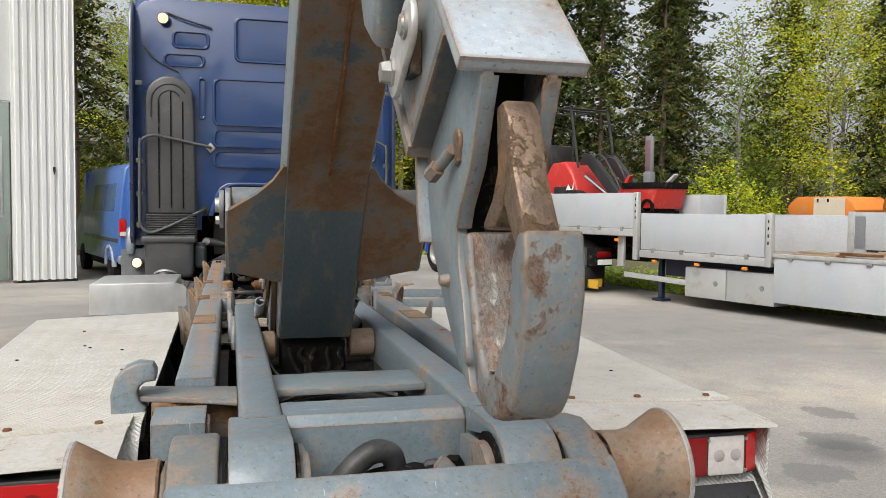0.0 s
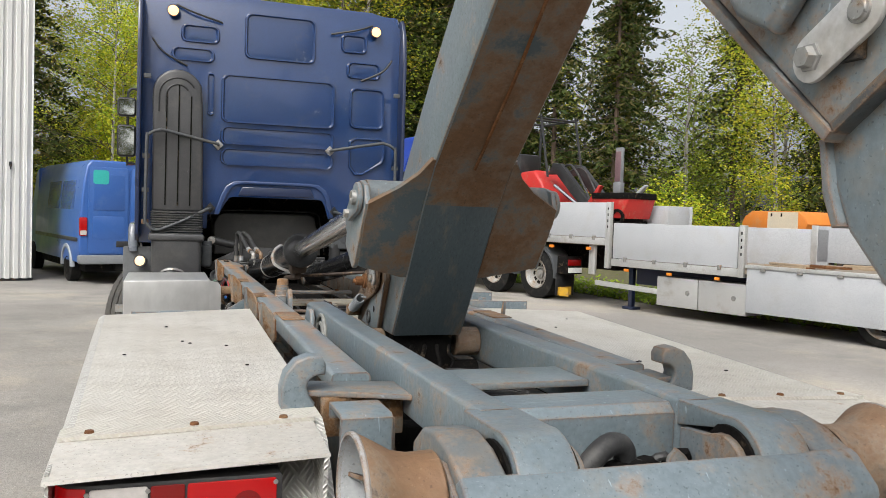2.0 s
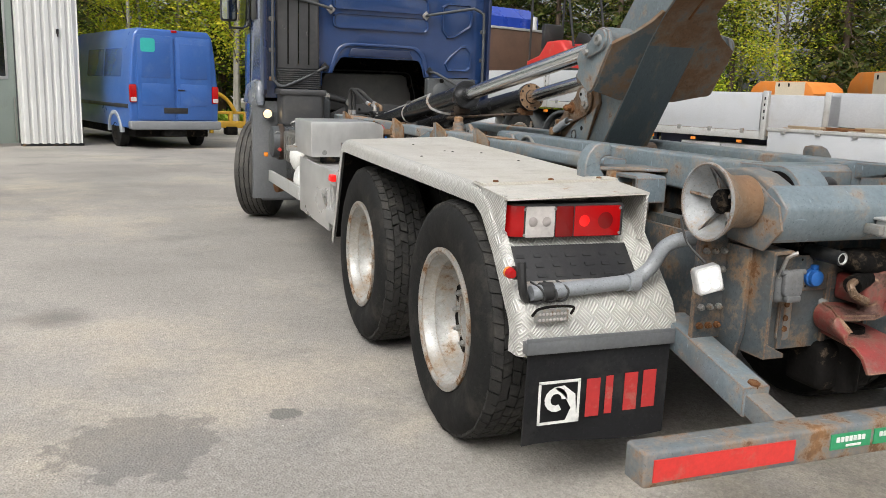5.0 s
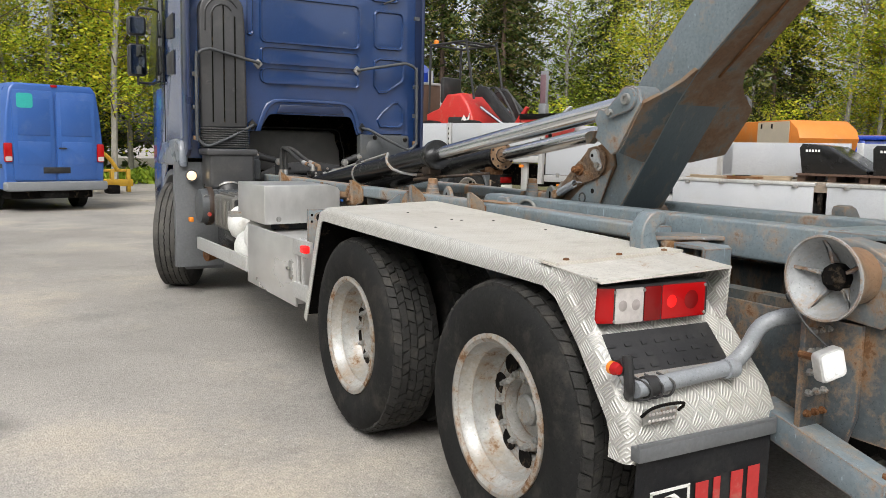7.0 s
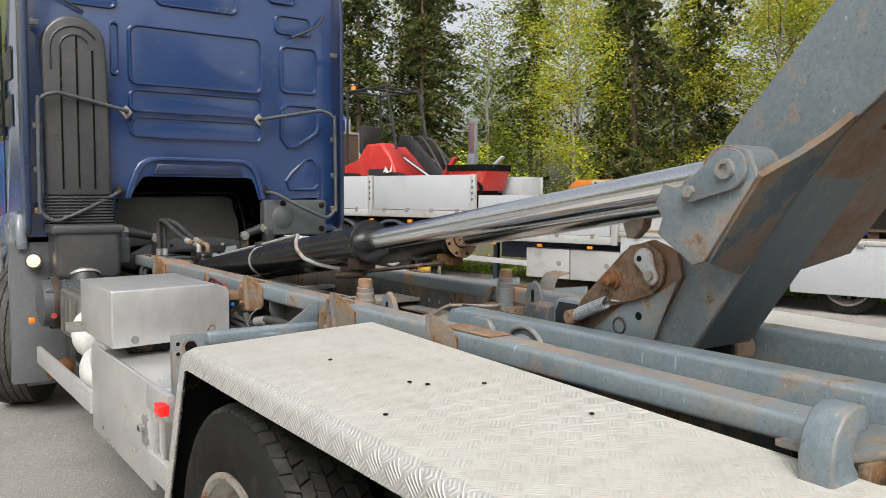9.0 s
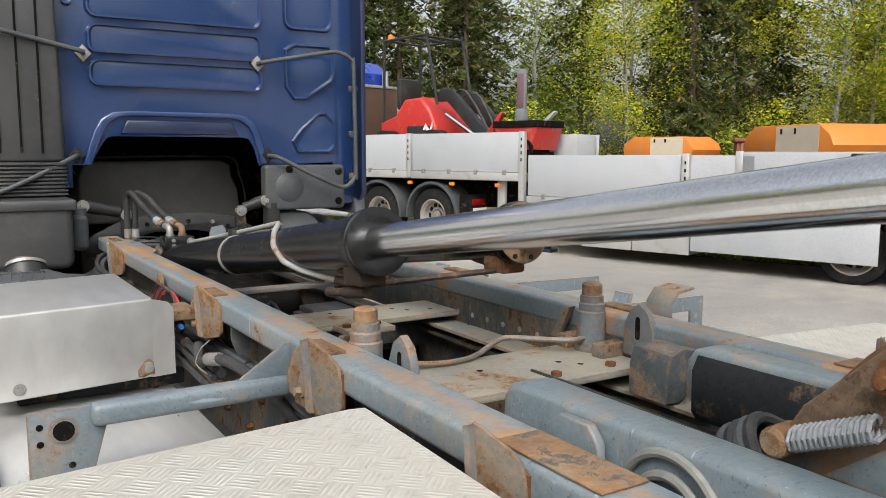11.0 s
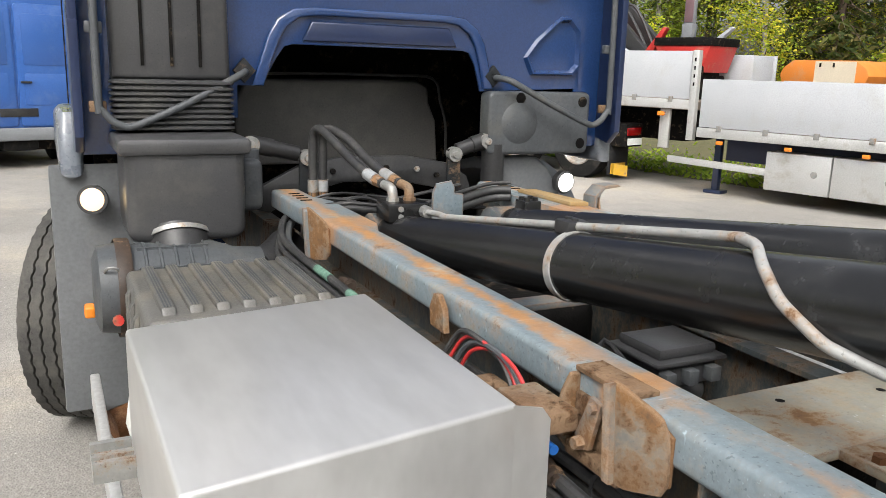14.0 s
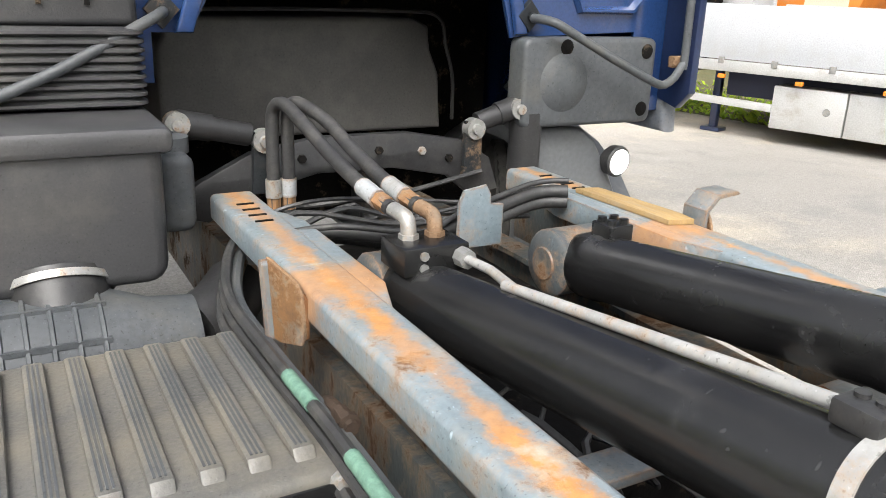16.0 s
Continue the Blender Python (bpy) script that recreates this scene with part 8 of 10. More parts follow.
# right side equipment, mirrored mass: tank and steps
bm = NB()
lathe(bm, [(0, 0), (0.0, 0.24), (0.02, 0.27), (1.5, 0.27), (1.52, 0.24), (1.52, 0)], (0.90, 2.7, 0.62), (0, 1, 0), 28)
part("fuel_tank", bm, ALU, truck, "round aluminium fuel tank")
for y0 in (3.9, 4.25):
    bm = NB()
    prism(bm, [(0.56, 0.98), (0.98, 1.0), (0.98, 1.045), (0.96, 1.045), (0.94, 1.015), (0.56, 1.015)], y0, y0 + 0.10, "y", 0.002)
    part("side_bracket", bm, GREY, truck)
bm = NB()
prism(bm, [(0.56, 1.0), (1.0, 1.01), (1.02, 1.08), (1.0, 1.08), (0.98, 1.03), (0.56, 1.02)], 2.62, 2.70, "y", 0.002)
part("side_bracket", bm, GREY, truck)

# hoses and wires along the left rail
RUN = [(-0.49, 5.18, 1.06), (-0.55, 5.02, 1.065), (-0.588, 4.86, 1.04), (-0.582, 4.60, 1.022), (-0.574, 4.30, 1.018), (-0.576, 4.0, 1.012), (-0.578, 3.6, 1.0), (-0.572, 3.2, 0.97), (-0.565, 2.85, 0.95)]
for m, r, dx, dz in ((HOSE, 0.0125, 0.0, 0.0), (PLASTIC_GREY, 0.015, 0.022, -0.022), (HOSE, 0.010, -0.006, -0.03), (RUST_OCHRE, 0.017, 0.016, -0.058), (HOSE, 0.013, -0.012, -0.065)):
    bm = NB()
    pipe(bm, [(x + dx, y, z + dz) for x, y, z in RUN], r, 8, 5)
    part("rail_hose", bm, m, truck)
for i0, f0, f1 in ((3, 0.35, 0.75), (4, 0.3, 0.8), (5, 0.05, 0.35)):
    p0, p1 = Vector(RUN[i0]), Vector(RUN[i0 + 1])
    bm = NB()
    cyl(bm, p0.lerp(p1, f0) + Vector((0, 0, 0.0005)), p0.lerp(p1, f1) + Vector((0, 0, 0.0005)), 0.0140, seg=10)
    part("green_sleeve", bm, GREEN_WIRE, truck, "green and white braided sleeve")
bm = NB()
coil = []
for k in range(26 * 6 + 1):
    t_ = k / 156
    c_ = Vector((-0.555, 4.02 - 0.42 * t_, 0.965 - 0.01 * t_))
    coil.append(c_ + Vector((math.cos(k * math.pi / 3) * 0.019, 0, math.sin(k * math.pi / 3) * 0.019)))
pipe(bm, coil, 0.005, 5, 1)
part("spiral_guard", bm, HOSE, truck, "black spiral hose guard")
rnd = random.Random(3)
for k in range(4):
    bm = NB()
    y = 3.45 + 0.02 * k
    pipe(bm, [(-0.590 - 0.006 * k, y + 0.06, 1.03), (-0.580, y + 0.02, 1.095 + 0.006 * k), (-0.568 - 0.005 * k, y - 0.05, 1.118 + 0.005 * k), (-0.562, y - 0.12, 1.105), (-0.560, y - 0.17, 1.06), (-0.575, y - 0.19, 1.02)], 0.0042 if k % 2 == 0 else 0.006, 7, 5)
    part("loose_wire", bm, (RED_WIRE, PLASTIC_GREY, RED_WIRE, HOSE)[k], truck)
bm = NB()
bbox(bm, -0.600, -0.545, 3.36, 3.44, 0.985, 1.062, 0.015, 2)
bbox(bm, -0.618, -0.535, 3.16, 3.30, 1.050, 1.090, 0.006, 2)
cyl(bm, (-0.575, 3.30, 1.0), (-0.575, 3.38, 1.0), 0.035)
part("valve_body", bm, RUST_OCHRE, truck)
bm = NB()
cyl(bm, (-0.590, 3.150, 1.03), (-0.590, 3.172, 1.03), 0.009)
part("blue_fitting", bm, BLUE_CAP, truck)
# brass and rusty pipe fittings packed between the box and the rail
rnd = random.Random(41)
for k in range(16):
    bm = NB()
    p = Vector((rnd.uniform(-0.60, -0.54), 3.16 + 0.075 * k + rnd.uniform(-0.02, 0.02), rnd.uniform(0.955, 1.035)))
    d = Vector((rnd.uniform(-0.3, 0.3), 1, rnd.uniform(-0.35, 0.35))).normalized()
    r = rnd.uniform(0.009, 0.016)
    lathe(bm, [(0, 0), (0, r * 0.8), (0.012, r * 0.8), (0.013, r * 1.3), (0.028, r * 1.3), (0.029, r), (0.06, r), (0.06, 0)], p, d, 8)
    pipe(bm, [p + d * 0.055, p + d * 0.11 + Vector((0, 0, -0.01)), p + d * 0.18 + Vector((rnd.uniform(-0.02, 0.02), 0, -0.05)), p + d * 0.22 + Vector((0, 0, -0.11))], r * 0.85, 7, 4)
    part("pipe_fitting", bm, (FITTING, HOSE, RUST_OCHRE, HOSE, ZINC)[k % 5], truck)
bm = NB()
pipe(bm, [(-0.57, 3.02, 0.99), (-0.585, 2.93, 0.955), (-0.58, 2.85, 0.985), (-0.565, 2.70, 1.005), (-0.545, 2.50, 0.99), (-0.50, 2.42, 0.93), (-0.45, 2.40, 0.86)], 0.017, 10, 5)
lh = part("rail_side_hose", bm, HOSE, truck, "black hose with a pale crimped fitting")
bm = NB()
cyl(bm, (-0.5815, 2.86, 0.980), (-0.572, 2.77, 0.998), 0.0205, seg=14)
part("crimp_sleeve", bm, ZINC, lh)
for k in range(1):
    bm = NB()
    y = 2.90
    pipe(bm, [(-0.565, y, 1.03), (-0.60, y - 0.02, 1.01), (-0.61, y - 0.01 * k, 0.96), (-0.59, y - 0.05, 0.935)], 0.0022, 5, 4)
    part("loose_wire", bm, CREAM_HOSE, truck)
# bolts, hanger plates and a tied cable loom on the chassis side below the rail
for s in (-1, 1):
    for k in range(12):
        bm = NB()
        lathe(bm, [(0, 0.014), (0.012 * s, 0.013), (0.012 * s, 0.008), (0.02 * s, 0.007), (0.02 * s, 0)], (s * 0.43, 1.95 + 0.12 * k, 0.72 + 0.12 * (k % 2)), (1, 0, 0), 6)
        part("bolt_head", bm, RUST if k % 3 else ZINC, truck)
    for y in (2.19, 2.92):
        bm = NB()
        prism(bm, [(s * 0.41, 0.70), (s * 0.41, 1.066), (s * 0.52, 1.066), (s * 0.52, 1.02), (s * 0.495, 0.95), (s * 0.46, 0.74), (s * 0.45, 0.70)], y - 0.006, y + 0.006, "y", 0.002)
        hp = part("hanger_plate", bm, CHASSIS, truck, at=FR)
        bm = NB()
        prism(bm, [(s * x, z) for x, z in fan(0.455, 0.93, 0.016, 0, 180, 6) + fan(0.455, 0.90, 0.016, 180, 360, 6)], y - 0.0075, y + 0.0075, "y")
        part("hole", bm, GRIME_SHADE, hp)
rnd = random.Random(62)
for k in range(5):
    bm = NB()
    pipe(bm, [(-0.462 - 0.012 * (k % 3) + rnd.uniform(-0.008, 0.008), y, 0.965 - 0.013 * k + rnd.uniform(-0.012, 0.012)) for y in (1.85, 2.05, 2.3, 2.5, 2.7, 2.95, 3.15, 3.4, 3.7)], rnd.choice((0.007, 0.010, 0.012)), 7, 4)
    part("loom_cable", bm, (HOSE, PLASTIC_GREY, HOSE, FITTING, HOSE)[k], truck)
for y in (2.05, 2.42, 2.78, 3.15):
    bm = NB()
    lathe(bm, [(-0.004, 0.036), (-0.004, 0.039), (0.004, 0.039), (0.004, 0.036)], (-0.472, y, 0.94), (0, 1, 0), 14)
    part("cable_tie", bm, PLASTIC, truck)
# control box below the cylinders
bm = NB()
bbox(bm, 0.135, 0.345, 3.72, 3.90, 0.80, 0.872, 0.012, 2)
bbox(bm, 0.115, 0.365, 3.70, 3.925, 0.870, 0.884, 0.006)
prism(bm, [(0.14, 3.725), (0.34, 3.725), (0.34, 3.90), (0.14, 3.90)], 0.882, 0.916, "z", 0.012)
bbox(bm, 0.15, 0.33, 3.73, 3.89, 0.74, 0.80, 0.02)
jb = part("junction_box", bm, INTAKE, truck, "dusty black plastic junction box")
for x in (0.155, 0.235, 0.315):
    bm = NB()
    bbox(bm, x - 0.018, x + 0.018, 3.685, 3.722, 0.815, 0.858, 0.004)
    part("box_clip", bm, PLASTIC_GREY, jb)
rnd = random.Random(5)
for k in range(10):
    bm = NB()
    x, y = rnd.uniform(-0.32, -0.16), rnd.uniform(3.4, 4.5)
    pipe(bm, [(x, y, 0.90), (x + rnd.uniform(.03, .12), y + rnd.uniform(-.1, .1), 0.95 + rnd.uniform(0, .03)), (x + rnd.uniform(.10, .16), y + rnd.uniform(-.15, .15), 0.90), (x + 0.2, y + rnd.uniform(-.2, .2), 0.85)], rnd.choice((0.005, 0.008, 0.012)), 6, 4)
    part("cable", bm, HOSE, truck)

# wings over the rear wheels ------------------------------------------------------------------
def wing(s):
    xo, xi = s * 1.215, s * 0.575
    shell = [(2.11, 0.44), (1.895, 0.985), (1.85, 1.068), (1.77, 1.094), (-0.16, 1.047), (-0.24, 1.02), (-0.585, 0.655), (-0.615, 0.59), (-0.615, 0.50)]
    edge_r = 0.034
    def splay(bm):
        # the outer side leans outwards towards the front
        for v_ in bm.verts:
            if abs(v_.co.x) > 0.9:
                v_.co.x += s * 0.045 * min(1.0, max(0.0, (v_.co.y + 0.1) / 1.8))
        return bm
    inner = [(y - 0.004 if y > 1.9 else y + 0.003, z - 0.006) for y, z in shell]
    bm = NB()
    prism(bm, shell[:5] + inner[4::-1], xo - s * edge_r, xi, "x")
    for v_ in bm.verts:
        if abs(v_.co.x) < 0.9 and v_.co.z > 0.98:
            v_.co.z += 0.012 if v_.co.y < 0 else 0.026
    splay(bm)
    w = part("wheel_wing", bm, TREAD, truck, "whitish aluminium tread-plate wing, dusty")
    bm = NB()
    prism(bm, shell[4:] + inner[:3:-1], xo - s * edge_r, xi, "x")
    for v_ in bm.verts:
        if abs(v_.co.x) < 0.9 and v_.co.z > 0.98 and v_.co.y > -0.2:
            v_.co.z += 0.012
    part("rear_apron", bm, TREAD_CLEAN, w, "bright tread-plate apron behind the wheel")
    # black liner added just below the shell to darken the wheel housing
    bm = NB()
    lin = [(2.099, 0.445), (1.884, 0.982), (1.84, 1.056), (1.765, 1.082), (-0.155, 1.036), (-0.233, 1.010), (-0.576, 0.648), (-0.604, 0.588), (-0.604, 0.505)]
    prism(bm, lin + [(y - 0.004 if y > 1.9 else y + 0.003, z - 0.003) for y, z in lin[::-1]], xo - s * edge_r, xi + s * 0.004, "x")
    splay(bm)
    part("wing_underside", bm, GRIME_SHADE, w, "black liner painting the shade under the wing")
    # outer edge, rolled over and turned down
    path = [(2.11, 0.44), (2.0, 0.715), (1.895, 0.985), (1.85, 1.068), (1.77, 1.094), (1.25, 1.081), (0.6, 1.066), (-0.05, 1.050), (-0.18, 1.046), (-0.29, 1.012), (-0.43, 0.868), (-0.588, 0.662), (-0.618, 0.59), (-0.618, 0.50)]
    bm = NB()
    rows_ = []
    for i, (y, z) in enumerate(path):
        (ya, za), (yb, zb) = path[max(i - 1, 0)], path[min(i + 1, len(path) - 1)]
        L = math.hypot(yb - ya, zb - za)
        ny, nz = (zb - za) / L, -(yb - ya) / L      # towards the outside of the hoop
        drop = 0.040 if y > -0.2 else 0.052
        row = []
        for inset in (0.0, 0.004):
            arc_ = [(math.sin(radians(a_)), 1 - math.cos(radians(a_))) for a_ in (0, 18, 36, 54, 72, 90)]
            pts_ = [(xo - s * edge_r + s * (edge_r - inset) * sx_, inset + (edge_r - inset) * d_) for sx_, d_ in arc_] + [(xo - s * inset, edge_r + drop)]
            row.append([bm.verts.new((x, y - ny * d_, z - nz * d_)) for x, d_ in pts_])
        rows_.append(row)
    for A, B in zip(rows_, rows_[1:]):
        for k in (0, 1):
            for i in range(6):
                bm.faces.new((A[k][i], A[k][i + 1], B[k][i + 1], B[k][i]))
        bm.faces.new((A[0][6], A[1][6], B[1][6], B[0][6]))
    for A in (rows_[0], rows_[-1]):
        for i in range(6):
            bm.faces.new((A[0][i], A[0][i + 1], A[1][i + 1], A[1][i]))
    bmesh.ops.recalc_face_normals(bm, faces=bm.faces)
    splay(bm)
    part("turned_edge", bm, TREAD_CLEAN, w, "bright tread-plate edge rolled over", angle=50)
    # lip over the lamps
    bm = NB()
    prism(bm, [(-0.13, 1.053), (-0.458, 1.030), (-0.460, 1.022), (-0.13, 1.049)], s * 1.21, s * 0.605, "x", 0.001)
    for v_ in bm.verts:
        if abs(v_.co.x) < 0.9:
            v_.co.z += 0.013
            v_.co.y += 0.03 if v_.co.y < -0.3 else 0.0
    lip = part("lamp_lip", bm, DUSTY, w, "plain dusty lip over the tail lamp")
    bm = NB()
    prism(bm, [(s * 1.205, -0.135), (s * 0.60, -0.105), (s * 0.60, -0.195), (s * 1.205, -0.225)], 1.0475, 1.0575, "z")
    for v_ in bm.verts:
        v_.co.z += 0.014 if abs(v_.co.x) < 0.9 else 0.0
    part("overlap_band", bm, TREAD, w)
    bm = NB()
    prism(bm, [(-0.20, 1.04), (-0.43, 1.036), (-0.42, 0.86), (-0.37, 0.855)], s * 1.207, s * 1.199, "x")
    part("lamp_cheek", bm, TREAD_CLEAN, w)
    bm = NB()
    prism(bm, [(-0.20, 1.04), (-0.43, 1.036), (-0.42, 0.86), (-0.37, 0.855)], s * 0.62, s * 0.61, "x")
    part("lamp_cheek", bm, TREAD_CLEAN, w)
    for x in (0.68, 0.90, 1.14):
        bm = NB()
        lathe(bm, [(0, 0.012), (0.006, 0.010), (0.008, 0)], (s * x, -0.195 + 0.03 * (1.2 - x), 1.0575 + 0.023 * (1.2 - x)), (0, 0, 1), 10)
        part("rivet", bm, RUST, w)
    rr = random.Random(12 + s)
    for k in range(6):
        bm = NB()
        x, y = s * rr.uniform(0.66, 1.14), rr.uniform(0.0, 1.7)
        lathe(bm, [(0, 0.007), (0.003, 0.006), (0.004, 0)], (x, y, 1.0475 + 0.0243 * (y + 0.16) + (1.215 - abs(x)) / 0.64 * (0.012 + 0.0072 * (y + 0.16))), (0, 0, 1), 8)
        part("screw", bm, GRIME_SHADE, w)
    # tail lamp
    x0, x1 = s * 1.195, s * 0.715
    bm = NB()
    prism(bm, [(x1, -0.36), (x1, -0.425), (s * 1.125, -0.425), (s * 1.165, -0.412), (s * 1.188, -0.385), (s * 1.192, -0.35)], 0.878, 1.006, "z", 0.008, 2)
    tl = part("tail_lamp", bm, PLASTIC, truck, "red and clear tail lamp cluster in a black housing, lit")
    def face(a, b, m, nm, z0=0.882, z1=0.996):
        bm = NB()
        xa, xb = x0 + (x1 - x0) * a, x0 + (x1 - x0) * b
        prism(bm, rrect(min(xa, xb), max(xa, xb), z0, z1, 0.006), -0.429, -0.424, "y", 0.002)
        part(nm, bm, m, tl)
    bm = NB()
    prism(bm, [(s * 1.128, -0.4275), (s * 1.168, -0.4145), (s * 1.1905, -0.386), (s * 1.1945, -0.36), (s * 1.190, -0.36), (s * 1.184, -0.386), (s * 1.160, -0.410), (s * 1.128, -0.421)], 0.886, 0.998, "z", 0.001)
    part("turn_lens", bm, LENS_RED, tl)
    face(0.155, 0.40, LENS_WHITE, "clear_lens")
    face(0.41, 0.56, LENS_DARK, "reflector")
    face(0.57, 0.975, LENS_RED, "brake_lens")
    def spot(a, r, m, nm):
        bm = NB()
        lathe(bm, [(-0.430, r), (-0.4325, r * 0.5), (-0.433, 0)], (x0 + (x1 - x0) * a, 0, 0.94), (0, 1, 0), 20)
        part(nm, bm, m, tl)
    spot(0.655, 0.022, LENS_LIT, "lit_bulb")
    spot(0.84, 0.032, LENS_DARK, "dark_reflector")
    spot(0.215, 0.018, LENS_GREY, "bulb")
    spot(0.33, 0.018, LENS_GREY, "bulb")
    for a, z in ((0.145, 0.986), (0.145, 0.892), (0.40, 0.986), (0.97, 0.986), (0.97, 0.892)):
        bm = NB()
        lathe(bm, [(-0.429, 0.006), (-0.432, 0.005), (-0.432, 0)], (x0 + (x1 - x0) * a, 0, z), (0, 1, 0), 8)
        part("screw", bm, ZINC, tl)
    # plate holder, tilted with the wing
    bm = NB()
    hz = [(0.735, -0.5055), (0.855, -0.40)]
    prism(bm, [(-0.520, 0.735), (-0.412, 0.850), (-0.400, 0.842), (-0.508, 0.724)], s * 1.17, s * 0.69, "x", 0.003)
    ph = part("plate_holder", bm, PLASTIC, truck, "empty black number plate holder")
    for k in range(7):
        for j in range(3):
            bm = NB()
            t = 0.15 + 0.26 * j
            y, z = -0.520 + 0.108 * t, 0.735 + 0.115 * t
            x = s * (1.145 - 0.068 * k)
            w_ = 0.010 + 0.010 * ((k * 7 + j * 3) % 4) / 3
            prism(bm, [(y - 0.0025, z + 0.0015), (y + 0.006, z + 0.011), (y + 0.008, z + 0.009), (y - 0.001, z + 0.0)], x - w_, x + w_, "x")
            part("holder_rib", bm, PLASTIC, ph)
    bm = NB()
    prism(bm, [(-0.532, 0.722), (-0.514, 0.742), (-0.508, 0.736), (-0.526, 0.716)], s * 1.17, s * 0.69, "x")
    part("holder_edge", bm, ZINC, ph)
    # grey pipe with clips
    bm = NB()
    kinked(bm, [(s * 1.16, -0.575, 0.715), (s * 0.74, -0.565, 0.735), (s * 0.665, -0.56, 0.78), (s * 0.63, -0.58, 0.87), (s * 0.57, -0.62, 0.90), (s * 0.47, -0.66, 0.905)], 0.027, 14, 0.07)
    gp = part("grey_pipe", bm, PIPE_GREY, truck, "bent grey plastic pipe")
    for x in (1.10, 0.75):
        bm = NB()
        cyl(bm, (s * x - 0.022, -0.572, 0.7185 if x > 1 else 0.734), (s * x + 0.022, -0.572, 0.7185 if x > 1 else 0.734), 0.032)
        part("clip", bm, HOSE if x > 1 else PIPE_GREY, gp)
    for k in range(3):
        bm = NB()
        pipe(bm, [(s * (1.15 - 0.05 * k), -0.55, 0.75), (s * (1.13 - 0.05 * k), -0.605, 0.73), (s * (1.12 - 0.04 * k), -0.60, 0.69), (s * (1.16 - 0.05 * k), -0.56, 0.68)], 0.004, 6)
        part("cable_loop", bm, HOSE, gp)
    # small LED bar lamp
    bm = NB()
    bbox(bm, min(s * 1.165, s * 1.035), max(s * 1.165, s * 1.035), -0.632, -0.612, 0.620, 0.668, 0.008, 2)
    led = part("led_lamp", bm, ZINC, truck, "small clear LED lamp in a wire guard")
    bm = NB()
    for j in range(2):
        for k in range(8):
            lathe(bm, [(-0.634, 0.006), (-0.637, 0.004), (-0.637, 0)], (s * (1.15 - 0.014 * k), 0, 0.633 + 0.02 * j), (0, 1, 0), 8)
    part("led_row", bm, AMBER if s > 0 else LENS_WHITE, led)
    bm = NB()
    pipe(bm, [(s * 1.175, -0.625, 0.648), (s * 1.165, -0.655, 0.68), (s * 1.10, -0.655, 0.686), (s * 1.035, -0.655, 0.68), (s * 1.025, -0.625, 0.648)], 0.005, 6)
    part("wire_guard", bm, GRIME_SHADE, led)
    # position lamp on a rubber arm
    bm = NB()
    pipe(bm, [(s * 1.17, -0.56, 0.69), (s * 1.205, -0.60, 0.74), (s * 1.21, -0.59, 0.83)], 0.016, 8)
    ar = part("marker_arm", bm, PLASTIC, truck)
    bm = NB()
    lathe(bm, [(-0.024, 0), (-0.022, 0.014), (-0.008, 0.020), (0.0, 0.020)], (s * 1.240, -0.57, 0.79), (0, 1, 0), 18)
    part("red_lens", bm, LENS_RED, ar)
    bm = NB()
    lathe(bm, [(0.0, 0.020), (0.015, 0.020), (0.022, 0.014), (0.024, 0)], (s * 1.240, -0.57, 0.79), (0, 1, 0), 18)
    part("amber_lens", bm, AMBER, ar)
    bm = NB()
    cyl(bm, (s * 1.20, -0.57, 0.79), (s * 1.228, -0.57, 0.79), 0.024)
    part("lamp_base", bm, PLASTIC, ar)
    # mudflap with clamping strip and printed marks
    bm = NB()
    k = 10
    top, bot = [], []
    for i in range(k + 1):
        x = s * (1.185 - 0.575 * i / k)
        top.append((x, -0.635 + 0.004 * math.sin(i)))
        bot.append((x, -0.63 + 0.022 * math.sin(0.55 * i + 0.6)))
    vs = [[bm.verts.new((x, y, z)) for (x, y) in L] for L, z in ((top, 0.56), ([((a[0] + b[0]) / 2, (a[1] + b[1]) / 2) for a, b in zip(top, bot)], 0.36), (bot, 0.17))]
    fs = []
    for A, B in zip(vs, vs[1:]):
        for i in range(k):
            fs.append(bm.faces.new((A[i], A[i + 1], B[i + 1], B[i])))
    ex = bmesh.ops.extrude_face_region(bm, geom=fs)
    bmesh.ops.translate(bm, verts=[g for g in ex["geom"] if isinstance(g, bmesh.types.BMVert)], vec=(0, 0.008, 0))
    bmesh.ops.recalc_face_normals(bm, faces=bm.faces)
    fl = part("mudflap", bm, FLAP, truck, "black rubber mudflap with red and white print")
    bm = NB()
    bbox(bm, min(s * 1.20, s * 0.60), max(s * 1.20, s * 0.60), -0.652, -0.612, 0.515, 0.560, 0.004)
    bbox(bm, min(s * 1.20, s * 0.60), max(s * 1.20, s * 0.60), -0.650, -0.640, 0.555, 0.572, 0.002)
    part("flap_strip", bm, GUARD, fl)
    L0 = -1.145 if s < 0 else 0.64
    bm = NB()
    for a, b, c, d2 in ((0, 0.165, 0.405, 0.415), (0, 0.165, 0.255, 0.265), (0, 0.01, 0.26, 0.41), (0.155, 0.165, 0.26, 0.41)):
        bbox(bm, L0 + a, L0 + b, -0.648, -0.6465, c, d2)
    # abstract curl in the frame
    prism(bm, [(L0 + 0.02 + p[0], p[1]) for p in fan(0.05, 0.345, 0.045, 0, 300, 12) + fan(0.05, 0.345, 0.022, 300, 0, 10)], -0.6485, -0.647, "y")
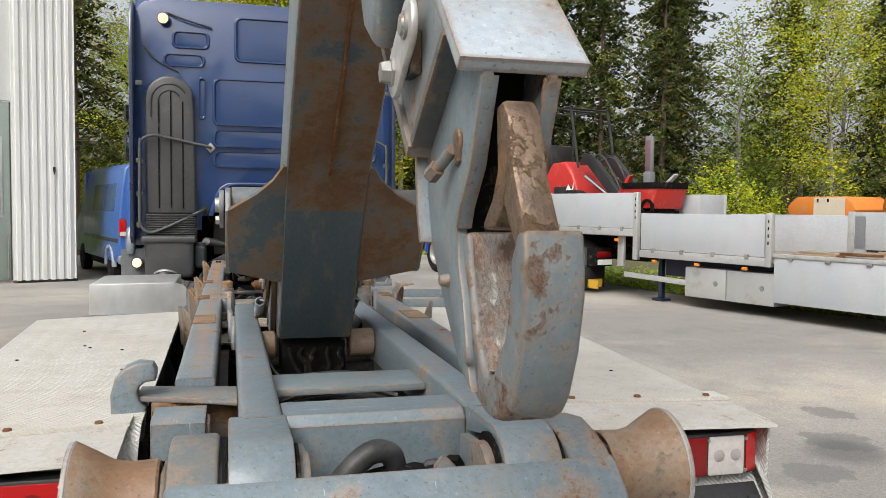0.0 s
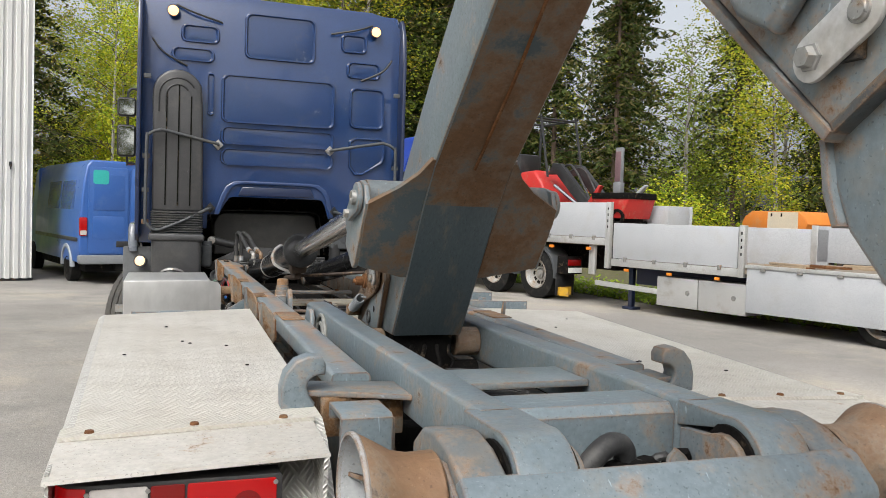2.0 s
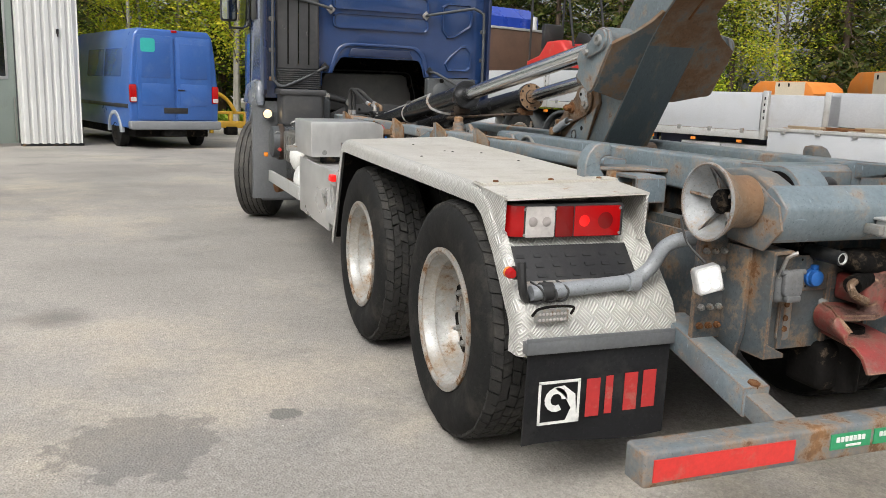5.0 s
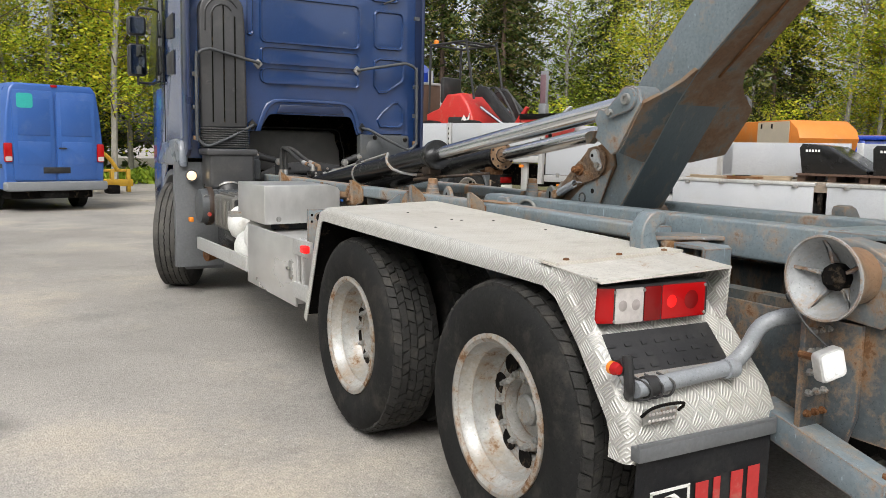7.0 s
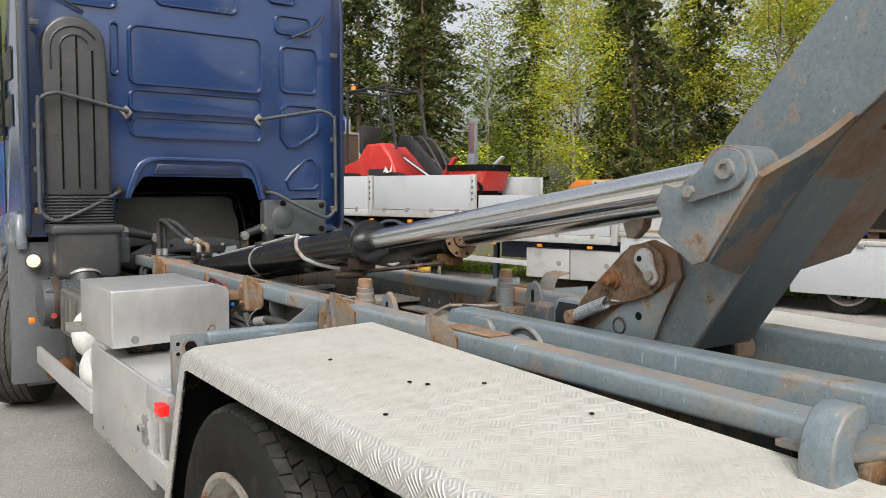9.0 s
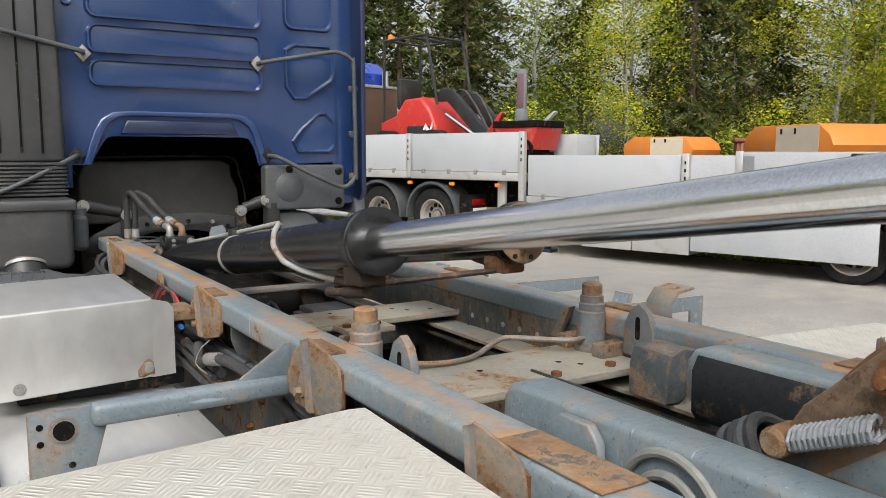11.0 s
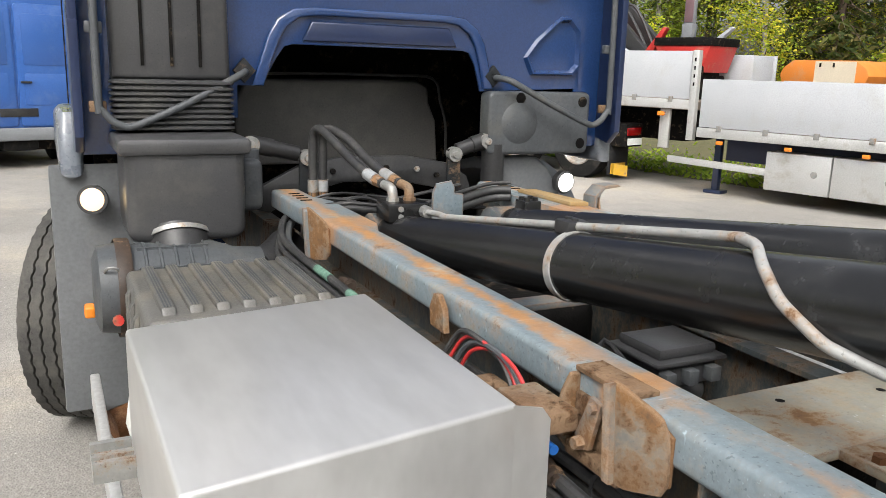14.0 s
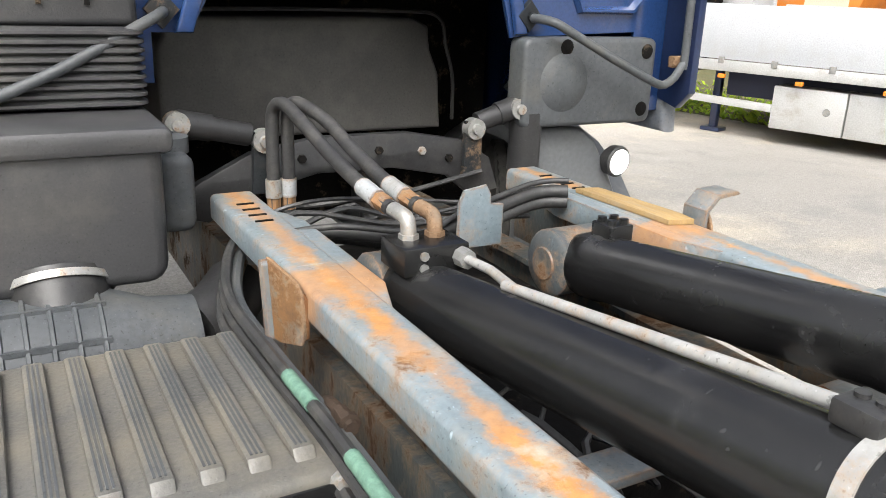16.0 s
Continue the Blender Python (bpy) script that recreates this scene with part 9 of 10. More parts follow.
    prism(bm, [(L0 + 0.06, 0.39), (L0 + 0.10, 0.395), (L0 + 0.145, 0.36), (L0 + 0.155, 0.265), (L0 + 0.11, 0.265), (L0 + 0.13, 0.31), (L0 + 0.10, 0.36)], -0.6485, -0.647, "y")
    part("white_mark", bm, MARK_WHITE, fl)
    bm = NB()
    for j in range(4):
        bbox(bm, L0 + 0.19 + 0.078 * j, L0 + 0.245 + 0.078 * j - (0.025 if j == 1 else 0), -0.648, -0.6465, 0.268 + 0.004 * j, 0.410 + 0.004 * j)
    part("red_mark", bm, MARK_RED, fl)


wing(-1)
wing(1)
# square work lamp below the left roller
bm = NB()
M = pose(-0.65, -0.86, 0.805, 0, 0, -12) @ pose(0, 0, 0, 0, -16, 0) @ Matrix.Scale(0.86, 4)
prism(bm, rrect(-0.055, 0.055, -0.055, 0.055, 0.02), -0.012, 0.03, "y", 0.006)
bmesh.ops.transform(bm, matrix=M, verts=bm.verts)
sq = part("rear_work_lamp", bm, ALU, truck, "square white work lamp, lit")
bm = NB()
prism(bm, rrect(-0.048, 0.048, -0.048, 0.048, 0.018), -0.0165, -0.0125, "y", 0.001)
bmesh.ops.transform(bm, matrix=M, verts=bm.verts)
part("lamp_lens", bm, LAMP_SOFT, sq)
for x, z in ((-0.02, 0.02), (0.02, 0.02), (-0.02, -0.02), (0.02, -0.02)):
    bm = NB()
    lathe(bm, [(-0.0168, 0.017), (-0.019, 0.010), (-0.0195, 0)], (x, 0, z), (0, 1, 0), 14)
    bmesh.ops.transform(bm, matrix=M, verts=bm.verts)
    part("lit_diode", bm, LAMP_WHITE, sq)
bm = NB()
kinked(bm, [(-0.62, -0.84, 0.80), (-0.60, -0.76, 0.80), (-0.60, -0.715, 0.80)], 0.012)
part("lamp_bracket", bm, RUST, sq)
bm = NB()
pipe(bm, [(-0.66, -0.85, 0.86), (-0.70, -0.80, 0.92), (-0.66, -0.70, 0.99), (-0.60, -0.66, 0.96)], 0.004, 6)
part("cable_loop", bm, HOSE, sq)

# ---- the hall with folding doors ----
def corrugated(x0, x1, z0, z1, pitch=0.16, depth=0.035):
    """A steel wall in the plane y = 0, ribs towards -y."""
    bm = NB()
    xs = []
    x = x0
    while x < x1 - 1e-6:
        for dx, y in ((0, 0), (0.30, 0), (0.42, -depth), (0.88, -depth)):
            if x + dx * pitch < x1:
                xs.append((x + dx * pitch, y))
        x += pitch
    xs.append((x1, 0))
    a, b = [bm.verts.new((x, y, z0)) for x, y in xs], [bm.verts.new((x, y, z1)) for x, y in xs]
    fs = [bm.faces.new((a[i], a[i + 1], b[i + 1], b[i])) for i in range(len(xs) - 1)]
    c, d = [bm.verts.new((x, 0.14, z)) for x, z in ((x0, z0), (x1, z0))], [bm.verts.new((x, 0.14, z)) for x, z in ((x0, z1), (x1, z1))]
    bm.faces.new((c[1], c[0], d[0], d[1]))
    bm.faces.new((a[0], b[0], d[0], c[0])), bm.faces.new((a[-1], c[1], d[1], b[-1]))
    bmesh.ops.recalc_face_normals(bm, faces=bm.faces)
    return bm


HM = pose(-3.53, 16.3, 0, 0, 0, 20)   # front wall runs to -x from the corner
wall = solid("wall_front", corrugated(-1.20, 0, 0.05, 8.0), CLAD, "white ribbed steel wall of the hall", "wall", kind="structure", m=HM, angle=20)
bm = NB()
bbox(bm, -1.20, 0.02, -0.02, 0.16, 0.0, 0.06, 0.005)
solid("wall_plinth", bm, FRAME, "dark plinth below the ribbed wall", "plinth", kind="structure", m=HM)
bm = NB()
bbox(bm, -0.45, -0.40, -0.075, -0.035, 2.32, 2.42, 0.008)
cyl(bm, (-0.425, -0.07, 2.32), (-0.425, -0.07, 2.26), 0.014)
solid("wall_tap", bm, FRAME, "small dark fitting on the ribbed wall", "fitting", m=HM)
solid("wall_side", corrugated(0, 9.0, 0.05, 8.0), CLAD, "white ribbed steel side wall", "wall", kind="structure", m=HM @ pose(0.0, 0.02, 0, 0, 0, 118), angle=20)
DM = HM @ pose(-1.20, 0.10, 0, 0, 0, 14)
bm = NB()
bbox(bm, -6.5, 0.0, 0.02, 0.16, 3.75, 8.0)
solid("wall_over_doors", bm, CLAD, "white wall above the folding doors", "wall", kind="structure", m=DM)


def hall_door(x0, x1):
    d = thing("door_1", "grey-green folding hall door with a window", "door", DM, kind="structure")
    bm = NB()
    bbox(bm, x0 + 0.01, x1 - 0.01, 0.03, 0.09, 0.06, 3.72, 0.006)
    part("leaf", bm, DOOR_GREEN, d)
    bm = NB()
    w0, w1 = x0 + (x1 - x0) * 0.28, x0 + (x1 - x0) * 0.78
    for a, b, c, e in ((w0 - 0.05, w1 + 0.05, 1.36, 1.42), (w0 - 0.05, w1 + 0.05, 2.95, 3.01), (w0 - 0.05, w0, 1.42, 2.95), (w1, w1 + 0.05, 1.42, 2.95)):
        bbox(bm, a, b, 0.015, 0.035, c, e, 0.003)
    part("window_frame", bm, ALU, d)
    bm = NB()
    bbox(bm, w0, w1, 0.022, 0.029, 1.42, 2.95)
    part("pane", bm, GLASS, d)
    bm = NB()
    bbox(bm, x1 - 0.03, x1 - 0.005, 0.02, 0.03, 0.06, 3.72)
    part("edge_seal", bm, PLASTIC_GREY, d)
    bm = NB()
    cyl(bm, (x1 - 0.08, 0.01, 0.1), (x1 - 0.08, 0.01, 1.0), 0.012)
    part("bolt_rod", bm, ZINC, d)


for k in range(5):
    hall_door(-1.02 * (k + 1), -1.02 * k)

# ---- blue panel van ----
def panel_van(m):
    v = thing("panel_van", "blue high-roof panel van parked on the yard", "van", m)
    # local: x across, heading +y, rear at y = 0
    bm = NB()
    prof = [(-0.95, 0.45), (-0.97, 0.9), (-0.96, 1.35), (-0.90, 2.0), (-0.84, 2.38), (-0.74, 2.50), (0.74, 2.50), (0.84, 2.38), (0.90, 2.0), (0.96, 1.35), (0.97, 0.9), (0.95, 0.45)]
    prism(bm, prof, 0.0, 4.3, "y", 0.05, 3)
    body = part("body", bm, VAN, v)
    bm = NB()
    prism(bm, [(4.2, 0.45), (4.2, 2.45), (4.5, 2.35), (5.0, 1.55), (5.6, 1.25), (5.7, 0.9), (5.7, 0.45)], -0.92, 0.92, "x", 0.06, 3)
    part("bonnet", bm, VAN, v)
    for x0, x1 in ((-0.80, -0.02), (0.02, 0.80)):
        bm = NB()
        prism(bm, rrect(x0, x1, 0.62, 2.36, 0.06), -0.025, 0.01, "y", 0.012, 2)
        dr = part("rear_door", bm, VAN, v)
        bm = NB()
        c = 0.55 if x0 > 0 else -0.55
        prism(bm, [(x0 + 0.09, 1.50), (x1 - 0.09, 1.50), (x1 - 0.12 if x0 > 0 else x1 - 0.09, 2.22), (x0 + 0.09 if x0 > 0 else x0 + 0.12, 2.22)], -0.034, -0.022, "y", 0.006)
        part("window_pressing", bm, VAN, dr)
        bm = NB()
        prism(bm, rrect(x0 + 0.08, x1 - 0.08, 0.92, 1.38, 0.04), -0.030, -0.022, "y", 0.005)
        part("door_pressing", bm, VAN, dr)
    bm = NB()
    bbox(bm, -0.26, 0.26, -0.035, -0.02, 0.76, 0.88, 0.003)
    part("plate_panel", bm, PLASTIC, v)
    bm = NB()
    bbox(bm, 0.05, 0.20, -0.05, -0.02, 1.24, 1.27, 0.006)
    part("handle", bm, PLASTIC, v)
    bm = NB()
    prism(bm, rrect(-0.72, -0.42, 2.02, 2.30, 0.05), -0.0375, -0.034, "y")
    part("green_sticker", bm, surf("turquoise_sticker", (0.03, 0.42, 0.38), (0.03, 0.38, 0.35), 0.5, bump=0), v)
    for s in (-1, 1):
        bm = NB()
        prism(bm, rrect(s * 0.89 - 0.07, s * 0.89 + 0.07, 0.98, 1.35, 0.03), -0.03, 0.05, "y", 0.012, 2)
        part("tail_light", bm, LENS_RED, v, "red tail light")
        bm = NB()
        prism(bm, rrect(s * 0.89 - 0.06, s * 0.89 + 0.06, 1.0, 1.09, 0.02), -0.034, -0.026, "y")
        part("clear_light", bm, LENS_WHITE, v)
    bm = NB()
    prism(bm, rrect(-0.98, 0.98, 0.42, 0.60, 0.05), -0.12, 0.10, "y", 0.02, 2)
    part("rear_bumper", bm, surf("grey_bumper_plastic", (0.16, 0.17, 0.18), (0.20, 0.21, 0.22), 0.6, scale=4), v)
    bm = NB()
    bbox(bm, -0.06, 0.06, -0.02, 0.05, 2.44, 2.49, 0.01)
    part("brake_light", bm, LENS_RED, v)
    for s in (-1, 1):
        bm = NB()
        for y0, y1 in ((0.55, 1.75), (1.85, 3.05)):
            prism(bm, rrect(y0, y1, 1.50, 2.10, 0.06), s * 0.955, s * 0.935, "x", 0.01)
        bmesh.ops.rotate(bm, verts=bm.verts, cent=(s * 0.95, 0, 1.5), matrix=Matrix.Rotation(radians(-6 * s), 3, "Y"))
        part("side_pressing", bm, surf("van_side_film", (0.03, 0.075, 0.22), (0.05, 0.10, 0.26), 0.2, scale=3, bump=0) if s < 0 else VAN, v)
        bm = NB()
        bbox(bm, min(s * 0.95, s * 0.985), max(s * 0.95, s * 0.985), 0.1, 4.2, 0.86, 0.94, 0.01)
        part("rub_strip", bm, PLASTIC, v)
        bm = NB()
        prism(bm, fan(1.05, 0.33, 0.46, 180, 0, 12) + fan(1.05, 0.33, 0.38, 0, 180, 12), s * 0.90, s * 0.985, "x", 0.006)
        part("wheel_arch", bm, surf("grey_arch", (0.30, 0.32, 0.34), (0.26, 0.28, 0.3), 0.6), v)
        for y in (1.05, 4.7):
            bm = NB()
            lathe(bm, [(0.0, 0), (0.0, 0.30), (0.02, 0.335), (0.20, 0.335), (0.22, 0.30), (0.22, 0)], (s * 0.95, y, 0.335), (-s, 0, 0), 28)
            w = part("wheel", bm, RUBBER, v)
            bm = NB()
            lathe(bm, [(-0.006, 0.19), (0.002, 0.15), (-0.004, 0.05), (-0.004, 0)], (s * 0.95, y, 0.335), (-s, 0, 0), 20)
            part("wheel_disc", bm, GRIME_SHADE, w)
    bm = NB()
    bbox(bm, -0.8, 0.8, 0.2, 5.4, 0.25, 0.46, 0.02)
    part("underbody", bm, GRIME_SHADE, v)
    bm = NB()
    bbox(bm, -0.25, 0.25, 0.0, 0.9, 0.26, 0.42, 0.05, 2)
    part("spare_wheel", bm, RUBBER, v)
    return v


VA = Vector((-2.537, 15.26, 0))
vh = 18
panel_van(Matrix.Translation(VA) @ pose(0, 0, 0, 0, 0, vh) @ pose(0.95, 0, 0))

# ---- yellow plough by the trees ----
def plough(m):
    p = thing("snow_plough", "yellow tractor implement standing by the trees", "implement", m)
    bm = NB()
    bbox(bm, -1.1, 1.1, -0.1, 0.1, 0.25, 0.5, 0.03)
    bbox(bm, -1.0, 1.0, 0.0, 0.15, 0.75, 0.85, 0.02)
    for x in (-0.9, -0.3, 0.4, 0.95):
        bbox(bm, x - 0.06, x + 0.06, -0.1, 0.1, 0.05, 0.85, 0.02)
    part("frame", bm, YELLOW, p)
    bm = NB()
    pipe(bm, [(-0.5, 0, 0.8), (-0.4, 0, 1.3), (-0.1, 0, 1.5), (0.3, 0, 1.25), (0.6, 0, 0.8)], 0.07, 8)
    part("bow", bm, YELLOW, p)
    bm = NB()
    bbox(bm, 0.2, 0.6, -0.3, 0.3, 0.0, 0.3, 0.05)
    part("skid", bm, GRIME_SHADE, p)
    bm = NB()
    bbox(bm, -1.0, -0.7, -0.4, 0.3, 0.0, 0.2, 0.05)
    part("skid", bm, GRIME_SHADE, p)


plough(pose(-0.2, 21.3, 0, 0, 0, 8) @ Matrix.Scale(0.78, 4))
bm = NB()
bbox(bm, -0.5, 0.5, -0.4, 0.4, 0, 1.3, 0.05)
solid("dark_crate", bm, GRIME_SHADE, "dark crate standing behind the plough", "crate", m=pose(-1.2, 22.6, 0, 0, 0, 15))

# ---- flatbed truck and low trailer: x along the side, y away from it ----
FM = pose(6.78, 10.79, 0, 0, 0, -73.07)


def drop_side(parent, x0, x1, z0, z1, y, hinges=4, rail=True):
    bm = NB()
    bbox(bm, x0 + 0.02, x1 - 0.02, y, y + 0.03, z0, z1, 0.004)
    d = part("drop_side", bm, WHITE_PAINT, parent, "white aluminium drop side")
    if rail:
        bm = NB()
        bbox(bm, x0, x1, y - 0.015, y + 0.05, z0 - 0.14, z0 - 0.01, 0.006)
        part("edge_rail", bm, ALU, parent)
        for k in range(hinges):
            x = x0 + (x1 - x0) * (k + 0.5) / hinges
            bm = NB()
            bbox(bm, x - 0.035, x + 0.035, y - 0.03, y, z0 - 0.05, z0 + 0.03, 0.004)
            part("hinge", bm, ZINC, d)
    return d


def side_post(parent, x, z0, z1, y):
    bm = NB()
    bbox(bm, x - 0.05, x + 0.05, y - 0.03, y + 0.06, z0, z1, 0.006)
    p = part("side_post", bm, ALU, parent)
    for k in range(4):
        bm = NB()
        bbox(bm, x - 0.012, x + 0.012, y - 0.033, y - 0.03, z1 - 0.15 - 0.11 * k, z1 - 0.10 - 0.11 * k)
        part("post_slot", bm, GRIME_SHADE, p)


def far_wheel(parent, x, y, R=0.50, w=0.30):
    wl_ = part("wheel", DISH, None, parent, at=pose(x, y, R, 0, 0, 90))
    bm = NB()
    lathe(bm, [(0.05, 0.29), (0.0, 0.31), (0.0, R - 0.06), (0.03, R), (w - 0.03, R), (w, R - 0.06), (w, 0.31)], (0, 0, 0), (1, 0, 0), 40)
    part("tyre", bm, RUBBER, wl_)
    part("hub", HUB, None, wl_, at=pose(0.10, 0, 0))
    for i in range(10):
        part("hand_hole", HOLE, None, wl_, at=pose(0.148, 0.197 * math.cos(radians(36 * i)), 0.197 * math.sin(radians(36 * i))))


fb = thing("flatbed_truck", "bright blue truck with white drop-side flatbed", "truck", FM)
drop_side(fb, -5.15, -2.62, 1.31, 1.96, 0.0, 4)
drop_side(fb, -2.50, -0.10, 1.31, 1.96, 0.0, 4)
side_post(fb, -2.56, 1.18, 1.97, 0.0)
side_post(fb, -0.05, 0.75, 1.97, 0.0)
bm = NB()
bbox(bm, -5.2, -0.04, 0.03, 2.5, 1.16, 1.28)
part("deck", bm, DECK, fb)
bm = NB()
bbox(bm, -5.15, -0.1, 2.47, 2.5, 1.30, 1.96, 0.004)
part("far_drop_side", bm, WHITE_PAINT, fb)
bm = NB()
bbox(bm, -5.30, -5.24, 0.05, 2.45, 1.2, 3.02, 0.01)
part("headboard", bm, BROWN, fb, "brown plywood headboard")
bm = NB()
for y in (0.02, 2.44):
    bbox(bm, -5.33, -5.22, y, y + 0.06, 1.15, 3.08, 0.006)
bbox(bm, -5.33, -5.22, 0.02, 2.5, 3.02, 3.08, 0.006)
part("headboard_frame", bm, ALU, fb)
bm = NB()
bbox(bm, -8.4, -0.6, 0.85, 1.65, 0.65, 1.10, 0.02)
part("chassis", bm, GRIME_SHADE, fb)
for x in (-3.40, -2.04):
    far_wheel(fb, x, 0.06)
    bm = NB()
    prism(bm, fan(x, 0.5, 0.62, 185, -5, 14) + fan(x, 0.5, 0.57, -5, 185, 14), 0.0, 0.5, "y", 0.006)
    part("mudguard", bm, PLASTIC_GREY, fb)
far_wheel(fb, -7.15, 0.06)
bm = NB()
lathe(bm, [(0, 0), (0, 0.30), (0.02, 0.33), (1.25, 0.33), (1.27, 0.30), (1.27, 0)], (-5.9, 0.38, 0.66), (1, 0, 0), 24)
part("fuel_tank", bm, WHITE_TANK, fb)
bm = NB()
bbox(bm, -6.2, -4.3, 0.06, 0.10, 0.40, 0.95, 0.02)
part("side_skirt", bm, WHITE_PAINT, fb)
bm = NB()
bbox(bm, -1.42, -1.38, 0.02, 0.5, 0.10, 0.56, 0.004)
part("mudflap", bm, FLAP, fb)
bm = NB()
bbox(bm, -1.40, -1.12, 0.03, 0.46, 0.55, 0.90, 0.02)
part("lamp_panel", bm, GRIME_SHADE, fb)
bm = NB()
bbox(bm, -1.13, -1.10, 0.05, 0.40, 0.72, 0.84, 0.01)
part("tail_lamp", bm, LENS_DARK, fb)
bm = NB()
bbox(bm, -1.38, -1.365, 0.06, 0.42, 0.12, 0.28)
bbox(bm, -1.30, -1.06, 0.03, 0.045, 0.12, 0.28)
part("reflector_plate", bm, YELLOW, fb)
bm = NB()
bbox(bm, -1.11, -1.095, 0.06, 0.42, 0.58, 0.68)
part("plate_panel", bm, MARK_WHITE, fb)
bm = NB()
bbox(bm, -0.62, -0.46, 0.10, 0.16, 0.60, 1.16, 0.01)
part("step_panel", bm, ALU, fb)
for k in range(3):
    bm = NB()
    bbox(bm, -0.60 - 1.0 * k, -0.50 - 1.0 * k, -0.01, 0.04, 1.06, 1.12, 0.01)
    part("side_marker", bm, AMBER, fb)
# cab of the flatbed, heading -x
bm = NB()
prism(bm, [(-5.50, 1.0), (-5.50, 3.35), (-5.85, 3.62), (-7.15, 3.55), (-7.50, 2.6), (-7.70, 1.4), (-7.70, 0.5), (-7.55, 0.45), (-7.50, 0.8), (-7.05, 1.1), (-6.35, 1.0)], 0.02, 2.48, "y", 0.06, 3)
cabb = part("cab", bm, BLUE_CAB, fb, "bright blue cab with roof deflector")
bm = NB()
prism(bm, [(-6.50, 1.95), (-6.50, 2.75), (-7.10, 2.7), (-7.35, 1.95)], 0.012, 0.022, "y")
part("side_window", bm, GLASS, cabb)
bm = NB()
bbox(bm, -5.51, -5.47, 0.5, 2.0, 1.9, 2.9, 0.03, 2)
part("rear_pressing", bm, BLUE_CAB, cabb)
bm = NB()
cyl(bm, (-5.37, 0.25, 0.9), (-5.37, 0.25, 3.4), 0.07)
part("exhaust_stack", bm, ALU, cabb)
bm = NB()
cyl(bm, (-5.37, 2.2, 0.9), (-5.37, 2.2, 3.4), 0.07)
part("intake_stack", bm, ALU, cabb)

tr = thing("low_trailer", "white low-deck trailer with drop sides", "trailer", FM)
drop_side(tr, 0.05, 2.68, 0.945, 1.59, 0.0, 4)
side_post(tr, 2.74, 0.80, 1.62, 0.0)
bm = NB()
bbox(bm, 0.05, 2.78, 0.03, 2.5, 0.80, 0.92)
part("front_deck", bm, DECK, tr)
bm = NB()
bbox(bm, 0.05, 2.78, 2.46, 2.5, 0.92, 1.59, 0.004)
part("far_drop_side", bm, WHITE_PAINT, tr)
bm = NB()
bbox(bm, 0.3, 2.9, 0.4, 2.1, 0.48, 0.80, 0.02)
part("gooseneck", bm, surf("dark_blue_steel", (0.015, 0.02, 0.05), (0.02, 0.026, 0.06), 0.5), tr)
bm = NB()
bbox(bm, 0.12, 0.22, 0.40, 0.50, 0.02, 0.80, 0.02)
bbox(bm, 0.04, 0.30, 0.34, 0.56, 0.0, 0.05, 0.01)
part("support_leg", bm, CAB_DARK, tr, "dark blue landing leg")
bm = NB()
prism(bm, [(-0.44, 0.41), (-0.44, 0.50), (1.03, 0.46), (1.03, 0.37)], 0.10, 0.16, "y", 0.006)
part("side_bar", bm, ALU, tr)
for x0, x1 in ((1.03, 1.87), (1.89, 2.78)):
    bm = NB()
    bbox(bm, x0, x1, 0.10, 0.55, 0.19, 0.69, 0.008)
    bx = part("tool_locker", bm, ALU, tr)
    bm = NB()
    lathe(bm, [(0, 0.045), (-0.01, 0.04), (-0.01, 0)], ((x0 + x1) / 2 + 0.22, 0.10, 0.45), (0, 1, 0), 12)
    part("lock", bm, ZINC, bx)
for k in range(3):
    bm = NB()
    bbox(bm, 0.35 + 0.95 * k, 0.44 + 0.95 * k, -0.01, 0.04, 0.72, 0.77, 0.01)
    part("side_marker", bm, AMBER, tr)
for x0, x1 in ((2.83, 5.24), (5.40, 7.8), (7.95, 10.4)):
    drop_side(tr, x0, x1, 0.27, 0.955, -0.02, 4, False)
    bm = NB()
    bbox(bm, x0, x1, -0.04, 0.05, 0.955, 1.01, 0.006)
    part("deck_edge", bm, ALU, tr)
    for k in range(4):
        x = x0 + (x1 - x0) * (k + 0.5) / 4
        bm = NB()
        bbox(bm, x - 0.04, x + 0.04, -0.055, -0.02, 0.92, 0.965, 0.004)
        part("hinge", bm, ZINC, tr)
    bm = NB()
    bbox(bm, x0 - 0.25, x1 - 0.3, 2.46, 2.5, 1.02, 1.65, 0.004)
    part("far_drop_side", bm, WHITE_PAINT, tr)
    bm = NB()
    bbox(bm, x0 - 0.36, x0 - 0.25, 2.44, 2.51, 0.98, 1.66, 0.006)
    part("far_post", bm, ALU, tr)
    bm = NB()
    bbox(bm, x1 + 0.03, x1 + 0.10, 0.02, 0.08, 0.40, 0.98, 0.006)
    part("pocket_post", bm, GRIME_SHADE, tr)
bm = NB()
bbox(bm, 2.80, 10.4, 0.0, 2.5, 0.86, 0.98)
part("low_deck", bm, DECK, tr, "dirty wooden low deck")
bm = NB()
bbox(bm, 2.8, 10.4, 0.7, 1.8, 0.40, 0.86)
part("chassis", bm, GRIME_SHADE, tr)
for x in (4.90, 6.12):
    far_wheel(tr, x, 0.10, 0.42)
rnd = random.Random(4)
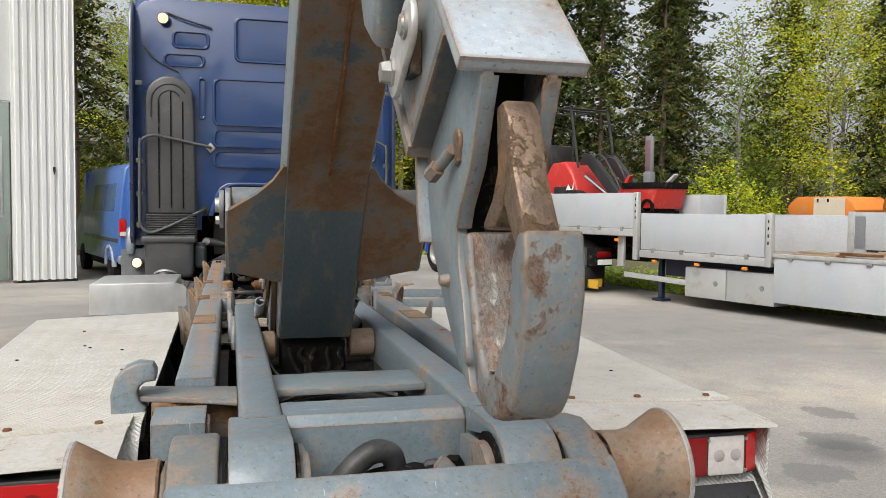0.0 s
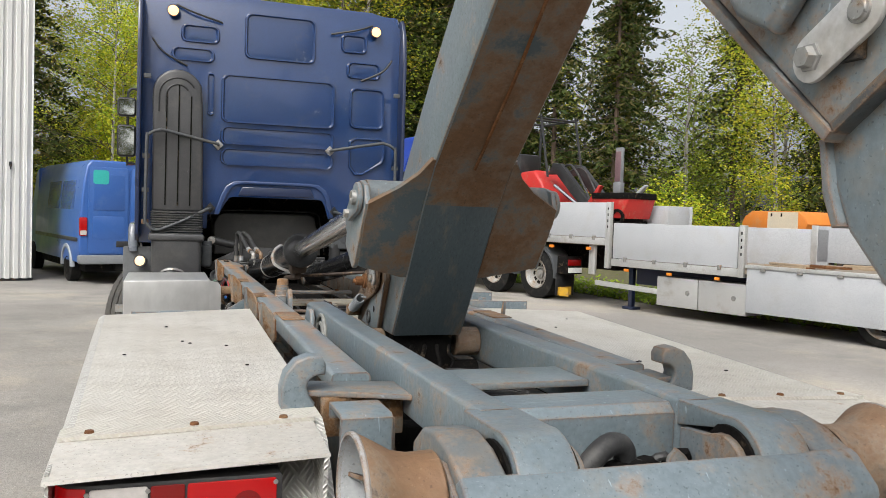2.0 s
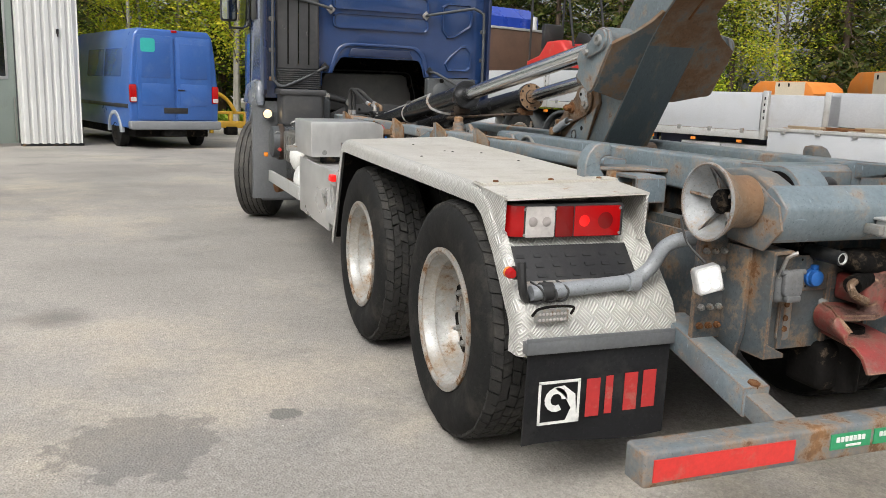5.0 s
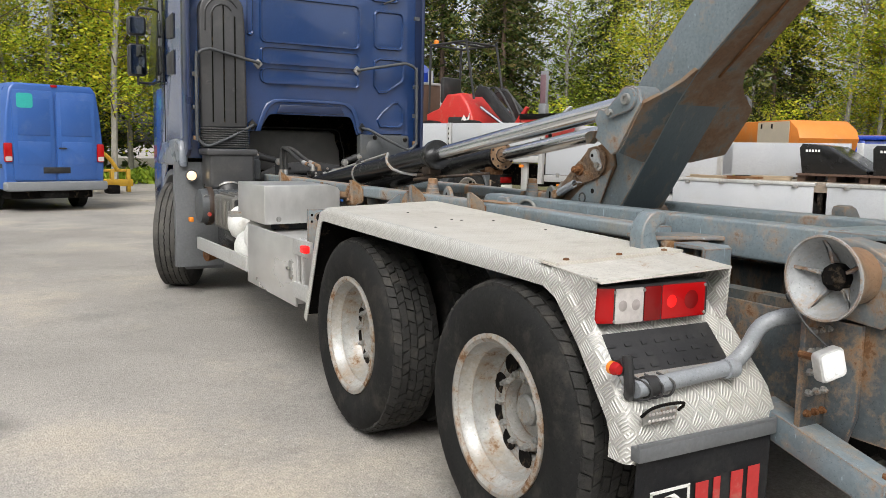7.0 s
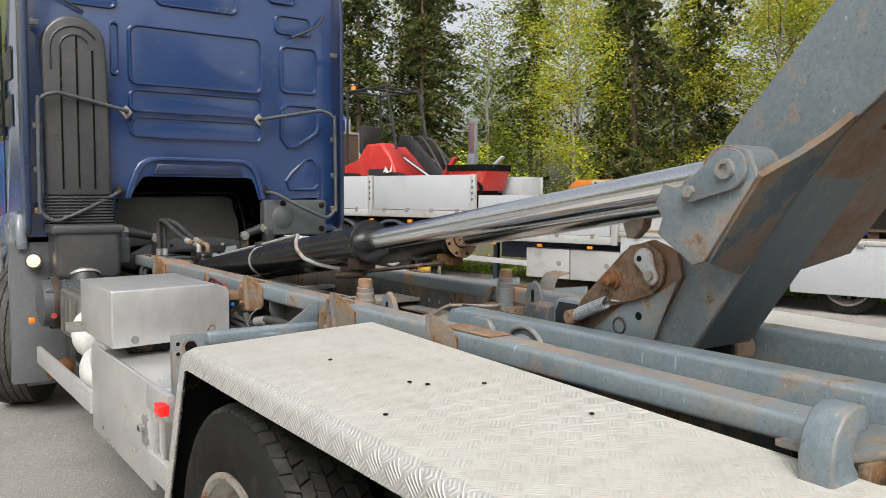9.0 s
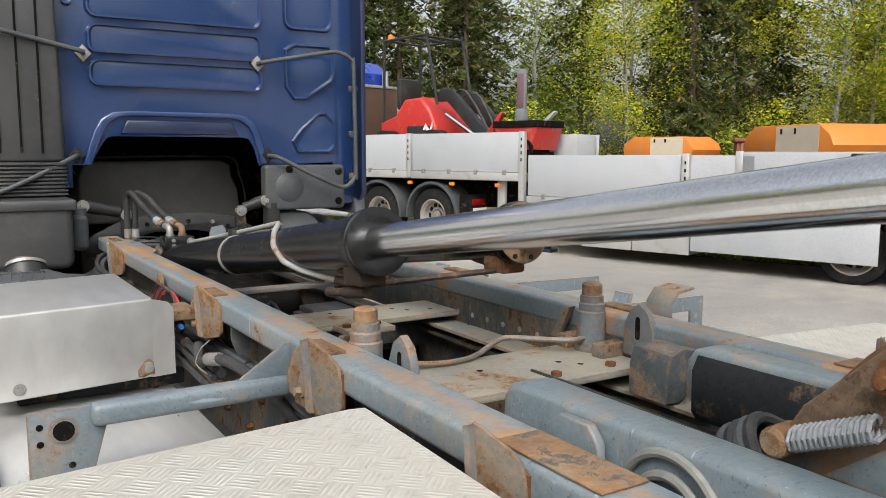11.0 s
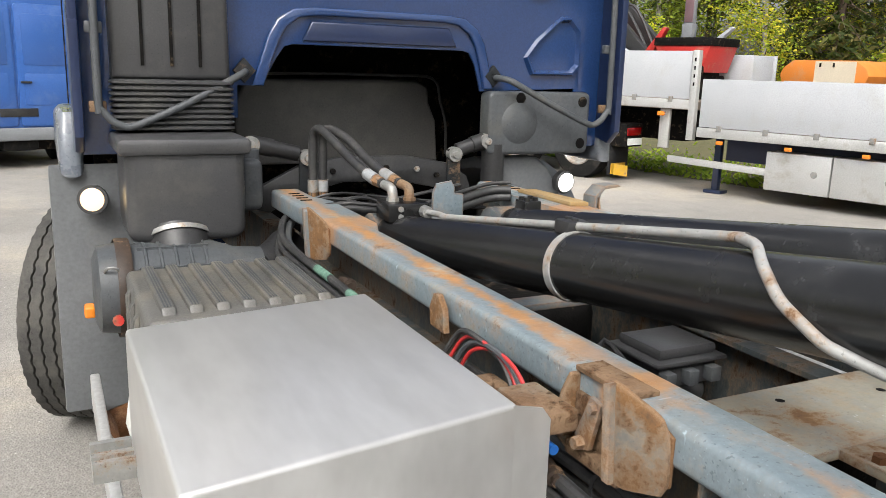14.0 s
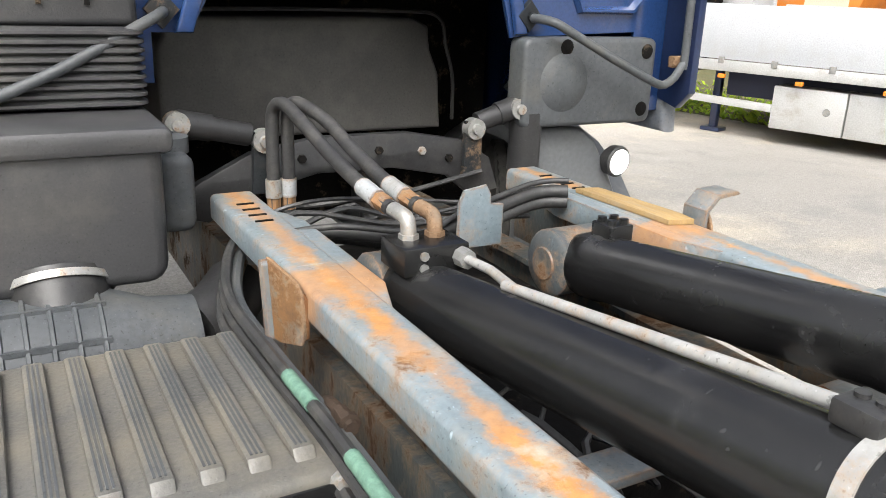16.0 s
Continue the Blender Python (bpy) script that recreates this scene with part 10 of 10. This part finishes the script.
for k in range(7):
    bm = NB()
    bbox(bm, -0.35, 0.35, -0.06, 0.06, 0, 0.035, 0.004)
    tagged(solid("loose_plank", bm, PALLET if k % 3 else RUST, "loose worn plank lying on the trailer deck", "plank", "planks on the deck", m=FM @ pose(rnd.uniform(3.1, 4.0), rnd.uniform(0.3, 1.8), 0.98 + 0.036 * (k // 4), 0, 0, rnd.uniform(-25, 25))))

# red loader on the flatbed
LM = FM @ pose(-3.15, 1.37, 1.28) @ Matrix.Scale(1.25, 4)
ld = thing("compact_loader", "red compact loader with black roll cage", "loader", LM)
bm = NB()
prism(bm, [(-0.75, 0.35), (-0.78, 0.75), (-0.45, 0.85), (-0.25, 1.10), (0.10, 1.12), (0.30, 0.90), (0.46, 0.55), (0.44, 0.32)], -0.45, 0.45, "y", 0.05, 3)
part("bonnet", bm, RED_PAINT, ld)
bm = NB()
bbox(bm, -0.2, 0.35, -0.46, 0.46, 0.35, 0.70, 0.04)
part("side_panel", bm, PLASTIC, ld)
bm = NB()
prism(bm, [(0.16, 0.62), (0.22, 0.72), (0.30, 0.62), (0.36, 0.75), (0.36, 0.66), (0.28, 0.54), (0.22, 0.63)], -0.468, -0.462, "y")
part("white_mark", bm, MARK_WHITE, ld)
for x in (-0.5, 0.5):
    for y in (-0.55, 0.55):
        bm = NB()
        lathe(bm, [(-0.13, 0), (-0.13, 0.2), (-0.10, 0.31), (0.10, 0.31), (0.13, 0.2), (0.13, 0)], (x, y, 0.31), (0, 1, 0), 20)
        part("wheel", bm, RUBBER, ld)
bm = NB()
for y in (-0.42, 0.42):
    kinked(bm, [(-0.72, y, 0.5), (-0.70, y, 2.02), (0.20, y, 2.05), (0.42, y, 1.0)], 0.022, 8)
for x in (-0.68, -0.1, 0.18):
    cyl(bm, (x, -0.42, 2.03), (x, 0.42, 2.03), 0.020)
part("roll_cage", bm, PLASTIC, ld)
bm = NB()
lathe(bm, [(0, 0.05), (0.07, 0.045), (0.10, 0)], (-0.68, -0.3, 2.05), (0, 0, 1), 12)
part("beacon", bm, AMBER, ld)
bm = NB()
bbox(bm, -0.55, -0.15, -0.25, 0.25, 0.85, 0.98, 0.05, 2)
bbox(bm, -0.62, -0.50, -0.25, 0.25, 0.95, 1.45, 0.05, 2)
part("seat", bm, PLASTIC, ld)
for y in (-0.25, 0.25):
    bm = NB()
    prism(bm, [(0.30, 1.05), (0.40, 1.25), (0.60, 1.22), (1.45, 0.42), (1.40, 0.32), (1.25, 0.36), (0.50, 1.05)], y - 0.05, y + 0.05, "y", 0.01)
    part("lift_arm", bm, PLASTIC, ld)
    bm = NB()
    cyl(bm, (0.55, y * 1.5, 0.85), (1.25, y * 1.5, 0.45), 0.03)
    part("lift_cylinder", bm, CHROME, ld)
bm = NB()
pipe(bm, [(0.5, -0.2, 1.1), (0.8, -0.25, 1.2), (1.1, -0.2, 0.8), (1.3, -0.2, 0.45)], 0.02, 6)
pipe(bm, [(0.5, 0.0, 1.1), (0.85, 0.0, 1.15), (1.1, 0.05, 0.75), (1.3, 0.0, 0.4)], 0.02, 6)
part("hoses", bm, HOSE, ld)
bm = NB()
bbox(bm, 1.25, 1.45, -0.5, 0.5, 0.02, 0.5, 0.03)
part("quick_hitch", bm, GRIME_SHADE, ld)

# red spreader with a sign mast on the trailer's front deck
SM = FM @ pose(-0.78, 1.2, 1.28)
sp = thing("salt_spreader", "red salt spreader with a mast on the flatbed", "spreader", SM)
bm = NB()
prism(bm, [(-0.46, 0.87), (0.46, 0.87), (0.46, 0.76), (0.34, 0.40), (-0.34, 0.40), (-0.46, 0.76)], -0.4, 0.4, "y", 0.02)
part("hopper", bm, RED_PAINT, sp)
bm = NB()
bbox(bm, -0.48, 0.48, -0.42, 0.42, 0.78, 0.90, 0.01)
part("hopper_rim", bm, GRIME_SHADE, sp)
bm = NB()
for x in (-0.22, 0.22):
    bbox(bm, x - 0.04, x + 0.04, -0.3, 0.3, 0.0, 0.45, 0.01)
part("feet", bm, GRIME_SHADE, sp)
for k in range(4):
    bm = NB()
    cyl(bm, (-0.26 + 0.15 * k, -0.42, 0.30), (-0.20 + 0.15 * k, 0.40, 0.32), 0.04)
    part("agitator", bm, GRIME_SHADE, sp)
bm = NB()
lathe(bm, [(0, 0.16), (0.06, 0.16), (0.06, 0.11), (0, 0.11), (0, 0.16)], (0.22, -0.44, 0.42), (0, 1, 0), 16)
part("chain_wheel", bm, GRIME_SHADE, sp)
bm = NB()
bbox(bm, -0.24, -0.06, -0.07, 0.07, 0.80, 1.12, 0.01)
bbox(bm, -0.24, -0.06, -0.04, 0.04, 1.10, 1.82, 0.02)
part("mast", bm, surf("mast_grey", (0.16, 0.17, 0.18), (0.2, 0.2, 0.21), 0.5), sp)
bm = NB()
bbox(bm, -0.22, -0.08, -0.05, -0.04, 1.14, 1.74, 0.004)
part("red_sign", bm, surf("faded_sign", (0.13, 0.075, 0.085), (0.17, 0.10, 0.11), 0.5, scale=6), sp)
bm = NB()
prism(bm, [(0.36, 0.90), (0.58, 1.06), (0.62, 1.04), (0.44, 0.88)], -0.1, 0.0, "y", 0.01)
part("guard_flap", bm, WHITE_PAINT, sp)
bm = NB()
prism(bm, [(-0.72, 0.70), (-0.42, 1.06), (-0.36, 1.04), (-0.58, 0.67)], -0.3, -0.2, "y", 0.01)
part("guard_flap", bm, RED_PAINT, sp)
bm = NB()
bbox(bm, -1.00, -0.12, 1.75, 2.42, 1.28, 1.95, 0.02)
solid("pale_crate", bm, WHITE_PAINT, "pale grey closed crate on the flatbed", "crate", m=FM @ pose(0, 0, 0.005))


def snow_bucket(m, w, tall):
    b = thing("loader_bucket", "black steel loader bucket on a dark pallet", "bucket", m, "buckets on the trailer")
    bm = NB()
    if tall:
        prism(bm, [(-0.52, 0.28), (-0.55, 0.70), (-0.50, 0.76), (0.50, 0.72), (0.58, 0.60), (0.55, 0.28)], -w / 2, w / 2, "y", 0.01)
    else:
        prism(bm, [(-0.48, 0.28), (-0.55, 0.70), (-0.50, 0.78), (-0.10, 0.74), (0.55, 0.34), (0.55, 0.28)], -w / 2, w / 2, "y", 0.01)
    part("shell", bm, BLACK, b)
    for k in range(5):
        bm = NB()
        bbox(bm, -0.44 + 0.05 * k, -0.405 + 0.05 * k, -w / 2 - 0.003, -w / 2, 0.64, 0.68)
        part("marking", bm, MARK_WHITE, b)
    for z in (0.14,):
        for y in (-w * 0.4, 0, w * 0.4):
            for x in (-0.5, 0, 0.5):
                bm = NB()
                bbox(bm, x - 0.07, x + 0.07, y - 0.05, y + 0.05, z, z + 0.10)
                part("pallet_block", bm, BROWN, b)
        bm = NB()
        bbox(bm, -0.58, 0.58, -w / 2, w / 2, z + 0.10, z + 0.138)
        part("pallet_top", bm, BROWN, b)


snow_bucket(FM @ pose(5.02, 1.85, 0.845), 1.1, False)
snow_bucket(FM @ pose(6.20, 1.85, 0.845), 1.2, True)

# containers behind the trailer
def tipped_container(m, mat_, label, w=2.2, d=1.6, h=1.0, stripe=True):
    c = thing("waste_container", label, "container", m, "containers behind the trailer")
    bm = NB()
    prism(bm, [(-w / 2 * 0.86, 0), (-w / 2, h * 0.55), (-w / 2 * 0.92, h * 0.78), (-w / 2 * 0.7, h), (w / 2 * 0.7, h), (w / 2 * 0.92, h * 0.78), (w / 2, h * 0.55), (w / 2 * 0.86, 0)], -d / 2, d / 2, "y", 0.03)
    part("body", bm, mat_, c)
    if stripe:
        bm = NB()
        bbox(bm, -w * 0.09, w * 0.36, -d / 2 - 0.006, -d / 2 - 0.001, h * 0.02, h * 0.97)
        part("pale_panel", bm, surf("pale_panel", (0.6, 0.52, 0.40), (0.55, 0.48, 0.38), 0.5), c)
        bm = NB()
        for x in (-0.03, 0.12):
            bbox(bm, w * x - 0.02, w * x + 0.02, -d / 2 - 0.02, -d / 2 - 0.006, h * 0.8, h * 0.92)
        part("lifting_lug", bm, GRIME_SHADE, c)


def on_stand(m, w, d, z):
    bm = NB()
    bbox(bm, -w / 2, w / 2, -d / 2, d / 2, 0, z, 0.02)
    solid("steel_stand", bm, FRAME, "dark steel skip under a container", "skip", "skips", m=m)


for x, y, rz, w, h in ((14.36, 14.65, -80, 2.0, 0.70), (12.10, 9.21, -110, 2.6, 0.80)):
    on_stand(pose(x, y, 0, 0, 0, rz), w * 0.9, 1.2, 1.32)
    tipped_container(pose(x, y, 1.32, 0, 0, rz), ORANGE, "orange waste container with a pale panel", w, 1.3, h)
def roll_off(m, mat_, h, label):
    c = thing("roll_off_container", label, "container", m, "roll-off containers by the wood")
    bm = NB()
    bbox(bm, -3.0, 3.0, -1.2, 1.2, 0, h, 0.03)
    part("body", bm, mat_, c)
    bm = NB()
    bbox(bm, -3.05, 3.05, -1.27, 1.2, h, h + 0.10, 0.02)
    part("top_rim", bm, mat_, c)
    for k in range(9):
        bm = NB()
        bbox(bm, -2.9 + 0.68 * k, -2.8 + 0.68 * k, -1.26, -1.202, 0.1, h - 0.02, 0.008)
        part("rib", bm, mat_, c)


roll_off(pose(17.2, 7.6, 0, 0, 0, -55), BLUE_CAB, 1.8, "long blue ribbed roll-off container")
roll_off(pose(18.5, 12.2, 0, 0, 0, -50), surf("brown_red_paint", (0.22, 0.06, 0.035), (0.17, 0.05, 0.03), 0.6, scale=2, rust=0.3), 1.9, "brown-red ribbed steel roll-off container")

# ---- trees ----
def leaf_quads(rnd, pts, size, droop=0.0, flat=0.5, lengthen=1.0):
    """Loose leaf clumps as small bent quads, given as vertex and face lists."""
    V, F = [], []
    for p in pts:
        a = rnd.uniform(0, 2 * math.pi)
        u = Vector((math.cos(a), math.sin(a), rnd.uniform(-flat, flat) - droop)).normalized()
        w = u.cross(Vector((rnd.uniform(-1, 1), rnd.uniform(-1, 1), rnd.uniform(-1, 1)))).normalized()
        s = size * rnd.uniform(0.6, 1.4)
        k = len(V)
        u, w = u * s * lengthen, w * s * 0.55
        V += [p - u * 0.5, p + w * 0.5, p + u * 0.5, p - w * 0.5]
        F.append((k, k + 1, k + 2, k + 3))
    return V, F


def mesh_of(name, V, F, m):
    me = bpy.data.meshes.new(name)
    me.from_pydata([tuple(v) for v in V], [], F)
    me.materials.append(m)
    return me


def limb(bm, rnd, a, b, r0, r1, bend=0.15):
    a, b = Vector(a), Vector(b)
    mid = (a + b) / 2 + Vector((rnd.uniform(-1, 1), rnd.uniform(-1, 1), rnd.uniform(-.3, .6))) * (b - a).length * bend * 0.5
    P = [a, mid, b]
    rings = []
    for i, p in enumerate(P):
        d, u, v = ring_frame(P[min(i + 1, 2)] - P[max(i - 1, 0)])
        r = r0 + (r1 - r0) * i / 2
        rings.append([bm.verts.new(p + (u * math.cos(2 * math.pi * k / 6) + v * math.sin(2 * math.pi * k / 6)) * r) for k in range(6)])
    for A, B in zip(rings, rings[1:]):
        for k in range(6):
            bm.faces.new((A[k], A[(k + 1) % 6], B[(k + 1) % 6], B[k]))


def birch(seed, h, leaf, n, label, low=0.16):
    rnd = random.Random(seed)
    t = thing("birch_tree", label, "tree", pose(0, 0, -50), "trees round the yard")
    bm, tw = NB(), NB()
    lean = Vector((rnd.uniform(-.06, .06), rnd.uniform(-.06, .06), 1))
    top = lean * h
    limb(bm, rnd, (0, 0, -0.1), top * 0.55, 0.11, 0.075, 0.05)
    limb(bm, rnd, top * 0.55, top * 0.98, 0.075, 0.015, 0.06)
    pts = []
    for k in range(34):
        f = low + (0.97 - low) * (k + rnd.random()) / 34
        base = top * f
        a = rnd.uniform(0, 2 * math.pi)
        reach = (0.34 * h * (0.28 + 0.72 * math.sin(math.pi * min(1, (f - low * 0.5) / (1.05 - low * 0.5)) ** 0.8))) * rnd.uniform(0.45, 0.8)
        tip = base + Vector((math.cos(a) * reach, math.sin(a) * reach, reach * rnd.uniform(0.35, 0.95)))
        limb(tw, rnd, base, tip, 0.022, 0.005, 0.3)
        for c in range(rnd.randint(3, 6)):
            q = base.lerp(tip, rnd.uniform(0.4, 1.1)) + Vector((rnd.gauss(0, .3), rnd.gauss(0, .3), rnd.gauss(0, .35)))
            spread = rnd.uniform(0.22, 0.5)
            for j in range(max(6, int(n / 34 / 4.5 * rnd.uniform(0.5, 1.5)))):
                pts.append(q + Vector((rnd.gauss(0, spread), rnd.gauss(0, spread), rnd.gauss(0, spread) - abs(rnd.gauss(0, .35)))))
    part("trunk", bm, BARK_WHITE, t)
    part("bough", tw, BARK_DARK, t)
    V, F = leaf_quads(rnd, pts, 0.118, 0.2)
    cr = new("crown", mesh_of("crown", V, F, leaf))
    cr.parent = t
    return t


def conifer(seed, h, n, label, bare=0.12):
    rnd = random.Random(seed)
    t = thing("spruce_tree", label, "tree", pose(0, 0, -50), "trees round the yard")
    bm = NB()
    limb(bm, rnd, (0, 0, -0.1), (0, 0, h * 0.5), 0.17, 0.10, 0.01)
    limb(bm, rnd, (0, 0, h * 0.5), (0, 0, h), 0.10, 0.012, 0.01)
    pts = []
    layers = 30
    for k in range(layers):
        f = bare + (0.985 - bare) * k / layers
        z = h * f
        reach = (1 - f) ** 0.75 * h * 0.20 + 0.15
        for j in range(rnd.randint(5, 8)):
            a = rnd.uniform(0, 2 * math.pi)
            L = reach * rnd.uniform(0.55, 1.1)
            base = Vector((0, 0, z + rnd.uniform(-.2, .2)))
            tip = base + Vector((math.cos(a) * L, math.sin(a) * L, -L * rnd.uniform(0.10, 0.45)))
            limb(bm, rnd, base, tip, 0.02, 0.004, 0.12)
            m_ = max(5, int(n / layers / 6.5))
            for i in range(m_):
                u = rnd.uniform(0.15, 1.05)
                pts.append(base.lerp(tip, u) + Vector((rnd.gauss(0, .11), rnd.gauss(0, .11), -abs(rnd.gauss(0, .16)) * (0.5 + u))))
    part("trunk", bm, BARK_DARK, t)
    V, F = leaf_quads(rnd, pts, 0.19, 0.55, 0.3, 1.5)
    cr = new("crown", mesh_of("crown", V, F, NEEDLE))
    cr.parent = t
    return t


def shrub(seed, h, n, leaf):
    rnd = random.Random(seed)
    t = thing("shrub", "leafy shrub at the edge of the yard", "shrub", pose(0, 0, -50), "shrubs round the yard")
    bm = NB()
    pts = []
    for k in range(12):
        tip = Vector((rnd.gauss(0, h * 0.30), rnd.gauss(0, h * 0.30), h * rnd.uniform(0.45, 0.9)))
        limb(bm, rnd, (rnd.gauss(0, .15), rnd.gauss(0, .15), 0), tip, 0.025, 0.006, 0.3)
        for c in range(4):
            q = tip * rnd.uniform(0.5, 1.1)
            for j in range(n // 48):
                pts.append(q + Vector((rnd.gauss(0, .28), rnd.gauss(0, .28), rnd.gauss(0, .28))))
    for p in pts:
        p.z = max(p.z, 0.06)
    part("stems", bm, BARK_DARK, t)
    V, F = leaf_quads(rnd, pts, 0.12, 0.1)
    cr = new("crown", mesh_of("crown", V, F, leaf))
    cr.parent = t
    return t


PROTO = {
    "b": [birch(1, 13.0, BIRCH_LEAF, 12500, "slender birch with yellowing autumn leaves"), birch(2, 10.5, BIRCH_LEAF, 10500, "young birch with yellowing autumn leaves"), birch(3, 14.0, GREEN_LEAF, 13000, "birch with still green leaves"), birch(7, 9.0, GREEN_LEAF, 9500, "broad green leafy deciduous tree", 0.05)],
    "s": [conifer(4, 17.0, 9500, "tall dark green spruce tree"), conifer(5, 14.0, 8000, "dark spruce tree with drooping branches"), conifer(6, 18.0, 8000, "tall spruce with a bare lower trunk", 0.28)],
    "u": [shrub(8, 2.6, 2600, GREEN_LEAF), shrub(9, 3.4, 3200, BIRCH_LEAF)],
}


def plant(kind, i, x, y, turn, k=1.0):
    ob = PROTO[kind][i % len(PROTO[kind])]
    ob.scale = (k, k, k)
    c = copy_thing(ob, pose(x, y, 0, 0, 0, turn))
    ob.scale = (1, 1, 1)
    return c


rt = random.Random(77)
# the wood's edge: behind the hall and van, then round to the far side of the yard
EDGE = [(-16, 30), (-9, 27), (-3, 26), (3, 27), (9, 30), (14, 29), (19, 27), (24, 24), (28, 19), (31, 13), (33, 6), (34, -2), (34, -10)]
count = 0
for (xa, ya), (xb, yb) in zip(EDGE, EDGE[1:]):
    L = math.hypot(xb - xa, yb - ya)
    nx, ny = -(yb - ya) / L, (xb - xa) / L
    steps = int(L / 1.55)
    for i in range(steps):
        for row in range(3):
            t = (i + rt.uniform(-.3, .3) + 0.5 * (row % 2)) / steps
            off = row * 2.6 + rt.uniform(-0.7, 0.9)
            x, y = xa + (xb - xa) * t + nx * off, ya + (yb - ya) * t + ny * off
            left = x < 6
            far_r = x > 21
            r = rt.random()
            if row == 0 and r < 0.35:
                plant("u", rt.randint(0, 1), x, y, rt.uniform(0, 360), rt.uniform(0.7, 1.2))
                continue
            conif = 0.04 if left else (0.62 if not far_r else 0.25)
            if row >= 1:
                conif += 0.06 if left else 0.18
            if row >= 1 and r < 0.18:
                continue
            kind = "s" if rt.random() < conif else "b"
            plant(kind, rt.randint(0, 5), x, y, rt.uniform(0, 360), rt.uniform(0.8, 1.15) * (0.72 if x < -1 else 1.0))
            count += 1
BACK = [(34, -10), (29, -25), (16, -35), (0, -38), (-18, -35), (-31, -22), (-36, -2), (-32, 16), (-22, 30)]
for (xa, ya), (xb, yb) in zip(BACK, BACK[1:]):
    L = math.hypot(xb - xa, yb - ya)
    for i in range(int(L / 2.4)):
        t = (i + rt.uniform(-.3, .3)) / (L / 2.4)
        plant("s" if rt.random() < 0.5 else "b", rt.randint(0, 5), xa + (xb - xa) * t + rt.uniform(-2, 2), ya + (yb - ya) * t + rt.uniform(-2, 2), rt.uniform(0, 360), rt.uniform(0.8, 1.2))
for group_ in PROTO.values():
    for ob in group_:
        for o in list(ob.children_recursive) + [ob]:
            bpy.data.objects.remove(o)
# far woods that close the gaps low down
rnd = random.Random(15)
pts = []
for (xa, ya), (xb, yb) in zip(EDGE, EDGE[1:]):
    L = math.hypot(xb - xa, yb - ya)
    nx, ny = -(yb - ya) / L, (xb - xa) / L
    for i in range(int(L * 300)):
        t, off = rnd.random(), 12 + rnd.random() * 6
        pts.append(Vector((xa + (xb - xa) * t + nx * off, ya + (yb - ya) * t + ny * off, abs(rnd.gauss(0, 1)) * 2.6 + 0.1)))
V, F = leaf_quads(rnd, pts, 0.5, 0.3, 0.5, 1.3)
far = new("far_woods", mesh_of("far_woods", V, F, NEEDLE))
tagged(far, "dense dark wood behind the yard's trees", "woods", kind="stuff")
# forest floor
bm = NB()
ring_ = [(x, y) for x, y in EDGE] + [(60, -12), (60, 70), (-40, 70), (-40, 30)]
vs = [bm.verts.new((x, y - 0.0, 0.012)) for x, y in ring_]
bm.faces.new(vs)
bmesh.ops.triangulate(bm, faces=bm.faces)
bmesh.ops.recalc_face_normals(bm, faces=bm.faces)
solid("forest_floor", bm, surf("leaf_litter", (0.06, 0.055, 0.03), (0.10, 0.09, 0.045), 0.9, scale=1.5, fine=12, bump=0.02), "leaf litter and grass under the trees", "ground", kind="structure")
bm = NB()
verge_ = [tuple((FM @ Vector((x, y, 0)))[:2]) for x, y in ((-16, 4.0), (-7, 2.4), (-1.3, 1.6), (1.2, 1.35), (6, 1.6), (13, 2.2), (20, 3.5))]
vs = [bm.verts.new((x, y, 0.008)) for x, y in verge_ + EDGE[10:3:-1]]
bm.faces.new(vs)
bmesh.ops.triangulate(bm, faces=bm.faces)
bmesh.ops.recalc_face_normals(bm, faces=bm.faces)
solid("verge", bm, surf("trodden_grass", (0.075, 0.078, 0.030), (0.13, 0.115, 0.055), 0.9, scale=2.5, fine=30, bump=0.02, dirt=0.4, dirt_col=(0.16, 0.13, 0.07)), "trodden grass verge with fallen leaves behind the trailer", "verge", kind="structure")
rnd = random.Random(52)
pts = []
for (xa, ya), (xb, yb) in zip(verge_, verge_[1:]):
    L = math.hypot(xb - xa, yb - ya)
    nx, ny = -(yb - ya) / L, (xb - xa) / L
    for i in range(int(L * 260)):
        t, off = rnd.random(), abs(rnd.gauss(0, 1)) * 1.5 - 0.05
        pts.append(Vector((xa + (xb - xa) * t + nx * off, ya + (yb - ya) * t + ny * off, rnd.uniform(0.012, 0.07))))
V, F = leaf_quads(rnd, pts, 0.09, -0.7, 0.4, 1.4)
vg = new("verge_grass", mesh_of("verge_grass", V, F, GREEN_LEAF))
tagged(vg, "short grass tufts and fallen leaves on the verge", "grass", kind="stuff")
rnd = random.Random(33)
pts = []
for (xa, ya), (xb, yb) in zip(EDGE, EDGE[1:]):
    L = math.hypot(xb - xa, yb - ya)
    nx, ny = -(yb - ya) / L, (xb - xa) / L
    for i in range(int(L * 240)):
        t, off = rnd.random(), -0.4 + abs(rnd.gauss(0, 1)) * 1.6
        pts.append(Vector((xa + (xb - xa) * t + nx * off, ya + (yb - ya) * t + ny * off, rnd.uniform(0.03, 0.45))))
V, F = leaf_quads(rnd, pts, 0.22, -0.8, 0.4, 1.4)
gr = new("long_grass", mesh_of("long_grass", V, F, GREEN_LEAF))
tagged(gr, "long grass and weeds along the wood's edge", "grass", kind="stuff")
